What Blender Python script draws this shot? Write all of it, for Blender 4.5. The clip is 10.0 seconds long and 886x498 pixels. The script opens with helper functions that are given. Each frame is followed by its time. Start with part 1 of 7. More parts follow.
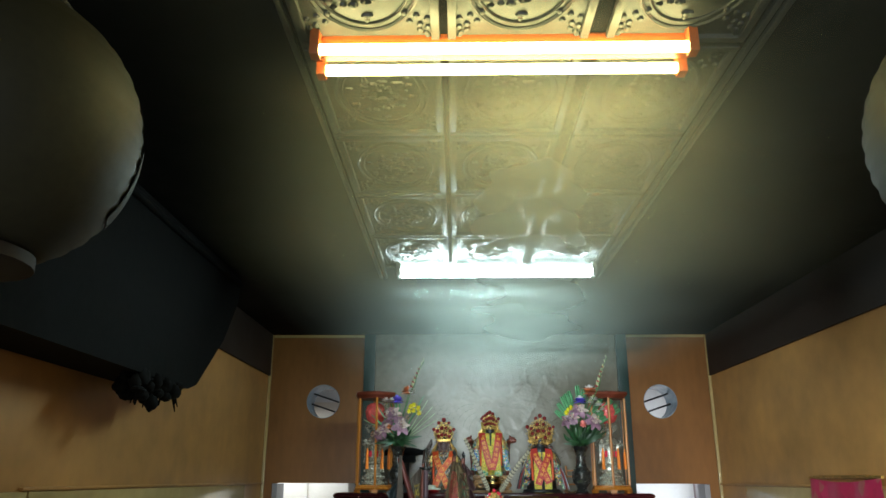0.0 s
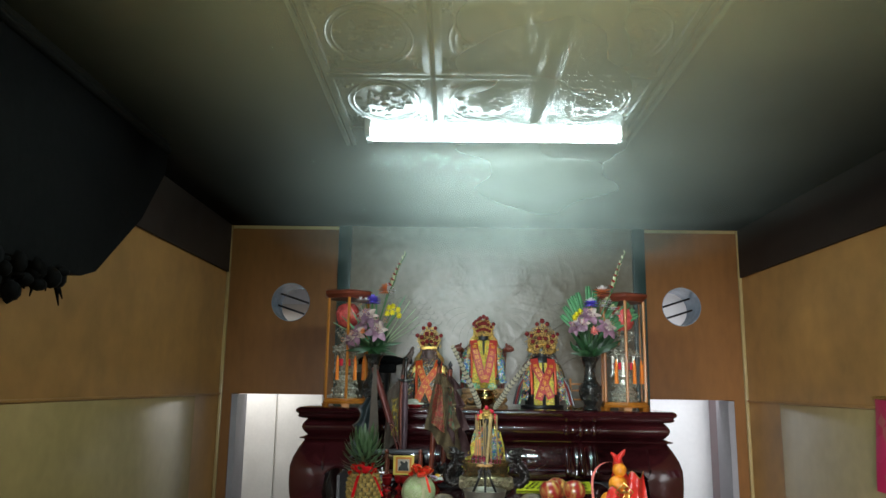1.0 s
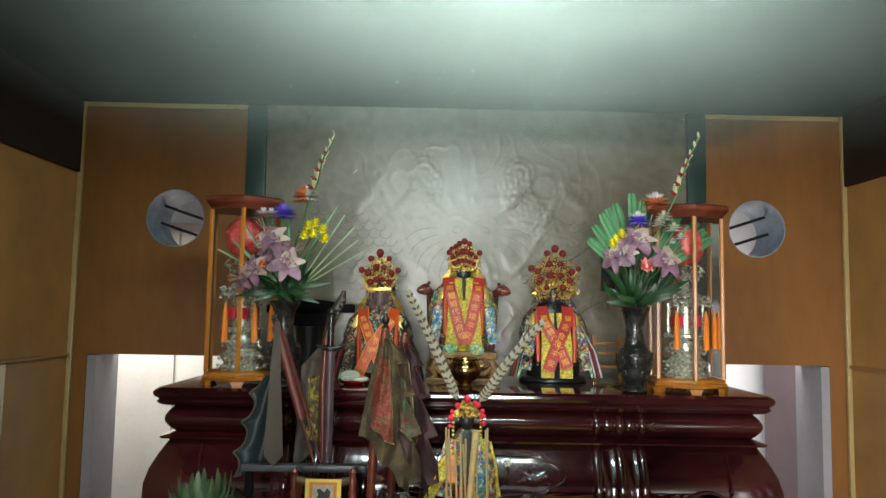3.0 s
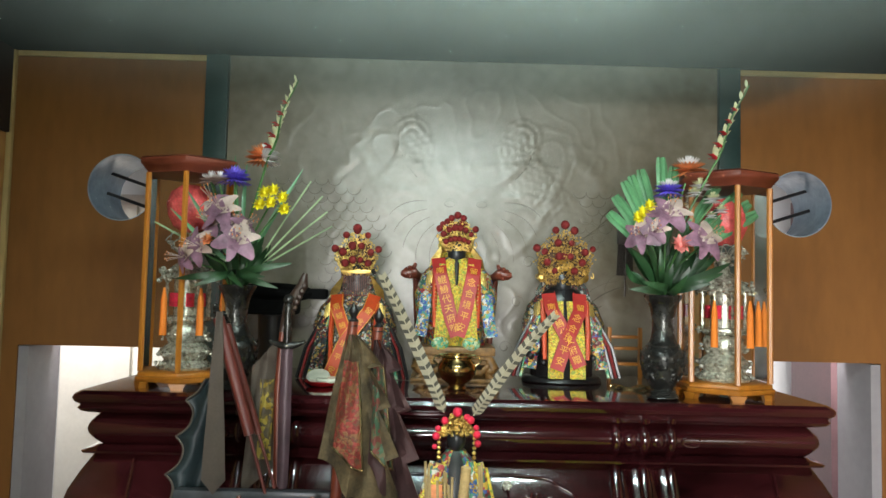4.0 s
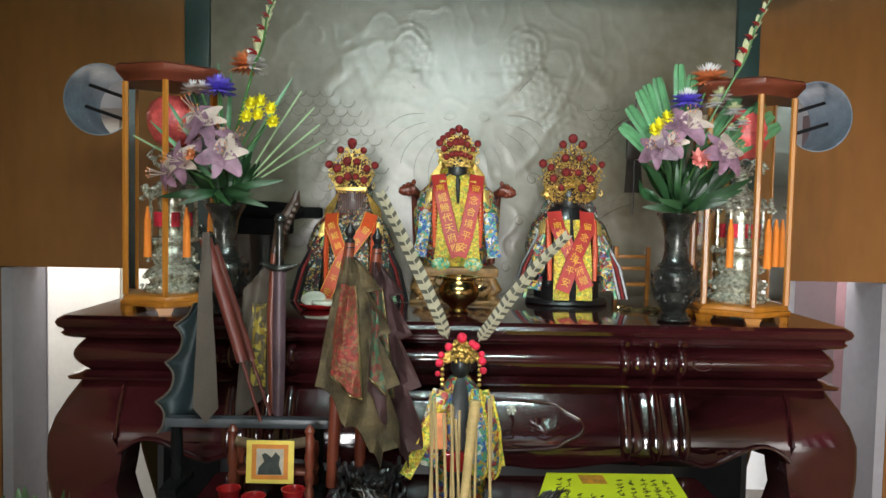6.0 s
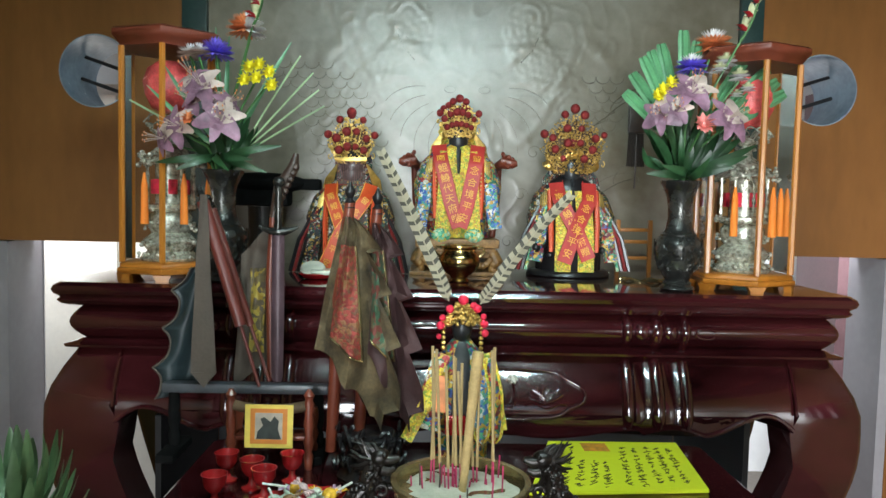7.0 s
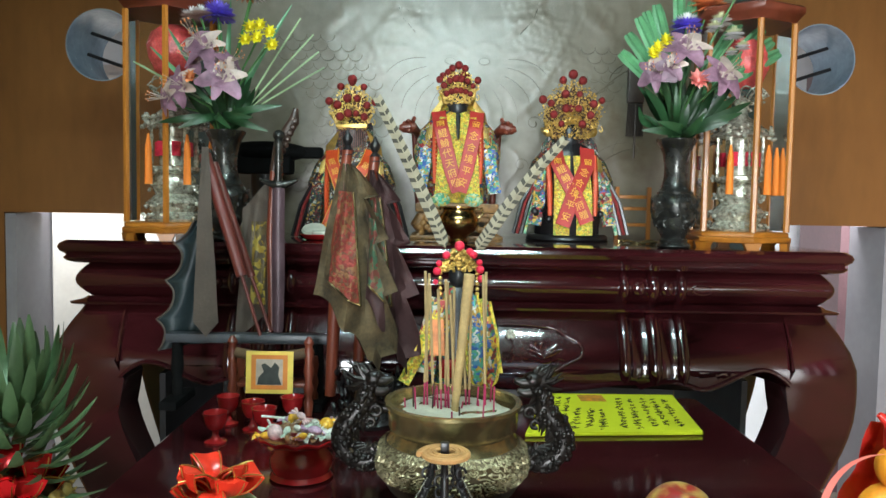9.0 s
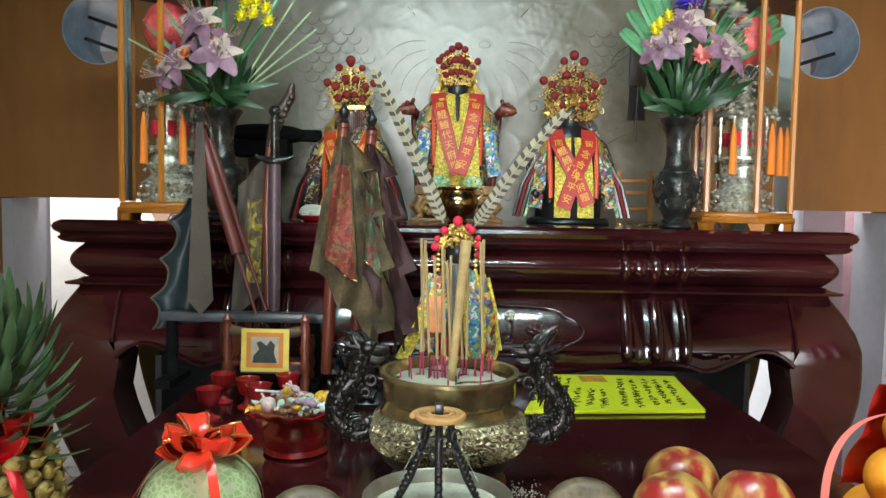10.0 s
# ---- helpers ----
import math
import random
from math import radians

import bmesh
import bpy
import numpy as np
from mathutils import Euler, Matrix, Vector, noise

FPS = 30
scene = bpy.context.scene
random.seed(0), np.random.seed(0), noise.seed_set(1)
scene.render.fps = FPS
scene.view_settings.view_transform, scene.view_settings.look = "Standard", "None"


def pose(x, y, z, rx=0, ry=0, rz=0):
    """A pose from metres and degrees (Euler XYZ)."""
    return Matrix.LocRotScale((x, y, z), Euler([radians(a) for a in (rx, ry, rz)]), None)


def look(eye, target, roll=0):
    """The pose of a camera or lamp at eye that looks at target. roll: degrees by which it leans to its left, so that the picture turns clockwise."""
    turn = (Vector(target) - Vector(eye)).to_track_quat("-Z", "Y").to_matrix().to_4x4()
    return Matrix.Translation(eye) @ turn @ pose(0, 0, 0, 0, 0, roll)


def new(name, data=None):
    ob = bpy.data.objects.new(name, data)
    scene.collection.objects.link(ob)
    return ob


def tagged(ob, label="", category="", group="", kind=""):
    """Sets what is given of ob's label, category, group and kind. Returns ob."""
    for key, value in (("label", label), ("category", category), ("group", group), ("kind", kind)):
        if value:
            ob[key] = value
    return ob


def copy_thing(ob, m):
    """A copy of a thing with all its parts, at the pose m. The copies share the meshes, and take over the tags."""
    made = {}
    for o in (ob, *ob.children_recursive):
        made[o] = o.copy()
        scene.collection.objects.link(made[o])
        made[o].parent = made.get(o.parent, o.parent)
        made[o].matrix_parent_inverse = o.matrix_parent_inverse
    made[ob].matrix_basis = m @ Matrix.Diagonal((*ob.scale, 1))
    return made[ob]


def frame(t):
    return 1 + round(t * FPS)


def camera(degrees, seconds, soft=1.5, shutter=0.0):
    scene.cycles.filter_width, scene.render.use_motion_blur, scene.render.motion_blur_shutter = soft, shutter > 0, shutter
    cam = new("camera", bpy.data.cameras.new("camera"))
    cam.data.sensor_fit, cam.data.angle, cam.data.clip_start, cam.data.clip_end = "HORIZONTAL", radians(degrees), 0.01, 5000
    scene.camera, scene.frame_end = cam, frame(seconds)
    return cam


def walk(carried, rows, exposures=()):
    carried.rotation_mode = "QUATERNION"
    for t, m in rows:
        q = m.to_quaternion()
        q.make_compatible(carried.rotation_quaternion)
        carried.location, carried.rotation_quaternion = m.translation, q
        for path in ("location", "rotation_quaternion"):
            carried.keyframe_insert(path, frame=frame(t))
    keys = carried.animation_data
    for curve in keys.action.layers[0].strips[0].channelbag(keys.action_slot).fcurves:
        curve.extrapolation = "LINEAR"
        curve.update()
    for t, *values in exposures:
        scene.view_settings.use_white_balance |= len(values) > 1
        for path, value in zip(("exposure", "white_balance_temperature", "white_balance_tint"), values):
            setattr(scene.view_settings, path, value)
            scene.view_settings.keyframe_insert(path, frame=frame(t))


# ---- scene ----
cam = camera(62.0, 10.0)
PATH = [
    (0, (-0.235, -5.042, 1.361), (-0.271, -3.133, 1.955), 0.1),
    (0.5, (-0.202, -4.599, 1.347), (-0.232, -2.65, 1.792), 0.1),
    (1, (-0.19, -4.14, 1.401), (-0.217, -2.173, 1.763), 0.8),
    (1.5, (-0.195, -3.684, 1.426), (-0.198, -1.708, 1.735), 0.7),
    (2, (-0.166, -3.257, 1.486), (-0.161, -1.271, 1.722), 0.8),
    (2.5, (-0.154, -2.863, 1.535), (-0.141, -0.872, 1.723), 1.2),
    (3, (-0.116, -2.501, 1.541), (-0.092, -0.508, 1.708), 1.0),
    (4.3, (-0.076, -1.966, 1.578), (-0.047, 0.032, 1.651), 1.4),
    (4.5, (-0.081, -1.937, 1.616), (-0.046, 0.063, 1.649), 1.1),
    (5, (-0.082, -1.908, 1.639), (-0.046, 0.091, 1.615), 1.2),
    (5.5, (-0.086, -1.933, 1.617), (-0.048, 0.065, 1.544), 1.2),
    (6, (-0.093, -1.91, 1.56), (-0.046, 0.087, 1.456), 1.2),
    (6.2, (-0.101, -1.902, 1.542), (-0.05, 0.094, 1.436), 1.3),
    (7.3, (-0.092, -1.889, 1.474), (-0.04, 0.107, 1.346), 1.3),
    (7.5, (-0.079, -1.903, 1.46), (-0.044, 0.093, 1.343), 1.0),
    (8, (-0.084, -1.91, 1.433), (-0.044, 0.086, 1.317), 1.1),
    (8.5, (-0.081, -1.926, 1.405), (-0.041, 0.07, 1.29), 1.1),
    (9, (-0.071, -1.925, 1.376), (-0.041, 0.071, 1.258), 1.0),
    (9.5, (-0.062, -1.915, 1.35), (-0.04, 0.082, 1.229), 1.0),
    (10, (-0.061, -1.902, 1.325), (-0.037, 0.094, 1.204), 1.0),
]
walk(cam, [(t, look(eye, target, roll)) for t, eye, target, roll in PATH], [(0, 0.02, 6150, 4), (0.5, 0.0, 6200, 6), (1.5, -0.1, 6500, 10), (2, -0.12, 6700, 10), (3, 0.2, 6750, 10), (4.5, 0.5, 6800, 10), (6.2, 0.52, 6600, 10), (7.5, 0.64, 6150, 6), (8.5, 0.64, 6200, 6), (10, 0.62, 6400, 10)])

# ---- world and light ----
world = bpy.data.worlds.new("world")
scene.world = world
world.use_nodes = True
wn = world.node_tree.nodes
sky = wn.new("ShaderNodeTexSky")
sky.sky_type, sky.sun_disc, sky.sun_elevation, sky.sun_rotation = "NISHITA", False, radians(50), radians(200)
wn["Background"].inputs["Strength"].default_value = 0.1
world.node_tree.links.new(sky.outputs[0], wn["Background"].inputs["Color"])


def area(name, m, sx, sy, power, color=(1, 1, 1), spread=180):
    lamp = bpy.data.lights.new(name, "AREA")
    lamp.shape, lamp.size, lamp.size_y, lamp.energy, lamp.color = "RECTANGLE", sx, sy, power, color
    lamp.spread = radians(spread)
    ob = new(name, lamp)
    ob.matrix_world = m
    return ob


# daylight through the open front of the hall
area("front_daylight", look((-0.55, -7.1, 1.15), (0.95, -0.3, 0.75)), 1.6, 1.7, 22, (0.95, 0.98, 1.0), 44)
# two unseen lamps added to brighten the room behind the altar
area("rear_fill", look((-1.75, 1.15, 1.62), (-1.72, 1.95, 0.75)), 0.9, 0.4, 10, (0.95, 0.96, 1.0))
area("rear_fill", look((1.8, 1.15, 1.62), (1.77, 1.95, 0.75)), 0.9, 0.4, 19, (0.95, 0.96, 1.0))

# ---- materials ----


def mat(name, color, rough=0.5, metal=0.0, var=0.25, scale=6.0, fine=60.0, bump=0.15, coat=0.0, stretch=(1, 1, 1), dark=0.55, rnd=0.0, spec=0.5):
    """A procedural surface: the colour broken up at two scales, with fine relief."""
    m = bpy.data.materials.new(name)
    m.use_nodes = True
    nt = m.node_tree
    n, l = nt.nodes, nt.links
    b = n["Principled BSDF"]
    co = n.new("ShaderNodeTexCoord")
    mp = n.new("ShaderNodeMapping")
    mp.inputs["Scale"].default_value = stretch
    l.new(co.outputs["Object"], mp.inputs["Vector"])
    t1 = n.new("ShaderNodeTexNoise")
    t1.inputs["Scale"].default_value, t1.inputs["Detail"].default_value = scale, 5
    t2 = n.new("ShaderNodeTexNoise")
    t2.inputs["Scale"].default_value, t2.inputs["Detail"].default_value = fine, 3
    for t in (t1, t2):
        l.new(mp.outputs[0], t.inputs["Vector"])
    add = n.new("ShaderNodeMath")
    add.operation = "MULTIPLY_ADD"
    add.inputs[1].default_value = 0.35
    l.new(t2.outputs["Fac"], add.inputs[0])
    l.new(t1.outputs["Fac"], add.inputs[2])
    ramp = n.new("ShaderNodeValToRGB")
    e = ramp.color_ramp.elements
    e[0].position, e[1].position = 0.45, 0.95
    lo = [c * (1 - var) * (dark if var > 0.4 else 1) for c in color]
    hi = [min(1, c * (1 + var)) for c in color]
    e[0].color, e[1].color = (*lo, 1), (*hi, 1)
    l.new(add.outputs[0], ramp.inputs[0])
    out = ramp.outputs[0]
    if rnd:
        oi = n.new("ShaderNodeObjectInfo")
        hsv = n.new("ShaderNodeHueSaturation")
        mr = n.new("ShaderNodeMapRange")
        mr.inputs["To Min"].default_value, mr.inputs["To Max"].default_value = 1 - rnd, 1 + rnd
        l.new(oi.outputs["Random"], mr.inputs["Value"])
        l.new(mr.outputs[0], hsv.inputs["Value"])
        l.new(out, hsv.inputs["Color"])
        out = hsv.outputs[0]
    l.new(out, b.inputs["Base Color"])
    rr = n.new("ShaderNodeMapRange")
    rr.inputs["To Min"].default_value, rr.inputs["To Max"].default_value = max(0.02, rough * 0.8), min(1, rough * 1.25)
    l.new(t1.outputs["Fac"], rr.inputs["Value"])
    l.new(rr.outputs[0], b.inputs["Roughness"])
    b.inputs["Metallic"].default_value = metal
    b.inputs["Specular IOR Level"].default_value = spec
    if coat:
        b.inputs["Coat Weight"].default_value, b.inputs["Coat Roughness"].default_value = coat, 0.08
    if bump:
        bp = n.new("ShaderNodeBump")
        bp.inputs["Strength"].default_value, bp.inputs["Distance"].default_value = bump, 0.004
        l.new(add.outputs[0], bp.inputs["Height"])
        l.new(bp.outputs[0], b.inputs["Normal"])
    return m


def brocade(name, colors, scale=60.0, rough=0.45, metal=0.1):
    """Embroidered silk: small cells in several colours with a raised stitch."""
    m = bpy.data.materials.new(name)
    m.use_nodes = True
    n, l = m.node_tree.nodes, m.node_tree.links
    b = n["Principled BSDF"]
    co = n.new("ShaderNodeTexCoord")
    nz = n.new("ShaderNodeTexNoise")
    nz.inputs["Scale"].default_value = scale * 0.5
    mix = n.new("ShaderNodeMix")
    mix.data_type = "VECTOR"
    mix.inputs["Factor"].default_value = 0.025
    l.new(co.outputs["Object"], nz.inputs["Vector"])
    l.new(co.outputs["Object"], mix.inputs[4])
    l.new(nz.outputs["Color"], mix.inputs[5])
    v = n.new("ShaderNodeTexVoronoi")
    v.inputs["Scale"].default_value = scale
    l.new(mix.outputs[1], v.inputs["Vector"])
    sep = n.new("ShaderNodeSeparateColor")
    l.new(v.outputs["Color"], sep.inputs[0])
    ramp = n.new("ShaderNodeValToRGB")
    ramp.color_ramp.interpolation = "CONSTANT"
    e = ramp.color_ramp.elements
    while len(e) < len(colors):
        e.new(0.5)
    for i, c in enumerate(colors):
        e[i].position, e[i].color = i / len(colors), (*c, 1)
    l.new(sep.outputs[0], ramp.inputs[0])
    l.new(ramp.outputs[0], b.inputs["Base Color"])
    b.inputs["Roughness"].default_value, b.inputs["Metallic"].default_value = rough, metal
    bp = n.new("ShaderNodeBump")
    bp.inputs["Strength"].default_value, bp.inputs["Distance"].default_value = 0.6, 0.003
    bp.invert = True
    l.new(v.outputs["Distance"], bp.inputs["Height"])
    l.new(bp.outputs[0], b.inputs["Normal"])
    return m


def glowing(name, color, strength):
    m = bpy.data.materials.new(name)
    m.use_nodes = True
    b = m.node_tree.nodes["Principled BSDF"]
    b.inputs["Base Color"].default_value = (*color, 1)
    b.inputs["Emission Color"].default_value = (*color, 1)
    b.inputs["Emission Strength"].default_value = strength
    return m


def glass_mat(name, tint=(1, 1, 1), rough=0.02):
    m = bpy.data.materials.new(name)
    m.use_nodes = True
    n, l = m.node_tree.nodes, m.node_tree.links
    n.remove(n["Principled BSDF"])
    tr = n.new("ShaderNodeBsdfTransparent")
    gl = n.new("ShaderNodeBsdfGlossy")
    gl.inputs["Roughness"].default_value = rough
    tr.inputs["Color"].default_value = (*tint, 1)
    fr = n.new("ShaderNodeFresnel")
    fr.inputs["IOR"].default_value = 1.45
    mx = n.new("ShaderNodeMixShader")
    l.new(fr.outputs[0], mx.inputs[0])
    l.new(tr.outputs[0], mx.inputs[1])
    l.new(gl.outputs[0], mx.inputs[2])
    l.new(mx.outputs[0], n["Material Output"].inputs[0])
    return m


M_wall = mat("ochre_wall", (0.46, 0.23, 0.07), 0.42, var=0.3, scale=1.6, fine=9, bump=0.05)
M_panel = mat("brown_panel", (0.24, 0.1, 0.028), 0.4, var=0.25, scale=2.2, fine=25, bump=0.05, stretch=(1, 1, 0.3), spec=0.3)
M_dado = mat("pale_dado", (0.46, 0.33, 0.14), 0.16, var=0.2, scale=1.2, fine=14, bump=0.04)
M_soot = mat("sooty_ceiling", (0.018, 0.019, 0.018), 0.85, var=0.5, scale=1.3, fine=11, bump=0.1, spec=0.12)
M_sootdark = mat("sooty_dark_board", (0.022, 0.012, 0.008), 0.7, var=0.4, scale=2.5, fine=30, bump=0.08)
M_relief = mat("sooty_relief", (0.085, 0.09, 0.083), 0.42, var=0.35, scale=3, fine=40, bump=0.1)
M_stone = mat("smoked_stone", (0.36, 0.33, 0.27), 0.31, var=0.22, scale=1.7, fine=22, bump=0.05, spec=0.8)
stain = next(n for n in M_stone.node_tree.nodes if n.bl_idname == "ShaderNodeValToRGB").color_ramp.elements
stain[0].color, stain[1].color = (0.105, 0.08, 0.043, 1), (0.27, 0.25, 0.195, 1)
M_green = mat("dark_green_column", (0.028, 0.055, 0.05), 0.35, var=0.3, scale=3, bump=0.05)
M_floor = mat("floor_tile", (0.16, 0.13, 0.1), 0.25, var=0.3, scale=3, fine=40, bump=0.05)
M_white = mat("white_plaster", (0.72, 0.72, 0.72), 0.5, var=0.08, scale=2, fine=30, bump=0.05)
M_grey = mat("grey_door", (0.33, 0.31, 0.33), 0.4, var=0.15, scale=3, fine=30, bump=0.04)
M_rose = mat("rosewood", (0.036, 0.006, 0.0075), 0.11, var=0.75, scale=4.5, fine=34, bump=0.015, coat=0.8, stretch=(0.3, 1, 1), dark=0.7)
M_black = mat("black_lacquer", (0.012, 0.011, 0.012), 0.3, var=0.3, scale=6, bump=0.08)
M_sootblack = mat("soot_black", (0.006, 0.006, 0.006), 0.9, var=0.45, scale=5, fine=40, bump=0.3, spec=0.1)
M_oak = mat("honey_wood", (0.4, 0.14, 0.014), 0.42, var=0.3, scale=8, fine=60, bump=0.06, coat=0.1, stretch=(1, 1, 0.2))
M_redwood = mat("red_brown_wood", (0.16, 0.035, 0.018), 0.33, var=0.3, scale=8, fine=50, bump=0.06, stretch=(1, 1, 0.2))
M_darkwood = mat("dark_wood", (0.05, 0.028, 0.02), 0.4, var=0.4, scale=12, fine=80, bump=0.3)
M_carved = mat("gilt_carved_wood", (0.3, 0.15, 0.045), 0.42, var=0.45, scale=30, fine=140, bump=0.5)
M_gold = mat("gilt", (0.6, 0.39, 0.11), 0.3, metal=0.9, var=0.35, scale=40, fine=200, bump=0.3)
M_silver = mat("bright_plastic_gilt", (0.8, 0.75, 0.54), 0.2, metal=0.55, var=0.6, scale=90, fine=260, bump=0.6)
M_brass = mat("aged_brass", (0.46, 0.36, 0.17), 0.23, metal=0.85, var=0.65, scale=10, fine=90, bump=0.25)
M_bronze = mat("dark_bronze", (0.065, 0.065, 0.06), 0.26, metal=0.7, var=0.5, scale=26, fine=120, bump=0.35)
M_red = mat("red_lacquer", (0.33, 0.012, 0.014), 0.22, var=0.25, scale=10, bump=0.05, coat=0.5)
M_pom = mat("red_pompom", (0.2, 0.014, 0.013), 0.85, var=0.4, scale=80, fine=300, bump=0.8)
M_pomb = mat("bright_red_pompom", (0.75, 0.02, 0.06), 0.8, var=0.3, scale=80, fine=300, bump=0.8)
M_sash = mat("scarlet_sash", (0.46, 0.035, 0.03), 0.5, var=0.2, scale=20, fine=200, bump=0.1)
M_sasho = mat("orange_sash", (0.6, 0.07, 0.015), 0.5, var=0.2, scale=20, fine=200, bump=0.1)
M_yellowink = mat("yellow_lettering", (0.85, 0.45, 0.06), 0.5, var=0.1, scale=30, bump=0)
M_face = mat("blackened_figure", (0.02, 0.022, 0.024), 0.35, var=0.4, scale=30, bump=0.2)
B_multi = brocade("multi_brocade", [(0.03, 0.13, 0.08), (0.55, 0.36, 0.05), (0.35, 0.03, 0.03), (0.05, 0.09, 0.28), (0.5, 0.48, 0.4), (0.06, 0.25, 0.13), (0.4, 0.22, 0.05), (0.12, 0.02, 0.03)], 125)
B_yellow = brocade("yellow_brocade", [(0.78, 0.56, 0.03), (0.62, 0.42, 0.05), (0.8, 0.66, 0.1), (0.25, 0.35, 0.05), (0.5, 0.25, 0.05)], 190)
B_green = brocade("green_brocade", [(0.1, 0.42, 0.24), (0.05, 0.25, 0.14), (0.55, 0.62, 0.4), (0.62, 0.45, 0.08), (0.2, 0.5, 0.3)], 150)
B_dark = brocade("dark_brocade", [(0.02, 0.022, 0.035), (0.05, 0.03, 0.02), (0.4, 0.24, 0.05), (0.012, 0.02, 0.016), (0.42, 0.41, 0.38), (0.03, 0.09, 0.06), (0.16, 0.02, 0.02)], 150)
B_blue = brocade("blue_brocade", [(0.05, 0.12, 0.4), (0.1, 0.3, 0.42), (0.7, 0.68, 0.62), (0.1, 0.35, 0.2), (0.5, 0.3, 0.06)], 130)
M_glass = glass_mat("case_glass", (0.96, 0.98, 0.97))

# ---- mesh helpers ----


def V(*a):
    return Vector(a)


def box(bm, x0, y0, z0, x1, y1, z1, mi=0, bevel=0.0):
    vs = [bm.verts.new((x, y, z)) for z in (z0, z1) for x, y in ((x0, y0), (x1, y0), (x1, y1), (x0, y1))]
    fs = [bm.faces.new([vs[i] for i in q]) for q in ((3, 2, 1, 0), (4, 5, 6, 7), (0, 1, 5, 4), (1, 2, 6, 5), (2, 3, 7, 6), (3, 0, 4, 7))]
    for f in fs:
        f.material_index = mi
    if bevel:
        es = list({e for f in fs for e in f.edges})
        r = bmesh.ops.bevel(bm, geom=es, offset=bevel, segments=2, affect="EDGES", profile=0.6)
        for f in r["faces"]:
            f.material_index = mi
    return vs


def skin(bm, rings, closed=True, caps=True, mi=0):
    """Joins rings of points with quads; closed: each ring is a loop."""
    rows = [[bm.verts.new(p) for p in r] for r in rings]
    n = len(rows[0])
    for a, b in zip(rows, rows[1:]):
        for i in range(n if closed else n - 1):
            f = bm.faces.new((a[i], a[(i + 1) % n], b[(i + 1) % n], b[i]))
            f.material_index = mi
    if caps and closed:
        for r, s in ((rows[0], -1), (rows[-1], 1)):
            f = bm.faces.new(r[::s])
            f.material_index = mi
    return rows


def lathe(bm, profile, n=24, c=(0, 0, 0), mi=0, wob=0.0, sx=1.0, sy=1.0, caps=True):
    rings = []
    for r, z in profile:
        ring = []
        for i in range(n):
            a = 2 * math.pi * i / n
            k = r * (1 + wob * math.sin(i * 2.4 + z * 40))
            ring.append((c[0] + k * math.cos(a) * sx, c[1] + k * math.sin(a) * sy, c[2] + z))
        rings.append(ring)
    return skin(bm, rings, caps=caps, mi=mi)


def tube(bm, pts, radius, n=8, mi=0):
    pts = [Vector(p) for p in pts]
    rings = []
    side = None
    for i, p in enumerate(pts):
        d = (pts[min(i + 1, len(pts) - 1)] - pts[max(i - 1, 0)]).normalized()
        if side is None:
            side = d.orthogonal().normalized()
        side = (side - d * side.dot(d)).normalized()
        up = d.cross(side)
        r = radius[i] if isinstance(radius, (list, tuple)) else radius
        rings.append([p + (side * math.cos(2 * math.pi * k / n) + up * math.sin(2 * math.pi * k / n)) * r for k in range(n)])
    return skin(bm, rings, mi=mi)


def ball(bm, c, r, u=10, v=7, mi=0, rz=0.0):
    rx, ry, rzz = r if isinstance(r, (list, tuple)) else (r, r, r)
    rings = []
    for j in range(v + 1):
        p = math.pi * (0.02 + 0.96 * j / v)
        rings.append([(c[0] + rx * math.sin(p) * math.cos(2 * math.pi * i / u + rz), c[1] + ry * math.sin(p) * math.sin(2 * math.pi * i / u + rz), c[2] - rzz * math.cos(p)) for i in range(u)])
    return skin(bm, rings, mi=mi)


def sheet(bm, fn, nu, nv, mi=0, thick=0.0):
    """A surface fn(u, v), with both sides where thick is given."""
    g = [[Vector(fn(i / nu, j / nv)) for i in range(nu + 1)] for j in range(nv + 1)]
    if not thick:
        skin(bm, g, closed=False, mi=mi)
        return
    rings = []
    for row in g:
        d = (row[-1] - row[0]).normalized()
        up = (g[-1][0] - g[0][0]).normalized()
        nrm = d.cross(up).normalized() * thick
        rings.append(row + [p + nrm for p in reversed(row)])
    skin(bm, rings, mi=mi)


def prism(bm, poly, place, d0, d1, mi=0):
    """Extrudes the polygon (a, b) between d0 and d1; place(a, b, d) gives the point."""
    skin(bm, [[place(a, b, d) for a, b in poly] for d in (d0, d1)], mi=mi)


def part(name, bm, material, parent=None, label="", smooth=50, kind="", category=""):
    me = bpy.data.meshes.new(name)
    bmesh.ops.recalc_face_normals(bm, faces=bm.faces)
    bm.to_mesh(me)
    bm.free()
    for m in material if isinstance(material, (list, tuple)) else [material]:
        me.materials.append(m)
    if smooth:
        me.polygons.foreach_set("use_smooth", [True] * len(me.polygons))
        me.set_sharp_from_angle(angle=radians(smooth))
    ob = new(name, me)
    ob.parent = parent
    if label or kind or category:
        tagged(ob, label, category, "", kind)
    return ob


def thing(name, m, label, category, group=""):
    ob = new(name)
    ob.empty_display_size = 0.05
    ob.matrix_world = m
    return tagged(ob, label, category, group)


def B():
    return bmesh.new()


def boxpart(name, dims, material, parent=None, bevel=0.0, **kw):
    bm = B()
    box(bm, *dims, bevel=bevel)
    return part(name, bm, material, parent, **kw)


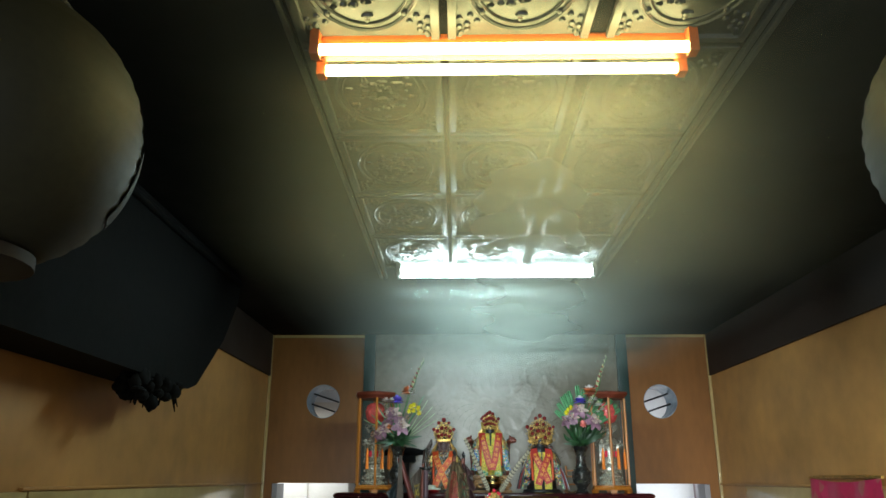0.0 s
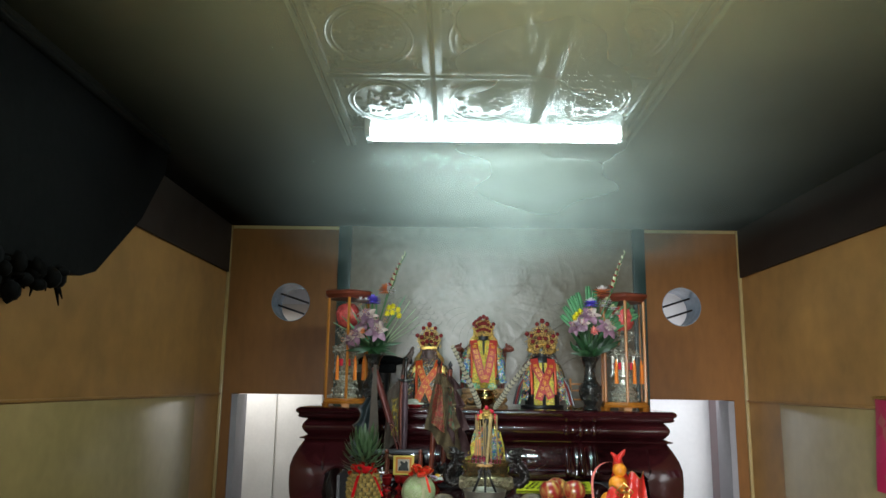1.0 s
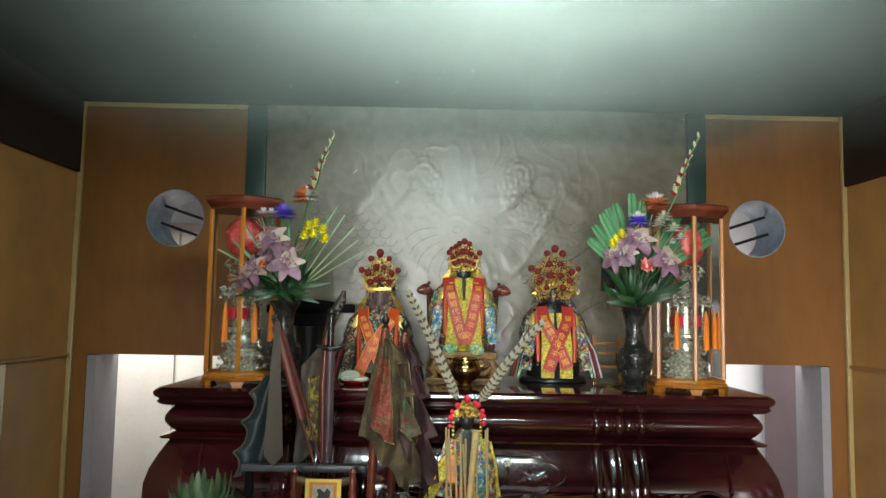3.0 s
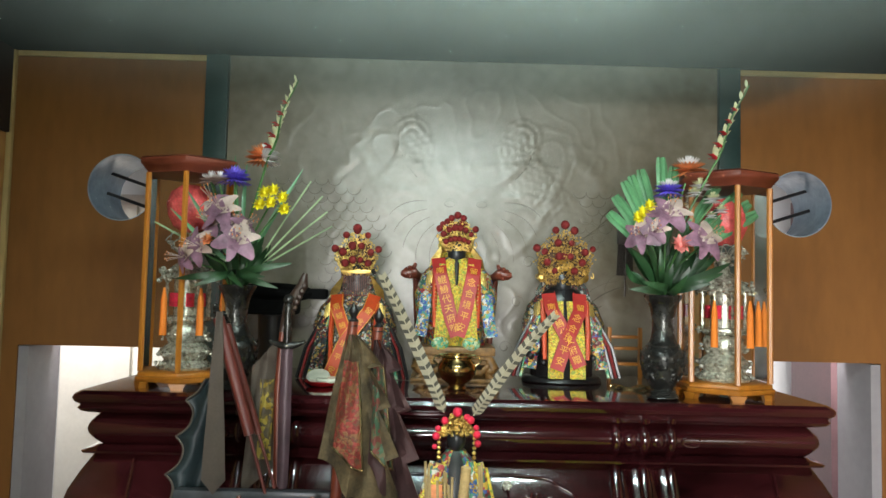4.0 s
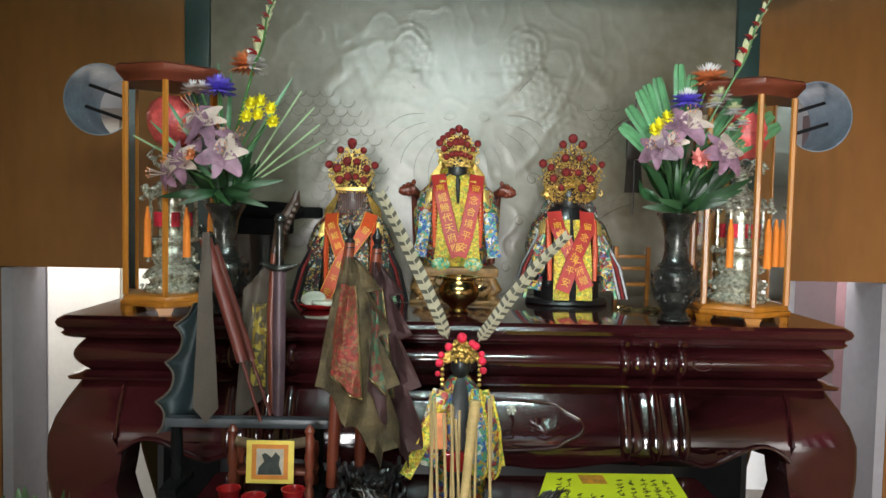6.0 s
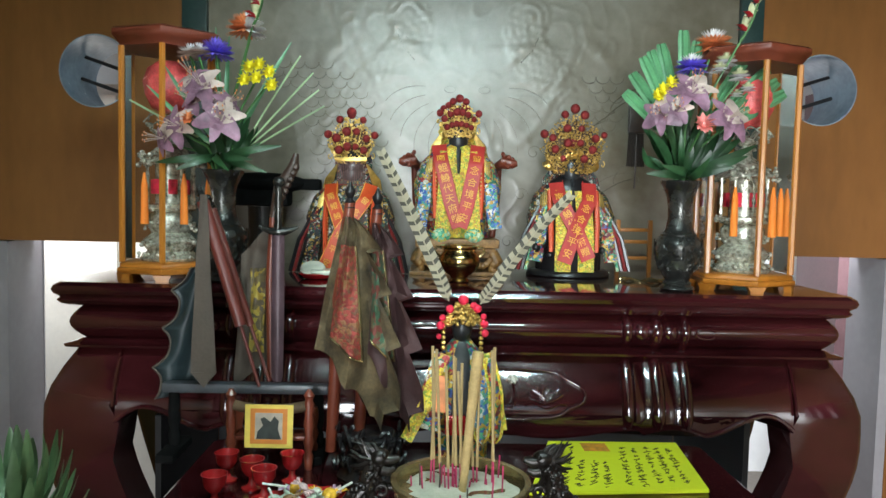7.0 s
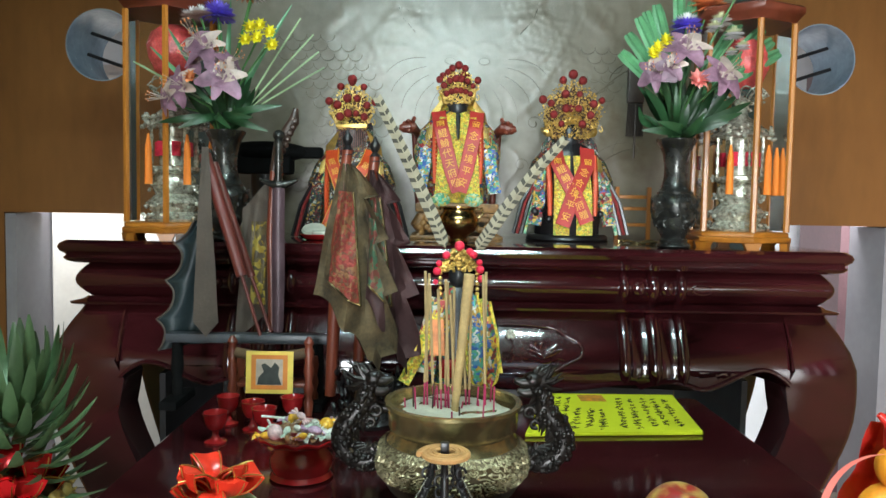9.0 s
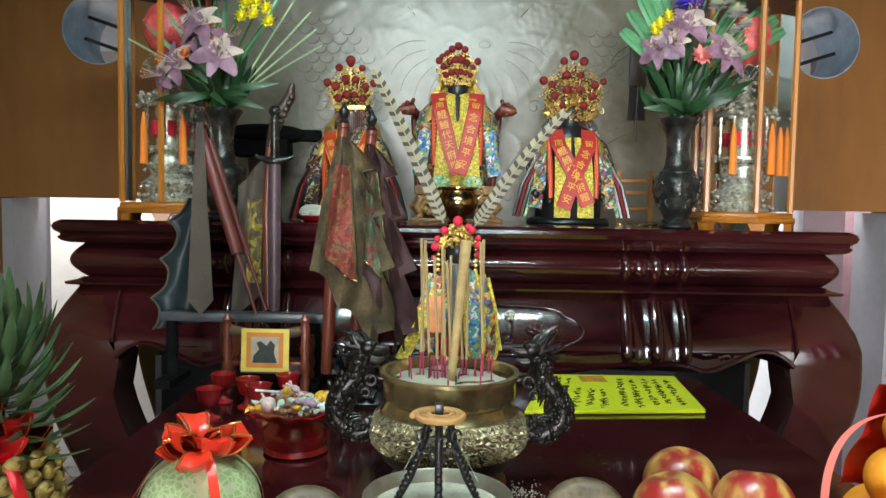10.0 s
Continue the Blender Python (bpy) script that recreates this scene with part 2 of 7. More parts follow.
# ---- the hall ----
XL, XR, YB, YF, ZC = -1.72, 1.75, 0.80, -7.0, 2.46
HOLES = ((-1.28, 1.935, 0.13), (1.345, 1.935, 0.13))
boxpart("floor", (-3.0, YF - 3, -0.1, 3.0, 2.4, 0.0), M_floor, kind="structure", label="dark glossy tiled floor of the hall", category="floor")


def wall_with_holes(name, x0, x1, z0, z1, holes, y0, y1, material):
    """A wall slab between z0 and z1, pierced by round holes."""
    bm = B()
    xs = sorted([x0, x1] + [h[0] + s * 0.2 for h in holes for s in (-1, 1)])
    for a, b in zip(xs, xs[1:]):
        hole = next((h for h in holes if a < h[0] < b), None)
        if not hole:
            box(bm, a, y0, z0, b, y1, z1)
            continue
        cx, cz, r = hole
        box(bm, a, y0, z0, b, y1, cz - 0.2)
        box(bm, a, y0, cz + 0.2, b, y1, z1)
        n = 48
        ring = []
        for i in range(n):
            t = 2 * math.pi * i / n
            c, s = math.cos(t), math.sin(t)
            k = 0.2 / max(abs(c), abs(s))
            ring.append(((cx + c * k, cz + s * k), (cx + c * r, cz + s * r)))
        for i in range(n):
            (o0, i0), (o1, i1) = ring[i], ring[(i + 1) % n]
            q = [(o0, y0), (o1, y0), (i1, y0), (i0, y0)], [(i0, y0), (i1, y0), (i1, y1), (i0, y1)], [(o0, y1), (i0, y1), (i1, y1), (o1, y1)]
            for f in q:
                bm.faces.new([bm.verts.new((p[0], y, p[1])) for p, y in f])
    bmesh.ops.remove_doubles(bm, verts=bm.verts, dist=1e-5)
    return part(name, bm, material, kind="structure", label="brown panelled rear wall with round vents and low openings", category="wall")


wall_with_holes("wall_back", XL, XR, 1.325, ZC + 0.1, HOLES, YB, YB + 0.19, M_panel)
bm = B()
box(bm, XL, YB, 0, -1.64, YB + 0.19, 1.325)
box(bm, -0.86, YB, 0, 0.9, YB + 0.19, 1.325)
box(bm, 1.66, YB, 0, XR, YB + 0.19, 1.325)
part("wall_back_lower", bm, M_panel, kind="structure", label="brown piers between the low openings", category="wall")
boxpart("wall_left", (XL - 0.15, YF, 0, XL, YB + 0.19, ZC + 0.1), M_wall, kind="structure", label="smoke-stained ochre side wall", category="wall")
boxpart("wall_right", (XR, YF, 0, XR + 0.15, YB + 0.19, ZC + 0.1), M_wall, kind="structure", label="smoke-stained ochre side wall", category="wall")
bm = B()
box(bm, XL - 0.15, YF - 0.2, 0, -1.5, YF, ZC + 0.1)
box(bm, 1.5, YF - 0.2, 0, XR + 0.15, YF, ZC + 0.1)
box(bm, -1.5, YF - 0.2, 2.3, 1.5, YF, ZC + 0.1)
part("wall_front", bm, M_wall, kind="structure", label="front wall with the open entrance", category="wall")
bm = B()
box(bm, XL - 0.15, YF - 0.2, ZC, XR + 0.15, YB, ZC + 0.1)
part("ceiling", bm, M_soot, kind="structure", label="flat ceiling blackened by incense soot", category="ceiling")

# central carved panel between two dark green strips
boxpart("wall_panel", (-0.877, YB - 0.012, 1.2, 1.02, YB - 0.001, ZC - 0.002), M_stone, kind="structure", label="smoke-greyed stone panel with a carved beast face", category="wall panel")
for x0, x1 in ((-0.966, -0.879), (1.022, 1.105)):
    boxpart("trim", (x0, YB - 0.03, 1.2, x1, YB - 0.001, ZC - 0.003), M_green, bevel=0.004, kind="structure", label="dark green vertical strip", category="trim")
# cords in the wall corners, the frieze boards and the dado
for x in (XL + 0.012, XR - 0.012):
    boxpart("trim", (x - 0.011, YB - 0.024, 0, x + 0.011, YB - 0.002, ZC - 0.004), M_dado, bevel=0.006, kind="structure", label="pale corner bead", category="trim")
boxpart("trim", (XL + 0.025, YB - 0.014, ZC - 0.026, -0.97, YB - 0.002, ZC - 0.004), M_dado, bevel=0.004, kind="structure", label="pale bead under the ceiling", category="trim")
boxpart("trim", (1.11, YB - 0.014, ZC - 0.026, XR - 0.025, YB - 0.002, ZC - 0.004), M_dado, bevel=0.004, kind="structure", label="pale bead under the ceiling", category="trim")
for s, x in ((1, XL), (-1, XR)):
    bm = B()
    a, b = sorted((x + s * 0.002, x + s * 0.02))
    # added dark board: soot and the shade far from the lamps, in one colour
    box(bm, a, YF + 0.01, 2.13, b, YB - 0.03, ZC - 0.003, bevel=0.004)
    part("trim", bm, M_sootdark, kind="structure", label="dark board standing for soot and shade on the upper wall", category="trim")
    a, b = sorted((x + s * 0.002, x + s * 0.014))
    for y0, y1 in ((-2.4, 0.3), (YF + 0.1, -2.412)):
        boxpart("dado_panel", (a, y0, 0.02, b, y1, 1.315), M_dado, bevel=0.003, kind="structure", label="pale glossy wainscot sheet on the side wall", category="wall panel")
    bm = B()
    a, b = sorted((x + s * 0.002, x + s * 0.02))
    box(bm, a, -2.45, 1.318, b, YB - 0.03, 1.33, bevel=0.004)
    part("trim", bm, M_wall, kind="structure", label="ochre dado rail", category="trim")

# the room behind
boxpart("wall_rear_room", (-3.0, 2.2, 0, 3.0, 2.35, 2.6), M_white, kind="structure", label="white wall of the room behind", category="wall")
boxpart("wall_rear_left", (-3.0, YB + 0.19, 0, -2.9, 2.2, 2.6), M_white, kind="structure", label="white side wall of the room behind", category="wall")
boxpart("wall_rear_right", (2.9, YB + 0.19, 0, 3.0, 2.2, 2.6), M_white, kind="structure", label="white side wall of the room behind", category="wall")
boxpart("ceiling_rear", (-3.0, YB + 0.19, 2.6, 3.0, 2.35, 2.7), M_white, kind="structure", label="white ceiling of the room behind", category="ceiling")
for x0, x1, m_ in ((-1.64, -1.6, M_grey), (1.62, 1.66, M_grey)):
    boxpart("trim", (x0 + 0.002, YB + 0.004, 0, x1, YB + 0.24, 1.32), m_, kind="structure", label="grey metal jamb of the low opening", category="trim")

# ---- ceiling reliefs and lamps ----


def ceiling_panel():
    """A square coffer with a raised rim, an oval ring and scrolled corners."""
    p = thing("ceiling_panel", pose(0, 0, 0), "soot-greyed embossed ceiling panel with an oval wreath", "ceiling panel", "embossed ceiling panels")
    w, d = 0.18, 0.255
    bm = B()
    for a in ((-w, -d, w, -d + 0.022), (-w, d - 0.022, w, d), (-w, -d + 0.022, -w + 0.022, d - 0.022), (w - 0.022, -d + 0.022, w, d - 0.022)):
        box(bm, a[0], a[1], -0.022, a[2], a[3], -0.002, bevel=0.004)
    part("rim", bm, M_relief, p, smooth=30)
    bm = B()
    box(bm, -w + 0.022, -d + 0.022, -0.008, w - 0.022, d - 0.022, -0.002)
    for k, r in ((1.0, 0.006), (0.86, 0.004)):
        tube(bm, [(0.135 * k * math.cos(a), 0.2 * k * math.sin(a), -0.01) for a in np.linspace(0, 2 * math.pi, 37)], r, 5)
    rng = random.Random(4)
    for i in range(60):
        a, k = rng.uniform(0, 6.28), rng.uniform(0.1, 0.78)
        ball(bm, (0.135 * k * math.cos(a), 0.2 * k * math.sin(a), -0.009), (rng.uniform(0.006, 0.016), rng.uniform(0.006, 0.016), 0.008), 6, 4)
    for sx in (-1, 1):
        for sy in (-1, 1):
            for i in range(9):
                a = i / 8 * 1.5
                ball(bm, (sx * (0.15 - 0.055 * math.sin(a) * (i % 3) / 2), sy * (0.225 - 0.012 * i), -0.009), (0.009, 0.012, 0.007), 6, 4)
    part("wreath", bm, M_relief, p, smooth=35)
    return p


first = ceiling_panel()
cols, rows_y = (-0.455, -0.075, 0.33), [-1.5 - 0.53 * k for k in range(6)]
spots = [(x, y) for y in rows_y for x in cols]
first.matrix_world = pose(*spots[0], ZC)
for x, y in spots[1:]:
    copy_thing(first, pose(x, y, ZC))
for x in (-0.66, 0.535):
    for dx in (0, 0.028):
        boxpart("trim", (x + dx - 0.008, -4.6, ZC - 0.018, x + dx + 0.008, -1.0, ZC - 0.002), M_relief, bevel=0.003, kind="structure", label="moulded ceiling batten", category="trim")

E_cool = glowing("cool_tube", (0.79, 1.0, 1.0), 112.0)
E_warm = glowing("warm_tube", (1.0, 0.88, 0.36), 26.0)
M_lampbody = mat("lamp_enamel", (0.6, 0.6, 0.58), 0.4, var=0.15, scale=6, bump=0.03)
M_lampred = mat("lamp_red", (0.55, 0.12, 0.02), 0.4, var=0.2, scale=6, bump=0.03)


def twin_lamp(x, y, gap, length, tube_mat, body_mat, label):
    p = thing("ceiling_lamp", pose(x, y, ZC), label, "ceiling lamp", "fluorescent ceiling lamps")
    h = length / 2
    bm = B()
    box(bm, -h - 0.03, -gap * 0.32, -0.045, h + 0.03, gap * 0.32, -0.003, bevel=0.006)
    part("lamp_body", bm, body_mat, p)
    for s in (-1, 1):
        bm = B()
        tube(bm, [(-h, s * gap / 2, -0.06), (h, s * gap / 2, -0.06)], 0.014, 14)
        part("tube", bm, tube_mat, p, "glowing fluorescent tube")
        for e in (-1, 1):
            bm = B()
            box(bm, e * (h + 0.012) - 0.012, s * gap / 2 - 0.018, -0.08, e * (h + 0.012) + 0.012, s * gap / 2 + 0.018, -0.003, bevel=0.003)
            part("socket", bm, body_mat, p)
    return p


twin_lamp(-0.025, -1.275, 0.075, 1.0, E_cool, M_lampbody, "twin-tube fluorescent lamp shining cool white on the ceiling")
twin_lamp(-0.115, -3.36, 0.1, 0.93, E_warm, M_lampred, "twin-tube lamp shining yellow in a red housing")

# ---- the altar ----
altar = thing("altar_table", pose(0, 0, 0), "polished dark rosewood altar with moulded frieze and bulging legs", "altar")


def outline(hw, y0, y1, r=0.02, n=4):
    """A rounded rectangle, from above."""
    pts = []
    for cx, cy, a0 in ((hw - r, y1 - r, 0), (-hw + r, y1 - r, 90), (-hw + r, y0 + r, 180), (hw - r, y0 + r, 270)):
        for i in range(n + 1):
            a = radians(a0 + 90 * i / n)
            pts.append((cx + r * math.cos(a), cy + r * math.sin(a)))
    return pts


def moulded(bm, rows):
    """A stack of rounded rectangles: (half width, front, back, z)."""
    skin(bm, [[(x, y, z) for x, y in outline(hw, y0, y1)] for hw, y0, y1, z in rows])


bm = B()
slab = [(1.015, 0.015, 0.7, 1.21), (1.03, 0.002, 0.71, 1.216), (1.036, -0.004, 0.71, 1.224), (1.03, 0.002, 0.71, 1.231), (1.032, 0.0, 0.712, 1.234), (1.042, -0.01, 0.712, 1.242), (1.046, -0.014, 0.712, 1.252), (1.042, -0.01, 0.712, 1.262), (1.03, 0.002, 0.71, 1.27)]
moulded(bm, slab)
part("tabletop", bm, M_rose, altar, smooth=28)
bm = B()
fr = [(0.985, 0.045, 0.68, 1.209)] + [(0.985 + 0.028 * math.sin(math.pi * k / 8), 0.045 - 0.03 * math.sin(math.pi * k / 8), 0.68, 1.209 - 0.088 * k / 8) for k in range(1, 8)] + [(0.985, 0.045, 0.68, 1.121)]
moulded(bm, fr[::-1])
part("frieze", bm, M_rose, altar)
bm = B()
moulded(bm, [(1.0, 0.03, 0.69, 1.096), (1.022, 0.008, 0.69, 1.102), (1.024, 0.006, 0.69, 1.108), (1.0, 0.03, 0.69, 1.113), (0.99, 0.04, 0.69, 1.12)])
part("ledge", bm, M_rose, altar)


def bulge(z):
    """How far the body swells outward below the ledge."""
    d = 1.095 - z
    ease = lambda t: (lambda q: q * q * (3 - 2 * q))(max(0.0, min(1.0, t)))
    return 0.064 * math.sin(min(1, d / 0.16) * math.pi / 2) - 0.1 * ease((d - 0.22) / 0.5) + 0.06 * ease((d - 0.8) / 0.295)


def apron_bottom(x):
    """The lower edge of the front board: scalloped in the middle, arched towards the legs."""
    a = abs(x)
    if a < 0.47:
        return 0.905 + 0.012 * math.cos(a / 0.47 * math.pi * 2)
    if a < 0.64:
        return 0.9 + 0.02 * abs(math.sin((a - 0.47) / 0.17 * math.pi))
    if a < 0.8:
        k = (a - 0.64) / 0.16
        return 0.9 + 0.055 * (3 * k * k - 2 * k ** 3)
    k = min(1, (a - 0.8) / 0.075)
    return 0.955 - 0.04 * k * k


bm = B()
nx, nz = 120, 12
front = []
for j in range(nz + 1):
    row = []
    for i in range(nx + 1):
        x = -0.875 + 1.75 * i / nx
        zb = apron_bottom(x)
        z = 1.095 + (zb - 1.095) * j / nz
        row.append((x, 0.04 - bulge(z), z))
    front.append(row)
skin(bm, [r + [(x, y + 0.035, z) for x, y, z in reversed(r)] for r in front])
# a lip along the scalloped edge
tube(bm, [(x, y - 0.003, z + 0.004) for x, y, z in front[-1]], 0.006, 6)
part("apron", bm, M_rose, altar)


def altar_leg(sx, y0):
    bm = B()
    rings = []
    for k in range(25):
        z = 1.095 - 1.095 * k / 24
        o = bulge(z)
        w = 0.125 + 0.02 * math.sin(k / 24 * math.pi) - 0.03 * max(0, k / 24 - 0.5)
        if z < 0.95:
            w = max(0.1, w - 0.015) + 0.055 * min(1, (1.02 - z) / 0.13)
        x1 = 1.0 + o
        x0 = x1 - w - (0.04 if z > 0.93 else 0.04 * max(0, 1 - (0.93 - z) / 0.1))
        ya = (0.04 - o) if y0 < 0.3 else 0.56
        yb = ya + 0.13
        ring = [(x0, ya), (x1 - 0.02, ya), (x1 - 0.006, ya + 0.006), (x1, ya + 0.02), (x1, yb), (x0, yb)]
        rings.append([(sx * x, y, z) for x, y in ring])
    skin(bm, rings)
    return part("leg", bm, M_rose, altar)


for sx in (-1, 1):
    for y0 in (0.0, 0.56):
        altar_leg(sx, y0)
    bm = B()
    rings = []
    for k in range(9):
        z = 1.095 - 0.19 * k / 8
        x = 1.0 + bulge(z)
        rings.append([(sx * (x - 0.03), 0.12, z), (sx * x, 0.12, z), (sx * x, 0.56, z), (sx * (x - 0.03), 0.56, z)])
    skin(bm, rings)
    part("side_panel", bm, M_rose, altar)
    # a pilaster of three ribs with hollow panels between, carried up through the frieze
    for dx, r in ((0.441, 0.017), (0.519, 0.02), (0.594, 0.017)):
        bm = B()
        tube(bm, [(sx * dx, 0.04 - bulge(z), z) for z in np.linspace(1.0945, apron_bottom(dx) + 0.003, 14)], [r * 0.85] + [r] * 11 + [r * 0.8, r * 0.5], 14)
        part("reed", bm, M_rose, altar)
        bm = B()
        tube(bm, [(sx * dx, 0.042 - 0.031 * math.sin(math.pi * k / 10), 1.208 - 0.086 * k / 10) for k in range(11)], r * 0.8, 12)
        part("reed", bm, M_rose, altar)
        bm = B()
        tube(bm, [(sx * dx, 0.002, 1.22), (sx * dx, -0.006, 1.234)], r * 0.7, 10)
        part("reed", bm, M_rose, altar)
    for dx in (0.48, 0.556):
        bm = B()
        sheet(bm, lambda u, v: (sx * (dx + 0.02 * (2 * u - 1)), 0.036 - bulge(1.085 - 0.15 * v) + 0.004 * (1 - (2 * u - 1) ** 2) - 0.005, 1.085 - 0.15 * v), 8, 14, 0, 0.004)
        part("hollow_panel", bm, M_rose, altar)
    for dx in (0.48, 0.556):
        bm = B()
        ball(bm, (sx * dx, 0.016, 1.165), (0.02, 0.011, 0.022), 16, 10)
        part("boss", bm, M_rose, altar)
    bm = B()
    tube(bm, [(sx * (0.65 + 0.026 * math.cos(a)), 0.0165, 1.163 + 0.014 * math.sin(a)) for a in np.linspace(0.4, 5.8, 20)], 0.0045, 7)
    part("boss", bm, M_rose, altar)
    bm = B()
    tube(bm, [(sx * 0.878, 0.028 - bulge(z) * 0.97, z) for z in np.linspace(1.09, 0.96, 8)], 0.004, 6)
    part("seam_bead", bm, M_rose, altar)
# carved frame with a lotus in the middle of the apron
bm = B()


def on_apron(x, z):
    return (x, 0.0345 - bulge(z), z)


loop = []
for i in range(61):
    a = 2 * math.pi * i / 60
    c, s = math.cos(a), math.sin(a)
    loop.append(on_apron(0.03 + 0.285 * math.copysign(abs(c) ** 0.55, c) * (1 + 0.05 * math.cos(6 * a)), 1.003 + 0.062 * math.copysign(abs(s) ** 0.7, s)))
tube(bm, loop, 0.005, 8)
part("carved_frame", bm, M_rose, altar)
bm = B()
for k in range(-3, 4):
    a = k * 0.42
    petal_line = []
    for t in np.linspace(0, 1, 11):
        w = 0.0085 * math.sin(math.pi * t)
        petal_line.append((t, w))
    for e in (-1, 1):
        tube(bm, [on_apron(0.225 + t * 0.034 * math.sin(a) * (1 + 0.4 * t) + e * w, 0.982 + t * 0.042 * math.cos(a * 0.8)) for t, w in petal_line], 0.0028, 6)
tube(bm, [on_apron(0.17 + 0.11 * t, 0.975 + 0.006 * math.sin(t * 9)) for t in np.linspace(0, 1, 14)], 0.0026, 6)
tube(bm, [on_apron(0.14 + 0.012 * math.sin(4 * t) - 0.02 * t, 1.03 - 0.065 * t) for t in np.linspace(0, 1, 14)], 0.0028, 6)
tube(bm, [on_apron(0.13 + 0.022 * t * math.cos(9 * t), 0.98 + 0.018 * t * math.sin(9 * t)) for t in np.linspace(0.1, 1, 18)], 0.0028, 6)
part("carved_lotus", bm, M_rose, altar)
bm = B()
ball(bm, on_apron(0.14, 1.04), (0.013, 0.008, 0.013), 10, 7)
for k in range(6):
    ball(bm, (0.14 + 0.01 * math.cos(k * 1.05), 0.027 - bulge(1.04), 1.04 + 0.01 * math.sin(k * 1.05)), 0.004, 6, 4)
part("inlaid_flower", bm, mat("shell_inlay", (0.7, 0.68, 0.6), 0.3, var=0.15, scale=60, bump=0.2), altar, "pale inlaid flower")

# the lower offering table
TZ, TY0, TY1, TX = 0.90, -1.32, -0.09, 0.605
table = thing("offering_table", pose(0, 0, 0), "low polished rosewood offering table before the altar", "table")
bm = B()
rim = [(TX - 0.01, TY0 + 0.01, TY1 - 0.01, TZ - 0.045), (TX, TY0, TY1, TZ - 0.038), (TX + 0.006, TY0 - 0.006, TY1 + 0.006, TZ - 0.02), (TX, TY0, TY1, TZ - 0.004), (TX - 0.006, TY0 + 0.006, TY1 - 0.006, TZ)]
moulded(bm, rim)
part("tabletop", bm, M_rose, table, smooth=20)
for s in (-1, 1):
    boxpart("side_apron", (s * (TX - 0.04) - 0.012, TY0 + 0.08, TZ - 0.17, s * (TX - 0.04) + 0.012, TY1 - 0.08, TZ - 0.0455), M_rose, table, bevel=0.004)
for y in (TY0 + 0.04, TY1 - 0.04):
    boxpart("apron", (-TX + 0.08, y - 0.012, TZ - 0.17, TX - 0.08, y + 0.012, TZ - 0.0455), M_rose, table, bevel=0.004)
for sx in (-1, 1):
    for y in (TY0 + 0.045, TY1 - 0.045):
        bm = B()
        moulded_rows = []
        for k in range(13):
            z = (TZ - 0.0455) * (1 - k / 12)
            w = 0.036 - 0.008 * math.sin(k / 12 * math.pi) + (0.008 if k > 10 else 0)
            moulded_rows.append([(sx * (TX - 0.05) + x, y + yy, z) for x, yy in ((-w, -w), (w, -w), (w, w), (-w, w))])
        skin(bm, moulded_rows)
        part("leg", bm, M_rose, table)

# black boards added under the altar; their colour stands for the shade inside
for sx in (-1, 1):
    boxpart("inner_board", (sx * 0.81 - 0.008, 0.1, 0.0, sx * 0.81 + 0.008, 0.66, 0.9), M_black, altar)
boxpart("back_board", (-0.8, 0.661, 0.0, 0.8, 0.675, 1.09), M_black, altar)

# ---- figures on the altar ----


def fan(bm, cx, cy, cz, w, h, n, rng, mi_gold, mi_pom, pom, rows, gold_n=130):
    """A filigree headdress: gilt beads and scrolls in a fan, with pompoms on springs."""
    edge = []
    for i in range(25):
        a = -1 + 2 * i / 24
        edge.append((cx + a * w * (0.55 + 0.42 * (1 - 0.4 * a * a)), cz + h * 0.86 * (1 - 0.6 * a * a) * (1 + 0.1 * math.sin(i * 2.1))))
    prism(bm, edge + [(cx + w * 0.5, cz - 0.004), (cx - w * 0.5, cz - 0.004)], lambda p, q, d: (p, d, q), cy + 0.004, cy + 0.007, 11)
    for i in range(int(gold_n * 2.6)):
        a = rng.uniform(-1, 1)
        k = rng.uniform(0, 1)
        x = cx + a * w * (0.55 + 0.45 * k)
        z = cz + k * h * (1 - 0.55 * a * a)
        r = rng.uniform(0.0016, 0.0044)
        ball(bm, (x, cy + rng.uniform(-0.014, 0.002), z), (r, r * 0.8, r), 6, 4, mi_gold)
    for i in range(9):
        a = -1 + 2 * i / 8
        x = cx + a * w * 0.85
        tube(bm, [(x + 0.008 * t * math.cos(6 * t + i), cy - 0.012, cz + h * 0.15 + 0.03 * (1 - a * a) + 0.012 * t * math.sin(6 * t + i)) for t in np.linspace(0.2, 1, 9)], 0.0018, 5, mi_gold)
    for k, count in enumerate(rows):
        for i in range(count):
            a = (-1 + 2 * (i + 0.5) / count) * (1.05 if k == len(rows) - 1 else 0.85)
            q = (k + 1) / len(rows)
            x = cx + a * w * (0.6 + 0.5 * q)
            z = cz + h * q * (1 - 0.6 * a * a) + 0.004
            r = pom * rng.uniform(0.85, 1.15)
            tube(bm, [(cx + (x - cx) * 0.6, cy, cz + (z - cz) * 0.5), (x, cy - 0.012, z)], 0.0012, 4, mi_gold)
            ball(bm, (x, cy - 0.014, z), r, 9, 7, mi_pom)
    ball(bm, (cx, cy - 0.014, cz + h * 1.08), pom * 1.25, 9, 7, mi_pom)


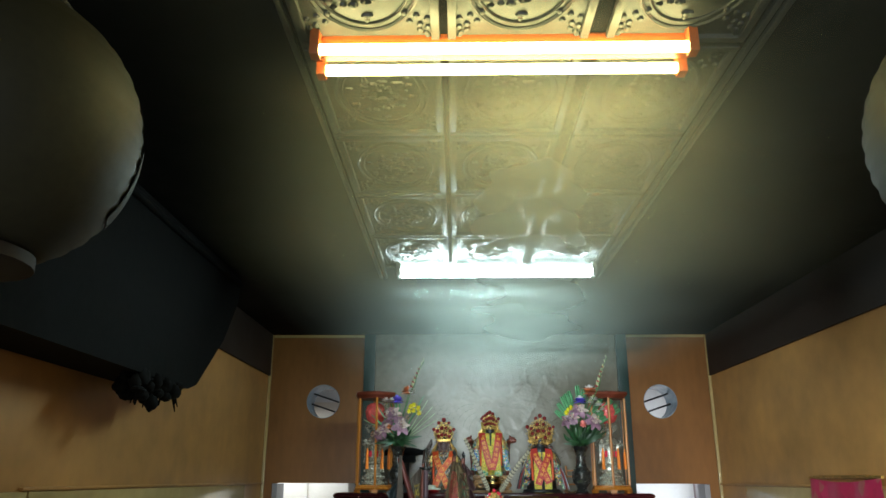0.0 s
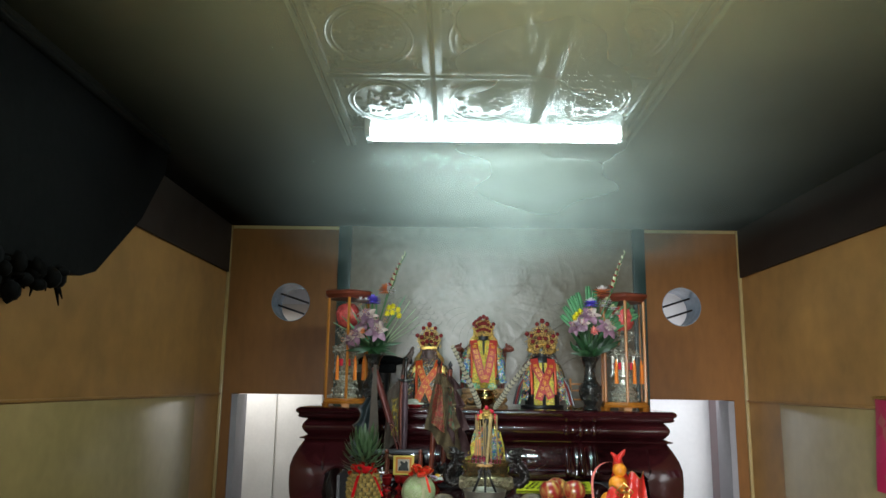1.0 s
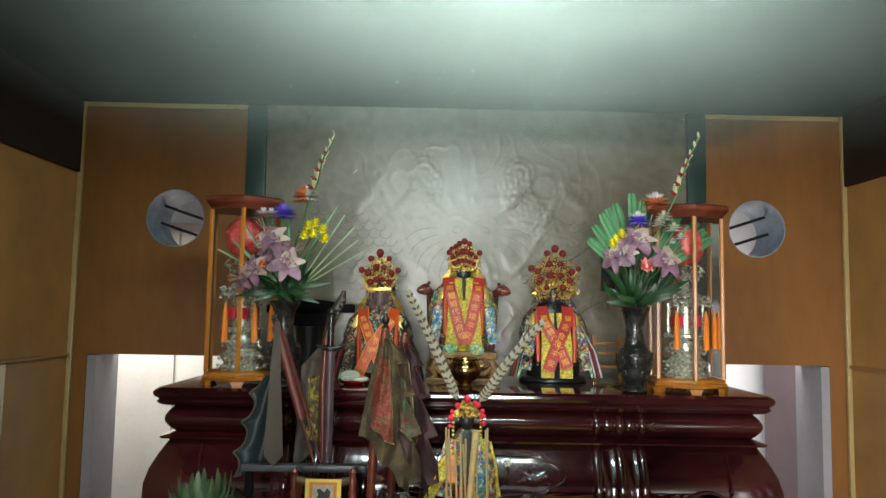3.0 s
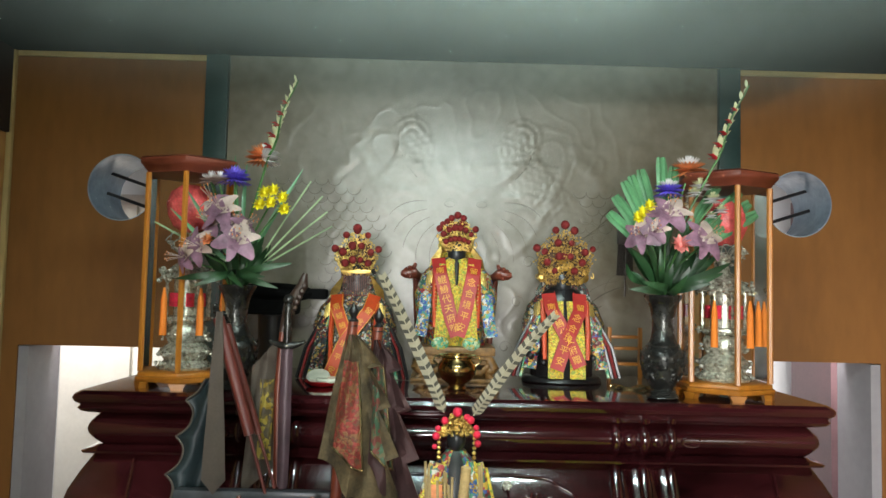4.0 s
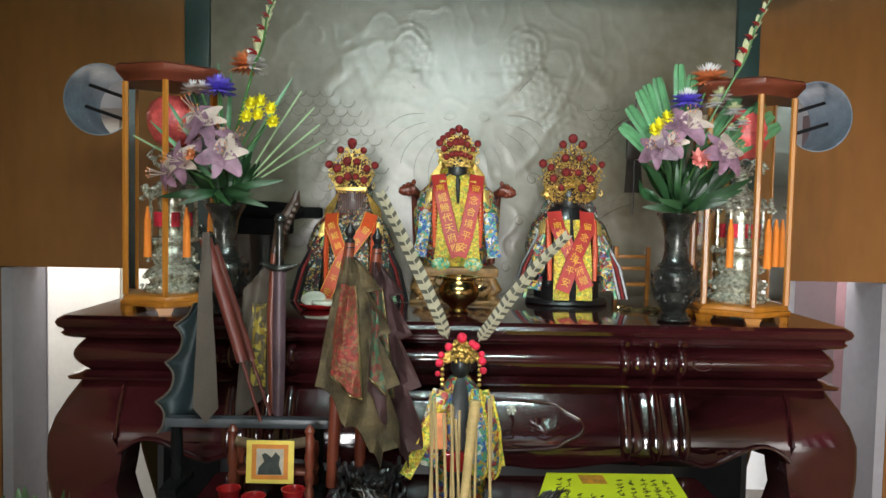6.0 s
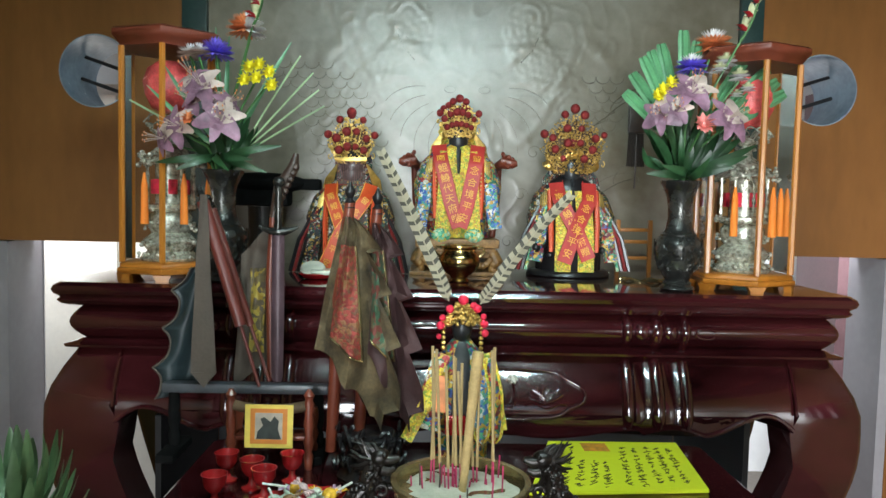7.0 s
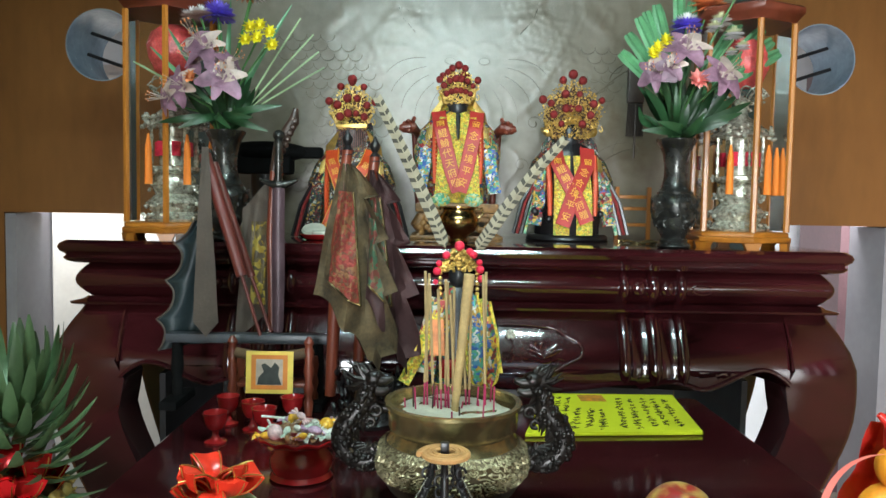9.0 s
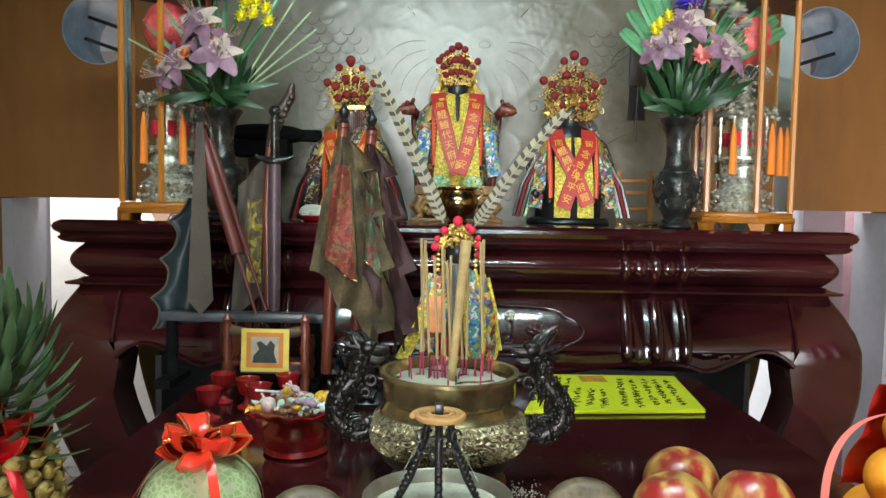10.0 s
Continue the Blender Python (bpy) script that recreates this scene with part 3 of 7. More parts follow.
def robe(bm, rings, folds, mi_fn, n=48):
    """A gathered robe: ellipses from hem to neck (z, rx, ry, y)."""
    rows = []
    for z, rx, ry, y in rings:
        fold = folds * max(0.0, 1 - (z - rings[0][0]) / (rings[-1][0] - rings[0][0]))
        row = []
        for i in range(n):
            a = 2 * math.pi * i / n - math.pi / 2
            k = 1 + fold * (0.6 * math.sin(i * 1.31 * 3) + 0.4 * math.sin(i * 0.79 * 5 + z * 30))
            row.append(bm.verts.new((rx * k * math.cos(a), y + ry * k * math.sin(a), z)))
        rows.append(row)
    for j, (p, q) in enumerate(zip(rows, rows[1:])):
        for i in range(n):
            f = bm.faces.new((p[i], p[(i + 1) % n], q[(i + 1) % n], q[i]))
            f.material_index = mi_fn(i / n, j / (len(rows) - 1))
    bm.faces.new(rows[0][::-1])
    bm.faces.new(rows[-1])


def drape(bm, path, width, mi, wave=0.0, n=14, tip=0.0, depth=0.004):
    """A hanging strip along the path of (x, y, z) points, of even width across x."""
    P = [Vector(p) for p in path]

    def fn(u, v):
        k = v * (len(P) - 1)
        i = min(int(k), len(P) - 2)
        p = P[i].lerp(P[i + 1], k - i)
        d = (P[i + 1] - P[i]).normalized()
        side = Vector((d.z, 0, -d.x)).normalized() if abs(d.z) + abs(d.x) > 1e-6 else Vector((1, 0, 0))
        if side.x > 0:
            side = -side
        w = width * (1 - tip * v)
        return p + side * (u - 0.5) * -w + Vector((0, wave * math.sin(v * 13 + u * 5), 0))

    sheet(bm, fn, 4, n, mi, depth)


STATUE_MATS = [M_face, B_multi, B_yellow, B_green, B_dark, M_gold, M_pom, M_redwood, M_sasho, B_blue, M_black, mat("old_gilt", (0.1, 0.055, 0.025), 0.5, metal=0.7, var=0.5, scale=60, fine=220, bump=0.6)]


def statue(name, x, y, z, variant, label):
    rng = random.Random(variant + 7)
    bm = B()
    front, side, sleeve = ((4, 4, 4), (2, 1, 1), (10, 10, 4))[variant]
    robe(bm, [(0.0, 0.1, 0.085, 0), (0.05, 0.102, 0.09, -0.003), (0.11, 0.096, 0.088, -0.006), (0.16, 0.088, 0.074, 0), (0.21, 0.084, 0.06, 0.004), (0.25, 0.08, 0.054, 0.004), (0.28, 0.066, 0.046, 0.004), (0.295, 0.034, 0.034, 0.0)], 0.05,
         lambda u, v: front if u < 0.12 or u > 0.88 else (side if u < 0.34 or u > 0.66 else 4))
    for s in (-1, 1):
        tube(bm, [(s * 0.066, 0, 0.258), (s * 0.092, -0.01, 0.22), (s * 0.106, -0.03, 0.165), (s * 0.104, -0.05, 0.11), (s * 0.11, -0.055, 0.06)], [0.022, 0.03, 0.034, 0.03, 0.014], 12, sleeve)
        drape(bm, [(s * 0.1, -0.085, 0.17), (s * 0.106, -0.095, 0.1), (s * 0.118, -0.09, 0.03)], 0.034, (4, 9, 1)[variant], 0.006, tip=-0.25)
        tube(bm, [(s * 0.074, -0.055, 0.25), (s * 0.072, -0.088, 0.15), (s * 0.07, -0.1, 0.06)], [0.007, 0.009, 0.007], 6, 8)
        # gilt tassels at the shoulders
        for k in range(9):
            xx = s * (0.072 + 0.006 * k)
            tube(bm, [(xx, -0.045 + 0.003 * k, 0.258 - 0.005 * k), (xx + s * 0.006, -0.056, 0.21 - 0.005 * k)], 0.0028, 4, 5)
    if variant == 1:
        for s in (-1, 1):
            drape(bm, [(s * 0.036, -0.064, 0.27), (s * 0.04, -0.1, 0.17), (s * 0.047, -0.112, 0.05), (s * 0.05, -0.11, 0.022)], 0.044, 2)
            ball(bm, (s * 0.051, -0.112, 0.008), (0.03, 0.008, 0.022), 12, 8, 3)
            for k in range(16):
                ball(bm, (s * (0.07 - 0.0006 * k), -0.106 - 0.006 * math.sin(k / 15 * 3), 0.2 - 0.0125 * k), 0.0028, 6, 4, 5)
        tube(bm, [(0, -0.062, 0.275), (0, -0.085, 0.2)], [0.008, 0.004], 6, 0)
    else:
        for s in (-1, 1):
            drape(bm, [(s * 0.03, -0.062, 0.25), (s * 0.034, -0.102, 0.13), (s * 0.036, -0.115, 0.03), (s * 0.036, -0.116, -0.0 if variant == 2 else 0.03)], 0.05, (4, 2, 2)[variant])
            for k in range(16):
                ball(bm, (s * 0.06, -0.114, 0.17 - 0.0105 * k), 0.0024, 6, 4, 5)
        # flowing ribbons over the seat
        for s in (-1, 1):
            for k in range(4):
                tube(bm, [(s * (0.08 + 0.008 * k), -0.05, 0.2), (s * (0.12 + 0.012 * k), -0.07, 0.1), (s * (0.145 + 0.012 * k), -0.075, 0.002)], 0.006, 5, (3, 10, 6, 10)[k])
    if variant == 2:
        for k in range(26):
            ball(bm, (rng.uniform(-0.12, 0.12), -0.08 + rng.uniform(-0.008, 0.012), rng.uniform(0.045, 0.1)), rng.uniform(0.008, 0.017), 7, 5, 10)
    # head and headdress
    ball(bm, (0, -0.012, 0.305), (0.031, 0.032, 0.04), 14, 10, 0)
    tube(bm, [(0, -0.03, 0.285), (0, -0.05, 0.262)], [0.012, 0.003], 6, 0)
    drape(bm, [(0, 0.03, 0.37), (0, 0.05, 0.28), (0, 0.06, 0.16)], 0.12, (4, 2, 4)[variant], 0.006)
    lathe(bm, [(0.034, 0.312), (0.037, 0.32), (0.036, 0.334), (0.033, 0.342), (0.03, 0.37), (0.02, 0.38)], 20, (0, -0.005, 0), 10)
    if variant == 0:
        for k in range(15):
            a = -1 + 2 * k / 14
            tube(bm, [(a * 0.042, -0.042 + 0.012 * a * a, 0.352), (a * 0.043, -0.046 + 0.012 * a * a, 0.275)], 0.0013, 4, 7)
            ball(bm, (a * 0.043, -0.046 + 0.012 * a * a, 0.273), 0.0028, 5, 4, 6)
        box(bm, -0.048, -0.05, 0.345, 0.048, -0.036, 0.358, 5, 0.003)
        fan(bm, 0, -0.03, 0.34, 0.078, 0.145, 0, rng, 5, 6, 0.0125, (4, 4, 5), 190)
    elif variant == 1:
        fan(bm, 0, -0.036, 0.316, 0.07, 0.11, 0, rng, 5, 6, 0.0105, (6, 6, 4), 220)
        for k in range(16):
            ball(bm, (rng.uniform(-0.05, 0.05), -0.03 + rng.uniform(-0.008, 0.008), rng.uniform(0.375, 0.42)), rng.uniform(0.007, 0.011), 8, 6, 6)
        for s in (-1, 1):
            ball(bm, (s * 0.042, -0.02, 0.33), (0.011, 0.009, 0.018), 8, 6, 5)
    else:
        fan(bm, 0, -0.036, 0.305, 0.108, 0.185, 0, rng, 5, 6, 0.0122, (2, 4, 4, 4), 320)
        for s in (-1, 1):
            ball(bm, (s * 0.07, -0.02, 0.33), (0.018, 0.008, 0.018), 10, 7, 5)
            for k in range(5):
                tube(bm, [(s * (0.05 + 0.006 * k), -0.02, 0.338), (s * (0.05 + 0.006 * k), -0.022, 0.312)], 0.0014, 4, 5)
        ball(bm, (0, -0.042, 0.4), (0.012, 0.006, 0.014), 10, 7, 6)
        for j in range(5):
            lathe(bm, [(0.019 - 0.002 * j, 0.0), (0.022 - 0.002 * j, 0.004), (0.015 - 0.002 * j, 0.008)], 14, (0, -0.03, 0.35 + 0.011 * j), 5)
    for k in range(10):
        s = 1 if k % 2 else -1
        tube(bm, [(s * 0.045, 0.0, 0.34), (s * (0.06 + 0.003 * k), 0.0, 0.29), (s * (0.07 + 0.003 * k), -0.02, 0.23)], 0.003, 5, (5, 5, 4)[variant])
    ob = part(name, bm, STATUE_MATS, None, label, category="statue", smooth=50)
    ob.matrix_world = pose(x, y, z)
    return ob


def glyphs(bm, text, place, size, mi=0):
    """Adds letters to bm: place(i, n) gives the pose of letter i."""
    for i, ch in enumerate(text):
        cur = bpy.data.curves.new("letter", "FONT")
        cur.body, cur.size, cur.align_x, cur.align_y, cur.extrude = ch, size, "CENTER", "CENTER", 0.0004
        ob = new("letter", cur)
        dg = bpy.context.evaluated_depsgraph_get()
        me = bpy.data.meshes.new_from_object(ob.evaluated_get(dg))
        me.transform(place(i, len(text)))
        bm.from_mesh(me)
        bpy.data.objects.remove(ob)
        bpy.data.curves.remove(cur)
        bpy.data.meshes.remove(me)


def ribbon_pose(path, v, lift):
    """Where a letter lies on a ribbon path, facing the front."""
    P = [Vector(p) for p in path]
    legs = [(b - a).length for a, b in zip(P, P[1:])]
    s, i = v * sum(legs), 0
    while i < len(legs) - 1 and s > legs[i]:
        s -= legs[i]
        i += 1
    p = P[i].lerp(P[i + 1], s / legs[i])
    d = (P[i + 1] - P[i]).normalized()
    up = -d
    nrm = Vector((0, -1, 0))
    nrm = (nrm - up * nrm.dot(up)).normalized()
    right = up.cross(nrm)
    m = Matrix((right, up, nrm)).transposed().to_4x4()
    return Matrix.Translation(p + nrm * lift) @ m


def sash(x, y, z, paths, texts, width, material, size, label):
    s = thing("sash", pose(x, y, z), label, "sash")
    for path, text in zip(paths, texts):
        bm = B()
        drape(bm, path, width, 0, 0.0008, 16, 0.0, 0.0015)
        band = part("band", bm, material, s)
        for i, ch in enumerate(text):
            bm = B()
            glyphs(bm, ch, lambda _i, _n: ribbon_pose(path, 0.17 + 0.8 * (i + 0.5) / len(text), 0.0035), size)
            part("character", bm, M_yellowink, band, "yellow woven character" if i == 0 else "", smooth=0)
        bm = B()
        for e in (-1, 1):
            P = [Vector(p) for p in path]
            d = (P[-1] - P[0]).normalized()
            sd = Vector((d.z, 0, -d.x)).normalized() * e * (width / 2 - 0.0015)
            tube(bm, [p + sd + Vector((0, -0.0025, 0)) for p in P], 0.0011, 5)
        part("edging", bm, M_yellowink if material is M_sasho else material, band)
    return s


statue("statue", -0.33, 0.47, 1.27, 0, "seated figurine in dark brocade with a fringed gilt headdress")
statue("statue", 0.005, 0.49, 1.385, 1, "seated figurine in yellow brocade with a red pompom headdress")
statue("statue", 0.365, 0.47, 1.29, 2, "black carved figurine with a tall gilt pompom headdress")
sash(0.005, 0.49, 1.385, [[(-0.062, -0.04, 0.29), (-0.055, -0.088, 0.24), (-0.02, -0.118, 0.1), (0.004, -0.125, 0.035)], [(0.062, -0.04, 0.29), (0.055, -0.089, 0.24), (0.026, -0.12, 0.1), (0.006, -0.128, 0.035)]], ["南鯤鯓代天府贈", "留念合境平安"], 0.046, M_sash, 0.03, "scarlet silk sash with yellow characters round the middle figure")
sash(0.365, 0.47, 1.29, [[(-0.052, -0.04, 0.275), (-0.046, -0.088, 0.22), (0.005, -0.122, 0.12), (0.04, -0.13, 0.04)], [(0.052, -0.04, 0.275), (0.046, -0.09, 0.22), (-0.005, -0.126, 0.12), (-0.036, -0.134, 0.03)]], ["南鯤鯓代天府贈", "留念合境平安"], 0.046, M_sash, 0.029, "scarlet silk sash crossed on the tall crowned figure")
sash(-0.33, 0.47, 1.27, [[(-0.06, -0.04, 0.275), (-0.055, -0.09, 0.235), (-0.015, -0.122, 0.13), (0.03, -0.13, 0.03)], [(0.064, -0.04, 0.275), (0.05, -0.094, 0.225), (-0.02, -0.126, 0.13), (-0.075, -0.134, 0.005)]], ["南鯤鯓代天府贈", "留念合境平安"], 0.042, M_sasho, 0.024, "orange-red silk sash crossed on the fringed figure")

# stands and thrones
st = thing("throne", pose(0.005, 0.5, 1.27), "carved wooden throne with beast-head arms on a gilt stand", "throne")
bm = B()
box(bm, -0.13, -0.125, 0.085, 0.13, 0.11, 0.113, bevel=0.005)
box(bm, -0.12, -0.115, 0.0705, 0.12, 0.1, 0.0845, bevel=0.003)
part("seat", bm, M_carved, st)
for s in (-1, 1):
    for y in (-0.1, 0.08):
        bm = B()
        tube(bm, [(s * 0.11, y, 0.071), (s * 0.125, y - 0.006, 0.045), (s * 0.11, y - 0.004, 0.02), (s * 0.13, y - 0.012, 0.0)], [0.018, 0.02, 0.013, 0.018], 8)
        part("leg", bm, M_carved, st)
    bm = B()
    tube(bm, [(s * 0.125, 0.08, 0.114), (s * 0.134, 0.07, 0.22), (s * 0.14, 0.05, 0.345)], [0.011, 0.009, 0.01], 8)
    part("post", bm, M_redwood, st)
    bm = B()
    tube(bm, [(s * 0.125, 0.06, 0.34), (s * 0.138, -0.02, 0.35), (s * 0.15, -0.05, 0.356), (s * 0.175, -0.06, 0.35), (s * 0.186, -0.062, 0.352)], [0.014, 0.014, 0.022, 0.015, 0.008], 12)
    rng = random.Random(3)
    for k in range(14):
        ball(bm, (s * (0.15 + rng.uniform(-0.022, 0.022)), -0.058 + rng.uniform(-0.016, 0.012), 0.36 + rng.uniform(-0.02, 0.02)), rng.uniform(0.005, 0.009), 9, 6)
    part("beast_head_arm", bm, M_redwood, st, "carved beast-head armrest")
bm = B()
for k in range(22):
    a = k / 21 * 2 - 1
    ball(bm, (a * 0.115, -0.118, 0.05 - 0.02 * abs(math.sin(a * 7))), (0.011, 0.007, 0.011), 7, 5)
box(bm, -0.1, -0.118, 0.055, 0.1, -0.108, 0.07, bevel=0.002)
part("carved_skirt", bm, M_carved, st)
bm = B()
box(bm, -0.145, -0.135, 0.0, 0.145, 0.12, 0.012, bevel=0.003)
part("plinth", bm, M_carved, st)
bm = B()
lathe(bm, [(0.128, 0), (0.134, 0.004), (0.13, 0.014), (0.124, 0.02), (0.0, 0.02)], 32, (0, 0, 0), sy=0.75)
p = part("figure_base", bm, M_black, None, "black oval base under the crowned figure", category="base")
p.matrix_world = pose(0.365, 0.46, 1.27)

# small brass censer on the altar
c = thing("brass_censer", pose(0.004, 0.19, 1.27), "small polished brass censer on the altar top", "censer")
bm = B()
lathe(bm, [(0.026, 0.0), (0.03, 0.004), (0.024, 0.012), (0.026, 0.018), (0.046, 0.032), (0.057, 0.05), (0.059, 0.065), (0.054, 0.08), (0.046, 0.088), (0.046, 0.094), (0.056, 0.1), (0.056, 0.104), (0.045, 0.104), (0.043, 0.09), (0.0, 0.085)], 36)
part("bowl", bm, mat("polished_brass", (0.45, 0.31, 0.12), 0.2, metal=1.0, var=0.3, scale=10, fine=60, bump=0.05), c)
for s in (-1, 1):
    bm = B()
    tube(bm, [(s * 0.05, 0, 0.096), (s * 0.066, 0, 0.1), (s * 0.07, 0, 0.085), (s * 0.056, 0, 0.072)], 0.004, 7)
    part("handle", bm, M_brass, c)

# ---- glass lantern cases ----


def lantern_case(x, y, turn, label):
    L = thing("lantern_case", pose(x, y, 1.27), label, "lantern case", "pair of glass lantern cases")
    R = 0.133
    ang = [radians(-90 + turn + 60 * k) for k in range(6)]

    def hexa(bm, rows, mi=0):
        skin(bm, [[(r * math.cos(a), r * math.sin(a), z) for a in ang] for r, z in rows], mi=mi)

    bm = B()
    hexa(bm, [(R * 1.05, 0.018), (R * 1.07, 0.02), (R * 1.07, 0.032), (R * 1.02, 0.035), (R * 1.02, 0.044), (R * 0.99, 0.047)])
    part("base", bm, M_oak, L)
    for a in ang:
        bm = B()
        c_, s_ = math.cos(a), math.sin(a)
        prism(bm, [(-0.03, 0.0175), (0.03, 0.0175), (0.022, 0.006), (0.02, 0.0), (-0.02, 0.0), (-0.022, 0.006)], lambda u, z, d: (c_ * (R * 1.03 - d) - s_ * u * 0.8, s_ * (R * 1.03 - d) + c_ * u * 0.8, z), 0.0, 0.02)
        part("foot", bm, M_oak, L)
        bm = B()
        tube(bm, [(c_ * R * 0.97, s_ * R * 0.97, 0.0475), (c_ * R * 0.97, s_ * R * 0.97, 0.6145)], 0.0085, 6)
        part("post", bm, M_oak, L)
    for k in range(6):
        a, b = ang[k], ang[(k + 1) % 6]
        q0, q1 = (R * 0.94 * math.cos(a), R * 0.94 * math.sin(a)), (R * 0.94 * math.cos(b), R * 0.94 * math.sin(b))
        bm = B()
        bm.faces.new([bm.verts.new(p) for p in ((*q0, 0.05), (*q1, 0.05), (*q1, 0.612), (*q0, 0.612))])
        g = part("pane", bm, M_glass, L, smooth=0)
        g.visible_shadow = False
    bm = B()
    hexa(bm, [(R * 1.0, 0.615), (R * 1.02, 0.62), (R * 1.1, 0.632), (R * 1.16, 0.64), (R * 1.16, 0.655), (R * 1.1, 0.66)])
    part("roof", bm, M_redwood, L)
    # the gilt pagoda lamp inside
    rng = random.Random(5)
    bm = B()
    lathe(bm, [(0.075, 0.0475), (0.08, 0.055), (0.06, 0.075), (0.076, 0.1), (0.05, 0.125), (0.058, 0.14), (0.06, 0.17), (0.05, 0.18), (0.07, 0.19), (0.07, 0.2), (0.04, 0.205), (0.04, 0.31)], 14)
    lathe(bm, [(0.082, 0.31), (0.088, 0.314), (0.055, 0.345), (0.02, 0.37), (0.012, 0.4), (0.03, 0.41), (0.006, 0.43)], 8)
    part("pagoda", bm, M_silver, L, "bright gilt pagoda lamp inside the case")
    bm = B()
    for k in range(210):
        a = rng.uniform(0, 6.28)
        z, r = rng.choice([(0.06, 0.082), (0.09, 0.075), (0.14, 0.066), (0.195, 0.072), (0.31, 0.09), (0.33, 0.078), (0.4, 0.05), (0.42, 0.06)])
        s = rng.uniform(0.003, 0.009)
        ball(bm, (r * math.cos(a), r * math.sin(a), z + rng.uniform(-0.008, 0.012)), (s, s, s * 0.8), 6, 4)
    for k in range(8):
        a = k * 0.785
        tube(bm, [(0.064 * math.cos(a), 0.064 * math.sin(a), z) for z in np.linspace(0.2, 0.31, 8)], [0.003 + 0.003 * (j % 2) for j in range(8)], 6)
        tube(bm, [((0.02 + 0.05 * t) * math.cos(a + t), (0.02 + 0.05 * t) * math.sin(a + t), 0.42 + 0.03 * math.sin(3 * t)) for t in np.linspace(0, 1, 8)], 0.002, 5)
    part("filigree", bm, M_silver, L)
    bm = B()
    for k in range(6):
        a = ang[k] + 0.3
        box(bm, 0.042 * math.cos(a) - 0.01, 0.042 * math.sin(a) - 0.01, 0.23, 0.042 * math.cos(a) + 0.01, 0.042 * math.sin(a) + 0.01, 0.27, bevel=0.003)
    part("red_plaque", bm, M_pomb, L)
    bm = B()
    lathe(bm, [(0.02, 0.45), (0.05, 0.465), (0.066, 0.5), (0.068, 0.535), (0.058, 0.57), (0.035, 0.588), (0.012, 0.592)], 18, wob=0.05)
    part("globe", bm, mat("pink_globe", (0.75, 0.1, 0.1), 0.25, var=0.35, scale=40, fine=160, bump=0.8), L, "red crackled glass globe")
    for k in (0, 1, 5):
        a = ang[k] + 0.5
        bm = B()
        tube(bm, [(0.1 * math.cos(a), 0.1 * math.sin(a), z) for z in (0.285, 0.25, 0.2, 0.15)], [0.003, 0.009, 0.01, 0.011], 8)
        part("tassel", bm, mat("orange_tassel", (0.85, 0.22, 0.02), 0.7, var=0.2, scale=60, fine=300, bump=0.4, stretch=(1, 1, 0.1)), L, "orange silk tassel")
    return L


lantern_case(-0.80, 0.17, 10, "honey-coloured wooden glass case holding a gilt pagoda lamp")
lantern_case(0.80, 0.17, -5, "honey-coloured wooden glass case holding a gilt pagoda lamp")

# ---- vases ----


def vase(x, y, label):
    v = thing("vase", pose(x, y, 1.27), label, "vase", "pair of bronze altar vases")
    bm = B()
    lathe(bm, [(0.034, 0.0), (0.042, 0.001), (0.046, 0.006), (0.044, 0.012), (0.036, 0.016), (0.038, 0.022), (0.032, 0.028), (0.034, 0.034), (0.046, 0.056), (0.057, 0.085), (0.062, 0.115), (0.061, 0.132), (0.052, 0.145), (0.047, 0.148), (0.048, 0.153), (0.042, 0.157), (0.036, 0.168), (0.031, 0.195), (0.031, 0.225), (0.036, 0.255), (0.044, 0.275), (0.053, 0.29), (0.054, 0.295), (0.05, 0.297), (0.044, 0.28), (0.0, 0.27)], 40)
    part("body", bm, M_bronze, v)
    bm = B()
    rng = random.Random(9)
    for k in range(150):
        a, z = rng.uniform(0, 6.28), rng.uniform(0.06, 0.135)
        r = 0.046 + 0.016 * math.sin((z - 0.05) / 0.085 * math.pi * 0.62)
        t0 = rng.uniform(0, 6.28)
        if k % 3 < 3:
            tube(bm, [((r + 0.001) * math.cos(a + 0.1 * t * math.cos(7 * t + t0)), (r + 0.001) * math.sin(a + 0.1 * t * math.cos(7 * t + t0)), z + 0.008 * t * math.sin(7 * t + t0)) for t in np.linspace(0.2, 1, 8)], 0.0014, 4)
        else:
            ball(bm, (r * math.cos(a), r * math.sin(a), z), rng.uniform(0.002, 0.0045), 5, 3)
    part("relief", bm, M_bronze, v)
    return v


vase(-0.632, 0.085, "dark bronze vase with relief belly, filled with flowers")
vase(0.59, 0.085, "dark bronze vase with relief belly, filled with flowers")

# ---- flowers ----
M_stem = mat("green_stem", (0.06, 0.16, 0.045), 0.5, var=0.3, scale=20, bump=0.1)
M_leaf = mat("deep_green_leaf", (0.02, 0.062, 0.022), 0.4, var=0.35, scale=14, fine=90, bump=0.15, rnd=0.25)
M_palm = mat("palm_blade", (0.1, 0.26, 0.12), 0.4, var=0.3, scale=12, fine=120, bump=0.15, rnd=0.2)
M_reed = mat("dried_palm_strip", (0.3, 0.4, 0.22), 0.45, var=0.3, scale=14, fine=120, bump=0.1, rnd=0.2)
M_lily = mat("mauve_lily", (0.27, 0.14, 0.2), 0.5, var=0.5, scale=18, fine=90, bump=0.1, rnd=0.15, dark=0.8)
M_lilyw = mat("cream_petal", (0.5, 0.38, 0.33), 0.5, var=0.3, scale=18, fine=90, bump=0.1)
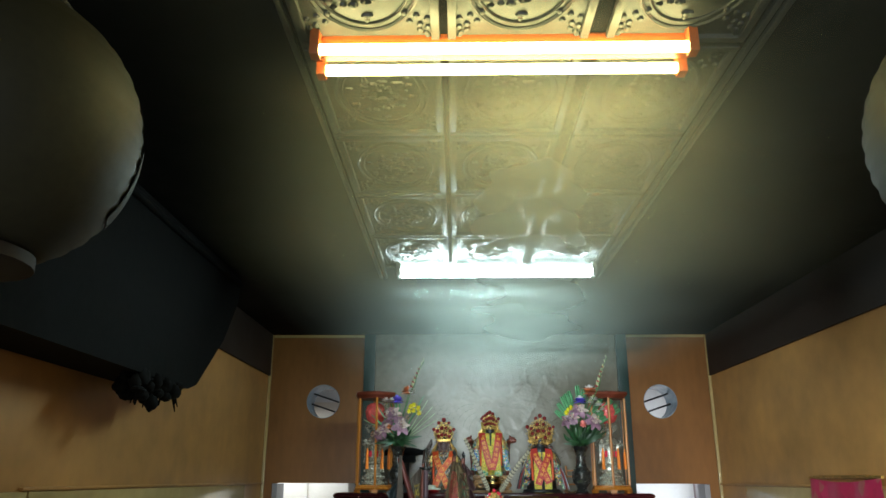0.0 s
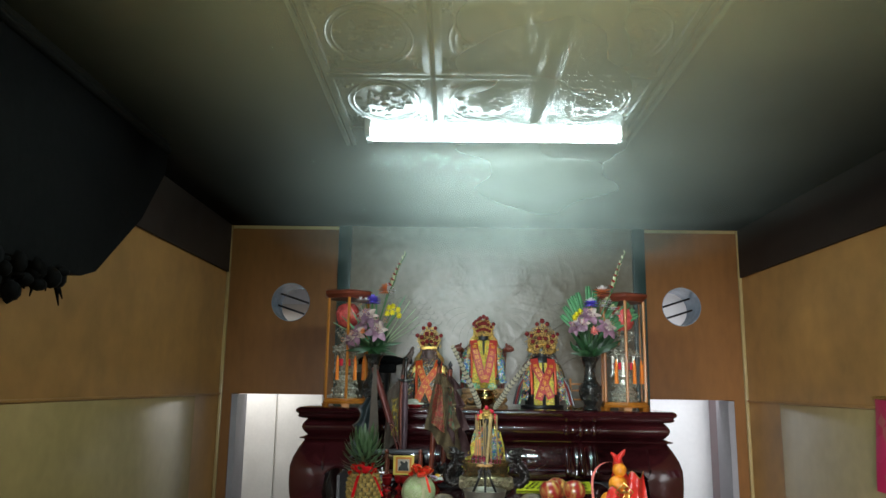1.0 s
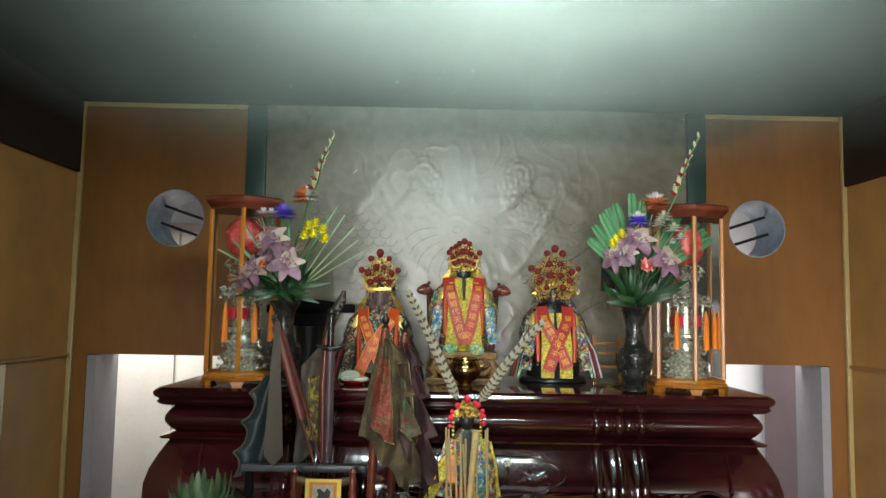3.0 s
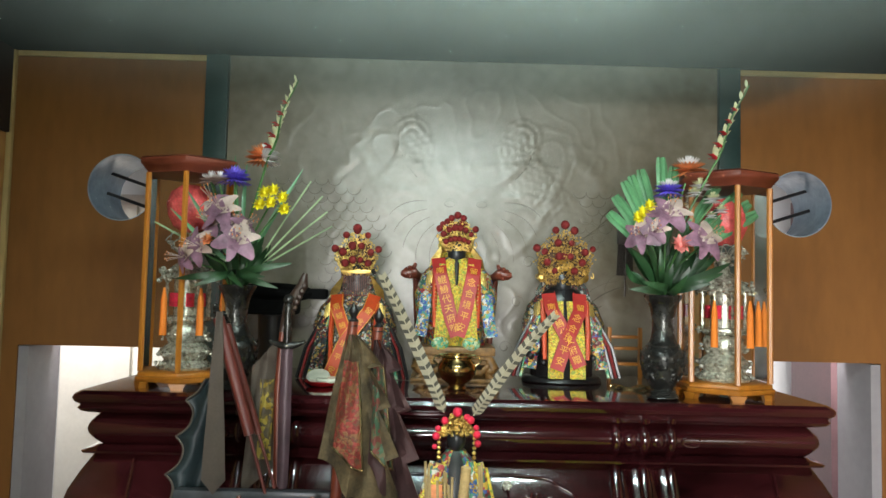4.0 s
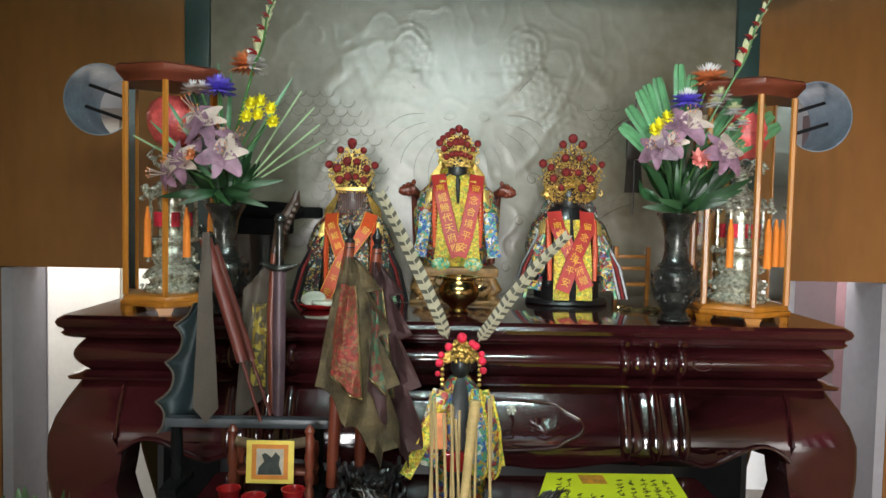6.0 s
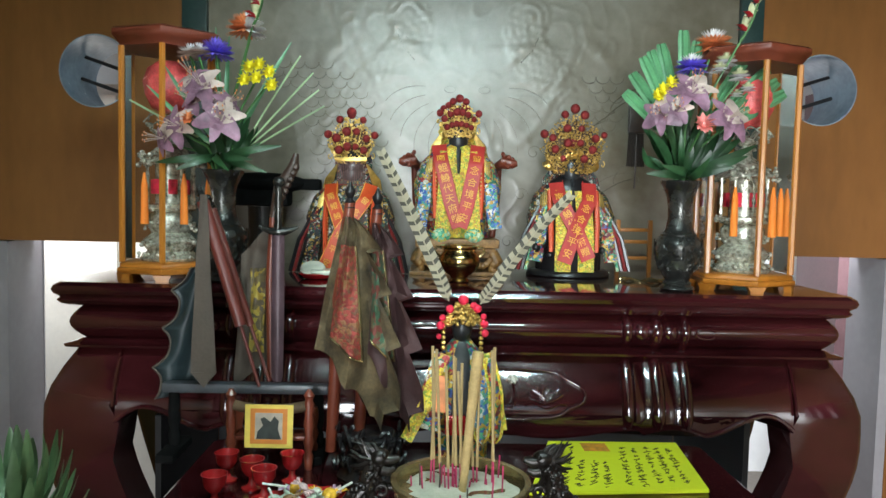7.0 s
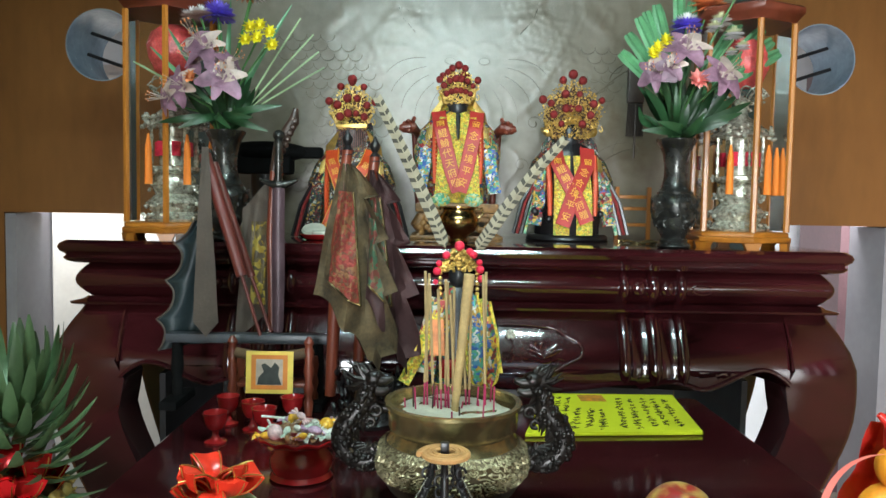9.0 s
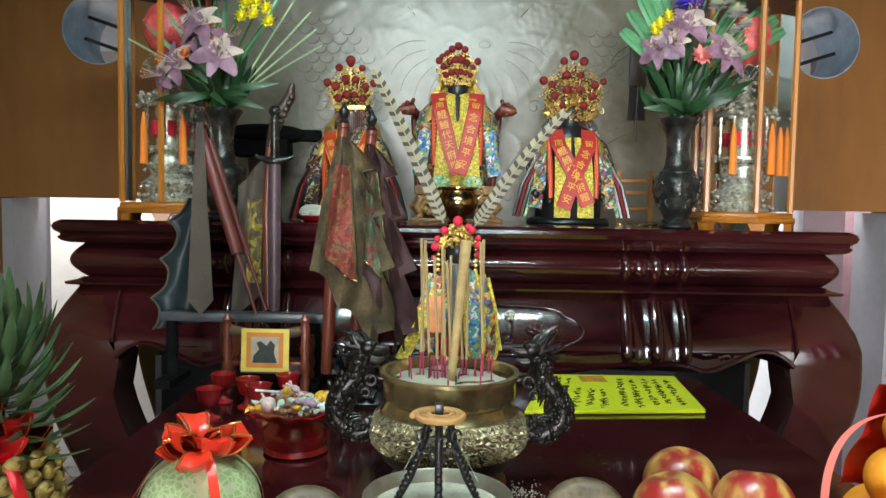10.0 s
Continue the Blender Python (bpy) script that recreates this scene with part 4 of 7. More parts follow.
M_violet = mat("violet_petal", (0.2, 0.14, 0.72), 0.55, var=0.35, scale=60, bump=0.1)
M_whitep = mat("white_petal", (0.72, 0.68, 0.68), 0.55, var=0.15, scale=40, bump=0.1)
M_orange = mat("orange_petal", (0.75, 0.26, 0.1), 0.55, var=0.3, scale=30, bump=0.1)
M_yellow = mat("yellow_petal", (0.85, 0.72, 0.02), 0.55, var=0.2, scale=40, bump=0.1)
M_pink = mat("salmon_petal", (0.85, 0.28, 0.25), 0.55, var=0.25, scale=40, bump=0.1)
M_bud = mat("gladiolus_bud", (0.55, 0.55, 0.32), 0.5, var=0.3, scale=30, bump=0.1)
M_crimson = mat("crimson_petal", (0.5, 0.02, 0.03), 0.55, var=0.3, scale=30, bump=0.1)


def petal(bm, c, direction, length, width, curl=0.3, mi=0, up=(0, 0, 1), full=0.8):
    """One petal: a cupped pointed sheet from c along direction."""
    d = Vector(direction).normalized()
    s = d.cross(Vector(up))
    s = s.normalized() if s.length > 1e-4 else d.orthogonal().normalized()
    n = s.cross(d)
    rows = []
    for j in range(7):
        v = j / 6
        w = width * math.sin(math.pi * min(1, 0.12 + 0.86 * v)) ** full * 0.5
        o = Vector(c) + d * length * (v - curl * 0.25 * v * v) + n * (-curl * length * v * v)
        rows.append([o + s * w * u + n * (abs(u) * w * (0.45 + 0.25 * math.sin(j * 2.6 + u * 2))) for u in (-1, -0.5, 0, 0.5, 1)])
    skin(bm, rows, closed=False, mi=mi)


def lily(P, c, face, size, tilt=0.0):
    bm = B()
    size *= 0.86
    f = Vector(face).normalized()
    a = f.orthogonal().normalized()
    b = f.cross(a)
    for k in range(6):
        t = tilt + k * math.pi / 3
        d = (a * math.cos(t) + b * math.sin(t)) * (0.62 if k % 2 else 0.5) + f * 0.8
        petal(bm, Vector(c) - f * 0.02, d, size * (0.82 if k % 2 else 0.78), size * (0.72 if k % 2 else 0.5), 0.95, 0 if k not in (2, 3) else 1, f, 0.45)
    for k in range(6):
        t = k * 1.05
        e = Vector(c) + f * size * 0.75 + (a * math.cos(t) + b * math.sin(t)) * 0.012
        tube(bm, [Vector(c) - f * 0.01, e], 0.0007, 4, 1)
        ball(bm, e, (0.0016, 0.0016, 0.003), 5, 4, 2)
    return part("lily", bm, [M_lily, M_lilyw, M_orange], P, "open mauve lily")


def mum(P, c, r, materials, label, layers=5, flat=0.7, split=False):
    bm = B()
    for l in range(layers):
        e = radians(-38 + 112 * l / (layers - 1))
        n = max(5, int(26 * math.cos(e) ** 0.8))
        for k in range(n):
            a = 2 * math.pi * (k + 0.5 * (l % 2)) / n
            d = Vector((math.cos(a) * math.cos(e), math.sin(a) * math.cos(e), math.sin(e) * flat))
            mi = (1 if math.cos(a) > 0.1 else 0) if split else (1 if l > layers - 3 and len(materials) > 1 else 0)
            petal(bm, Vector(c), d, r * (1 - 0.06 * l), r * 0.2, -0.12, mi)
    return part("chrysanthemum", bm, materials, P, label)


def daisy(P, c, r, material, label):
    bm = B()
    for k in range(18):
        a = k * 0.35
        petal(bm, Vector(c), (math.cos(a) * 0.8, -0.55 + 0.3 * math.sin(a), math.sin(a) * 0.8 + 0.35), r * (0.85 + 0.25 * (k % 2)), r * 0.46, 0.1)
    ball(bm, Vector(c) + Vector((0, -0.004, 0.003)), r * 0.24, 8, 5)
    return part("daisy", bm, material, P, label)


def blade(P, base, tip, width, material, bend=0.03, name="leaf", pleat=0.0, out=(0, -1, 0)):
    bm = B()
    A, T = Vector(base), Vector(tip)
    d = (T - A).normalized()
    s = d.cross(Vector(out)).normalized()
    o = s.cross(d)
    rows = []
    for j in range(11):
        v = j / 10
        w = width * (min(1, 0.25 + 2.2 * v) if pleat else math.sin(math.pi * (0.08 + 0.9 * v)) ** 0.7) * 0.5
        if pleat and j == 10:
            w *= 0.75
        c = A.lerp(T, v) + o * bend * math.sin(math.pi * v)
        rows.append([c + s * w * u + o * (pleat if abs(u) == 0.5 else 0) + o * abs(u) * w * 0.2 for u in (-1, -0.5, 0, 0.5, 1)])
    skin(bm, rows, closed=False)
    return part(name, bm, material, P)


def gladiolus(P, low, top):
    bm = B()
    A, T = Vector(low), Vector(top)
    pts = [A.lerp(T, k / 8) + Vector((0.006 * math.sin(k), 0, 0)) for k in range(9)]
    tube(bm, pts, [0.004 - 0.0003 * k for k in range(9)], 6, 0)
    for k in range(13):
        q = A.lerp(T, 0.1 + 0.88 * k / 12)
        s = 1 if k % 2 else -1
        L = 0.034 * (1 - 0.55 * k / 12)
        petal(bm, q, (s * 0.3 + 0.15, -0.25, 1), L * 1.3, L * 0.55, 0.1, 1)
        if k % 2 == 0 and k < 9:
            petal(bm, q, (-0.75, -0.2, 0.75), L, L * 0.6, 0.3, 2)
            petal(bm, q, (-0.9, -0.3, 0.3), L * 0.8, L * 0.5, 0.3, 2)
    return part("gladiolus", bm, [M_stem, M_bud, M_crimson], P, "tall gladiolus spike in bud")


def stems(P, mouth, tips):
    for t in tips:
        bm = B()
        m, e = Vector(mouth), Vector(t)
        mid = m.lerp(e, 0.5) + Vector(((m.x - e.x) * 0.15, 0.01, 0.02))
        tube(bm, [m + Vector(((e.x - m.x) * 0.1, 0, -0.02)), m.lerp(mid, 0.6), mid, e], 0.003, 6)
        part("stem", bm, M_stem, P)


def foliage(P, mouth, seed, n=26):
    rng = random.Random(seed)
    for k in range(n):
        a, e = rng.uniform(0, 6.28), rng.uniform(0.75, 1.45)
        L = rng.uniform(0.06, 0.15)
        d = Vector((math.cos(a) * math.cos(e) * 1.15, math.sin(a) * math.cos(e) * 0.7, math.sin(e)))
        b = Vector(mouth) + d * rng.uniform(0.0, 0.07)
        blade(P, b, b + d * L, rng.uniform(0.012, 0.028), M_leaf, rng.uniform(-0.03, 0.03), out=(rng.uniform(-0.4, 0.4), -1, 0.4))


b1 = thing("flower_bouquet", pose(0, 0, 0), "mauve lilies, violet and yellow blooms and grasses in the vase", "flowers", "altar bouquets")
mo = (-0.632, 0.085, 1.55)
lily(b1, (-0.663, -0.02, 1.776), (-0.2, -0.85, 0.5), 0.075, 0.2)
lily(b1, (-0.605, -0.05, 1.69), (0.2, -0.9, 0.3), 0.08, 0.5)
lily(b1, (-0.726, -0.02, 1.672), (-0.4, -0.8, 0.1), 0.07)
lily(b1, (-0.77, 0.0, 1.64), (-0.6, -0.6, 0.0), 0.06, 0.8)
lily(b1, (-0.69, -0.01, 1.74), (-0.5, -0.7, 0.4), 0.06, 0.3)
lily(b1, (-0.63, 0.0, 1.745), (0.5, -0.7, 0.5), 0.055, 0.1)
lily(b1, (-0.585, -0.02, 1.735), (0.7, -0.5, 0.4), 0.05, 0.7)
lily(b1, (-0.7, 0.02, 1.81), (-0.4, -0.5, 0.8), 0.055, 0.4)
mum(b1, (-0.645, 0.055, 1.868), 0.05, [M_violet, M_violet], "violet chrysanthemum", flat=0.6)
mum(b1, (-0.566, 0.05, 1.93), 0.053, [M_orange, M_whitep], "orange and white chrysanthemum", split=True)
mum(b1, (-0.719, 0.08, 1.865), 0.036, [M_lilyw, M_whitep], "pale chrysanthemum", 4, 0.5)
mum(b1, (-0.68, 0.03, 1.862), 0.03, [M_lilyw, M_whitep], "pale chrysanthemum", 4, 0.5)
for q in ((-0.545, 0.0, 1.818), (-0.495, 0.0, 1.806), (-0.525, 0.02, 1.828), (-0.489, 0.0, 1.774), (-0.555, -0.005, 1.785), (-0.525, -0.01, 1.79)):
    daisy(b1, q, 0.024, M_yellow, "yellow daisy")
daisy(b1, (-0.684, -0.045, 1.683), 0.022, M_orange, "peach bloom")
gladiolus(b1, (-0.545, 0.03, 1.93), (-0.458, -0.06, 2.125))
for tip in ((-0.435, 0.1, 1.873), (-0.4, 0.1, 1.83), (-0.385, 0.1, 1.785), (-0.37, 0.1, 1.743), (-0.864, 0.05, 1.74)):
    blade(b1, (-0.6, 0.09, 1.6), tip, 0.0055, M_reed, 0.006, pleat=0.001)
for tip in ((-0.459, 0.1, 1.908), (-0.82, 0.05, 1.779), (-0.776, 0.05, 1.833), (-0.663, 0.12, 1.946), (-0.74, 0.12, 1.905), (-0.63, 0.13, 1.93)):
    blade(b1, (-0.625, 0.1, 1.6), tip, 0.014, M_palm, 0.02)
for tip in ((-0.5, 0.0, 1.56), (-0.53, -0.03, 1.59), (-0.58, -0.06, 1.56), (-0.79, 0.03, 1.58), (-0.72, -0.03, 1.56), (-0.47, 0.03, 1.63)):
    blade(b1, (-0.632, 0.06, 1.6), tip, 0.02, M_leaf, 0.03)
foliage(b1, mo, 2, 56)
stems(b1, mo, [(-0.663, 0.0, 1.76), (-0.605, -0.03, 1.68), (-0.726, 0.0, 1.66), (-0.77, 0.02, 1.63), (-0.645, 0.06, 1.86), (-0.566, 0.1, 1.92), (-0.719, 0.08, 1.86), (-0.53, 0.02, 1.8), (-0.545, 0.03, 1.93), (-0.5, 0.02, 1.79), (-0.68, 0.03, 1.85)])

b2 = thing("flower_bouquet", pose(0, 0, 0), "mauve lilies, orange blooms and pleated palm fans in the vase", "flowers", "altar bouquets")
mo = (0.59, 0.085, 1.55)
lily(b2, (0.578, -0.01, 1.80), (-0.1, -0.8, 0.55), 0.082, 0.1)
lily(b2, (0.672, -0.03, 1.725), (0.3, -0.85, 0.35), 0.082, 0.4)
lily(b2, (0.5, 0.0, 1.735), (-0.5, -0.7, 0.1), 0.07, 0.9)
lily(b2, (0.535, -0.02, 1.75), (-0.2, -0.9, 0.2), 0.055, 0.3)
mum(b2, (0.603, 0.08, 1.87), 0.046, [M_violet, M_whitep], "violet and white chrysanthemum", flat=0.7)
mum(b2, (0.682, 0.14, 1.94), 0.058, [M_orange, M_whitep], "orange and white chrysanthemum", flat=0.8)
for q, r in (((0.695, 0.08, 1.884), 0.032), ((0.724, 0.06, 1.843), 0.03), ((0.748, 0.06, 1.813), 0.022), ((0.715, 0.05, 1.795), 0.018), ((0.668, 0.05, 1.858), 0.026)):
    mum(b2, q, r, [M_whitep, M_bud], "small white chrysanthemum", 4, 0.6)
for q in ((0.511, 0.02, 1.794), (0.53, 0.02, 1.812), (0.497, 0.02, 1.778)):
    daisy(b2, q, 0.023, M_yellow, "yellow daisy")
daisy(b2, (0.594, -0.045, 1.698), 0.034, M_pink, "salmon pink gerbera")
gladiolus(b2, (0.712, 0.03, 1.93), (0.772, -0.06, 2.145))
for tip in ((0.486, 0.13, 1.901), (0.44, 0.13, 1.805), (0.458, 0.13, 1.856), (0.537, 0.14, 1.939), (0.598, 0.14, 1.977), (0.51, 0.14, 1.92), (0.832, 0.13, 1.877), (0.881, 0.13, 1.814), (0.86, 0.13, 1.845), (0.775, 0.13, 1.916), (0.64, 0.15, 1.95)):
    d = Vector(tip) - Vector((0.6, 0.12, 1.65))
    blade(b2, Vector((0.6, 0.12, 1.65)) + d * 0.1, tip, 0.034, M_palm, 0.01, pleat=0.006)
for tip in ((0.47, 0.0, 1.58), (0.5, -0.03, 1.6), (0.73, 0.0, 1.63), (0.76, 0.02, 1.66), (0.68, -0.04, 1.6), (0.61, -0.06, 1.62)):
    blade(b2, (0.59, 0.06, 1.58), tip, 0.024, M_leaf, 0.03)
foliage(b2, mo, 6, 56)
stems(b2, mo, [(0.578, 0.01, 1.79), (0.672, -0.01, 1.71), (0.5, 0.02, 1.72), (0.603, 0.08, 1.86), (0.682, 0.14, 1.93), (0.695, 0.08, 1.87), (0.724, 0.06, 1.83), (0.748, 0.06, 1.8), (0.594, -0.03, 1.69), (0.712, 0.03, 1.93), (0.51, 0.03, 1.78)])

# ---- other things on the altar top ----
d = thing("offering_dish", pose(-0.4, 0.2, 1.27), "red dish with two white jade discs", "dish")
bm = B()
lathe(bm, [(0.03, 0.0), (0.045, 0.006), (0.055, 0.016), (0.053, 0.018), (0.04, 0.01), (0.0, 0.008)], 32)
part("dish", bm, M_red, d)
M_jade = mat("white_jade", (0.7, 0.72, 0.6), 0.25, var=0.12, scale=20, bump=0.05)
for x, y, z, rx in ((-0.012, 0.006, 0.03, 60), (0.02, -0.015, 0.022, 5)):
    bm = B()
    lathe(bm, [(0.012, -0.006), (0.032, -0.006), (0.036, 0.0), (0.032, 0.006), (0.012, 0.006)], 28)
    o = part("jade_disc", bm, M_jade, d)
    o.matrix_local = pose(x, y, z, rx * 0.4, 0, 0)
h = thing("black_hat", pose(-0.63, 0.56, 1.27), "black winged hat on a slim stand behind the vase", "hat")
bm = B()
lathe(bm, [(0.06, 0), (0.06, 0.02), (0.045, 0.1), (0.05, 0.199)], 16)
part("stand", bm, M_black, h)
bm = B()
ball(bm, (0.0, 0, 0.275), (0.15, 0.07, 0.035), 24, 10)
box(bm, 0.1, -0.025, 0.255, 0.19, 0.025, 0.292, bevel=0.01)
box(bm, -0.17, -0.025, 0.25, -0.09, 0.025, 0.285, bevel=0.01)
box(bm, -0.1, -0.05, 0.2, 0.09, 0.045, 0.262, bevel=0.014)
part("crown", bm, M_sootblack, h)
rk = thing("miniature_rack", pose(0.615, 0.6, 1.27), "small orange-brown wooden rack by the wall", "rack")
for s in (-1, 1):
    boxpart("post", (s * 0.055 - 0.007, -0.007, 0, s * 0.055 + 0.007, 0.007, 0.18), M_oak, rk, bevel=0.002)
for z in (0.045, 0.1, 0.14):
    boxpart("rail", (-0.0475, -0.005, z, 0.0475, 0.005, z + 0.012), M_oak, rk, bevel=0.002)
hg = thing("tassel_hanging", pose(0.66, 0.775, 1.98), "dark bead hanging with a brown tassel on the rear wall", "hanging")
bm = B()
tube(bm, [(0, 0, 0), (0.002, 0, -0.2), (0, 0, -0.42)], 0.003, 6)
part("cord", bm, M_darkwood, hg)
bm = B()
box(bm, -0.03, -0.012, -0.22, 0.03, 0.01, -0.08, bevel=0.004)
part("plaque", bm, M_darkwood, hg)
bm = B()
for k in range(12):
    tube(bm, [(-0.025 + 0.0045 * k, 0, -0.222), (-0.03 + 0.0055 * k, 0, -0.34)], 0.0025, 4)
part("tassel", bm, M_sootdark, hg)
bm = B()
tube(bm, [(0.5 + 0.16 * t, 0.28 + 0.02 * math.sin(t * 8), 1.275 + 0.004 * math.sin(t * 15)) for t in np.linspace(0, 1, 24)], 0.005, 7)
tube(bm, [(0.5 + 0.14 * t, 0.31 + 0.02 * math.cos(t * 8), 1.275 + 0.003 * math.sin(t * 13)) for t in np.linspace(0, 1, 24)], 0.005, 7)
part("cord", bm, M_brass, None, "yellow braided cord lying on the altar top", category="cord")

# ---- the carved beast on the stone panel, in shallow relief ----
CX, CZ = 0.046, 1.9


def near(px, pz, pts):
    """Distance to a chain of points, and how far along it the nearest lies."""
    best, along, run = 9.0, 0.0, 0.0
    for (x0, z0), (x1, z1) in zip(pts, pts[1:]):
        dx, dz = x1 - x0, z1 - z0
        L2 = dx * dx + dz * dz
        t = max(0.0, min(1.0, ((px - x0) * dx + (pz - z0) * dz) / L2))
        d = math.hypot(px - x0 - t * dx, pz - z0 - t * dz)
        if d < best:
            best, along = d, run + t * math.sqrt(L2)
        run += math.sqrt(L2)
    return best, along


HORN = [(0.16, 0.1), (0.2, 0.16), (0.265, 0.225)]
TINE = [(0.2, 0.15), (0.27, 0.17)]
WHISKER = [(0.06 + 0.34 * t, -0.12 - 0.11 * math.sin(t * 3.4 + 0.3) + 0.25 * t * t) for t in np.linspace(0, 1, 12)]
COIL = [(0.33 + 0.13 * math.sin(t * 5.2), -0.36 + 0.62 * t) for t in np.linspace(0, 1, 14)]
FLAME = [(0.47 + 0.05 * math.sin(5 * t), 0.02 + 0.2 * t) for t in np.linspace(0, 1, 8)]


def bump_line(d, w):
    return max(0.0, 1 - (d / w) ** 2)


def beast(px, pz):
    x, z = abs(px - CX), pz - CZ
    h = 0.006 * math.exp(-(x / 0.11) ** 2 - ((z - 0.03) / 0.11) ** 2)
    r, a = math.hypot(x, z), math.atan2(x, z)
    p = Vector((px * 5, pz * 5, 1.0))
    n1, n2 = noise.noise(p), noise.noise(p * 2.7)
    # eyes, brows and muzzle
    e = math.hypot(x - 0.062, (z + 0.0) * 1.4)
    h += 0.004 * bump_line(abs(e - 0.018), 0.006) + 0.003 * bump_line(e, 0.009)
    h += 0.003 * bump_line(abs(z - 0.035 - 0.03 * math.sin(x * 24)), 0.012) * (x < 0.12)
    h += 0.006 * math.exp(-(x / 0.05) ** 2 - ((z + 0.085) / 0.04) ** 2)
    # horns, whiskers
    for chain, w, k in ((HORN, 0.02, 0.004), (TINE, 0.014, 0.004), (WHISKER, 0.018, 0.003), (FLAME, 0.03, 0.004)):
        h += k * bump_line(near(x, z, chain)[0], w)
    # the mane in curling locks
    if 0.1 < r < 0.36:
        win = math.sin((r - 0.1) / 0.26 * math.pi)
        h += 0.0045 * win * max(0.0, math.sin(a * 15 + 9 * (r - 0.1) * math.sin(a * 4) + 2.4 * n2)) * (0.25 if z > 0.16 else 1)
    # scaled coils to either side
    d, q = near(x, z, COIL)
    if d < 0.075:
        h += 0.004 * math.sqrt(1 - d / 0.075)
        u, v = (d / 0.03), q / 0.026
        u += 0.5 * (int(v) % 2)
        h += 0.0035 * bump_line(math.hypot((u % 1) - 0.5, (v % 1) - 0.2) - 0.42, 0.16)
    # clouds over the rest
    h += 0.0035 * max(0.0, 1 - abs(math.sin(n1 * 7 + n2 * 2.0)) * 2.4) * min(1.0, r / 0.4)
    return h


bm = B()
X0, X1, Z0, Z1, NX, NZ = -0.86, 1.0, 1.28, 2.44, 250, 156
grid = []
for j in range(NZ + 1):
    row = []
    for i in range(NX + 1):
        px, pz = X0 + (X1 - X0) * i / NX, Z0 + (Z1 - Z0) * j / NZ
        edge = min(1.0, min(px - X0, X1 - px, pz - Z0, Z1 - pz) / 0.12)
        row.append((px, YB - 0.0125 - 0.26 * beast(px, pz) * edge, pz))
    grid.append(row)
skin(bm, grid, closed=False)
part("wall_carving", bm, M_stone, None, "shallow stone relief of a horned beast among scales and clouds", smooth=80, kind="structure", category="carving")
M_line = mat("engraved_line", (0.13, 0.11, 0.075), 0.5, var=0.4, scale=9, fine=60, bump=0.1)
bm = B()


def engrave(pts, r=0.0016):
    tube(bm, [(x, YB - 0.0138, z) for x, z in pts], r, 4)


rng = random.Random(12)
# overlapping scales in a bending band beside the beast
for j in range(17):
    for i in range(11):
        cx, cz = -0.76 + 0.05 * i + 0.025 * (j % 2), 1.44 + 0.034 * j
        if abs(cx + 0.53 - 0.16 * math.sin((cz - 1.4) * 5.5)) < 0.13:
            engrave([(cx + 0.026 * math.cos(a), cz + 0.024 * math.sin(a)) for a in np.linspace(math.pi, 2 * math.pi, 9)])
for j in range(8):
    for i in range(5):
        cx, cz = 0.36 + 0.05 * i + 0.025 * (j % 2), 1.72 + 0.034 * j
        if abs(cx - 0.46 - 0.1 * math.sin((cz - 1.7) * 8)) < 0.07:
            engrave([(cx + 0.026 * math.cos(a), cz + 0.024 * math.sin(a)) for a in np.linspace(math.pi, 2 * math.pi, 9)])
# trailing clouds and whiskers
for k in range(11):
    x0, z0, a0, bend = 0.3 + 0.06 * (k % 6), 1.36 + 0.05 * k, rng.uniform(0, 6.28), rng.uniform(0.02, 0.045)
    engrave([(x0 + 0.16 * t + bend * math.sin(6 * t + a0), z0 + 0.05 * t + bend * math.cos(5 * t + a0)) for t in np.linspace(0, 1, 18)])
for k in range(7):
    x0, z0, r0 = rng.uniform(-0.3, 0.3), rng.uniform(1.35, 1.7), rng.uniform(0.025, 0.05)
    engrave([(x0 + r0 * (1 - 0.7 * t) * math.cos(7 * t), z0 + r0 * (1 - 0.7 * t) * math.sin(7 * t)) for t in np.linspace(0, 1, 20)])
for e in (-1, 1):
    engrave([(CX + e * (0.062 + 0.02 * math.cos(a)), CZ + 0.012 * math.sin(a)) for a in np.linspace(0, 6.28, 18)], 0.0012)
    for k in range(6):
        a = 1.5 + 0.24 * k
        engrave([(CX + e * (0.15 + 0.15 * t) * math.sin(a + 0.25 * t * t), CZ + (0.13 + 0.15 * t) * math.cos(a + 0.25 * t * t)) for t in np.linspace(0, 1, 10)], 0.0013)
    engrave([(CX + e * x, CZ + z) for x, z in HORN + [(0.235, 0.15), (0.19, 0.1)]], 0.0013)
tagged(part("wall_engraving", bm, M_line, None, "fine dark engraved scales and clouds on the stone panel", category="engraving"), kind="structure")

# bars across the round vents
for cx, cz, r in HOLES:
    v = thing("round_vent", pose(cx, YB + 0.15, cz), "round vent crossed by two dark iron bars", "vent", "round wall vents")
    bm = B()
    lathe(bm, [(r - 0.0005, -0.148), (r - 0.0005, 0.145), (r - 0.004, 0.145), (r - 0.004, -0.148), (r - 0.0005, -0.148)], 48, caps=False)
    o = part("sleeve", bm, mat("blue_grey_sleeve", (0.3, 0.37, 0.45), 0.25, var=0.25, scale=8, bump=0.05), v)
    o.matrix_local = pose(0, 0, 0, -90)
    for z in (-0.045, 0.04):
        bm = B()
        k = math.sqrt(r * r - z * z) - 0.005
        sl = -0.11 if cx < 0 else 0.11
        tube(bm, [(-k, 0.0, z - sl * k * 3), (k, 0.0, z + sl * k * 3)], 0.007, 8)
        part("bar", bm, M_black, v)

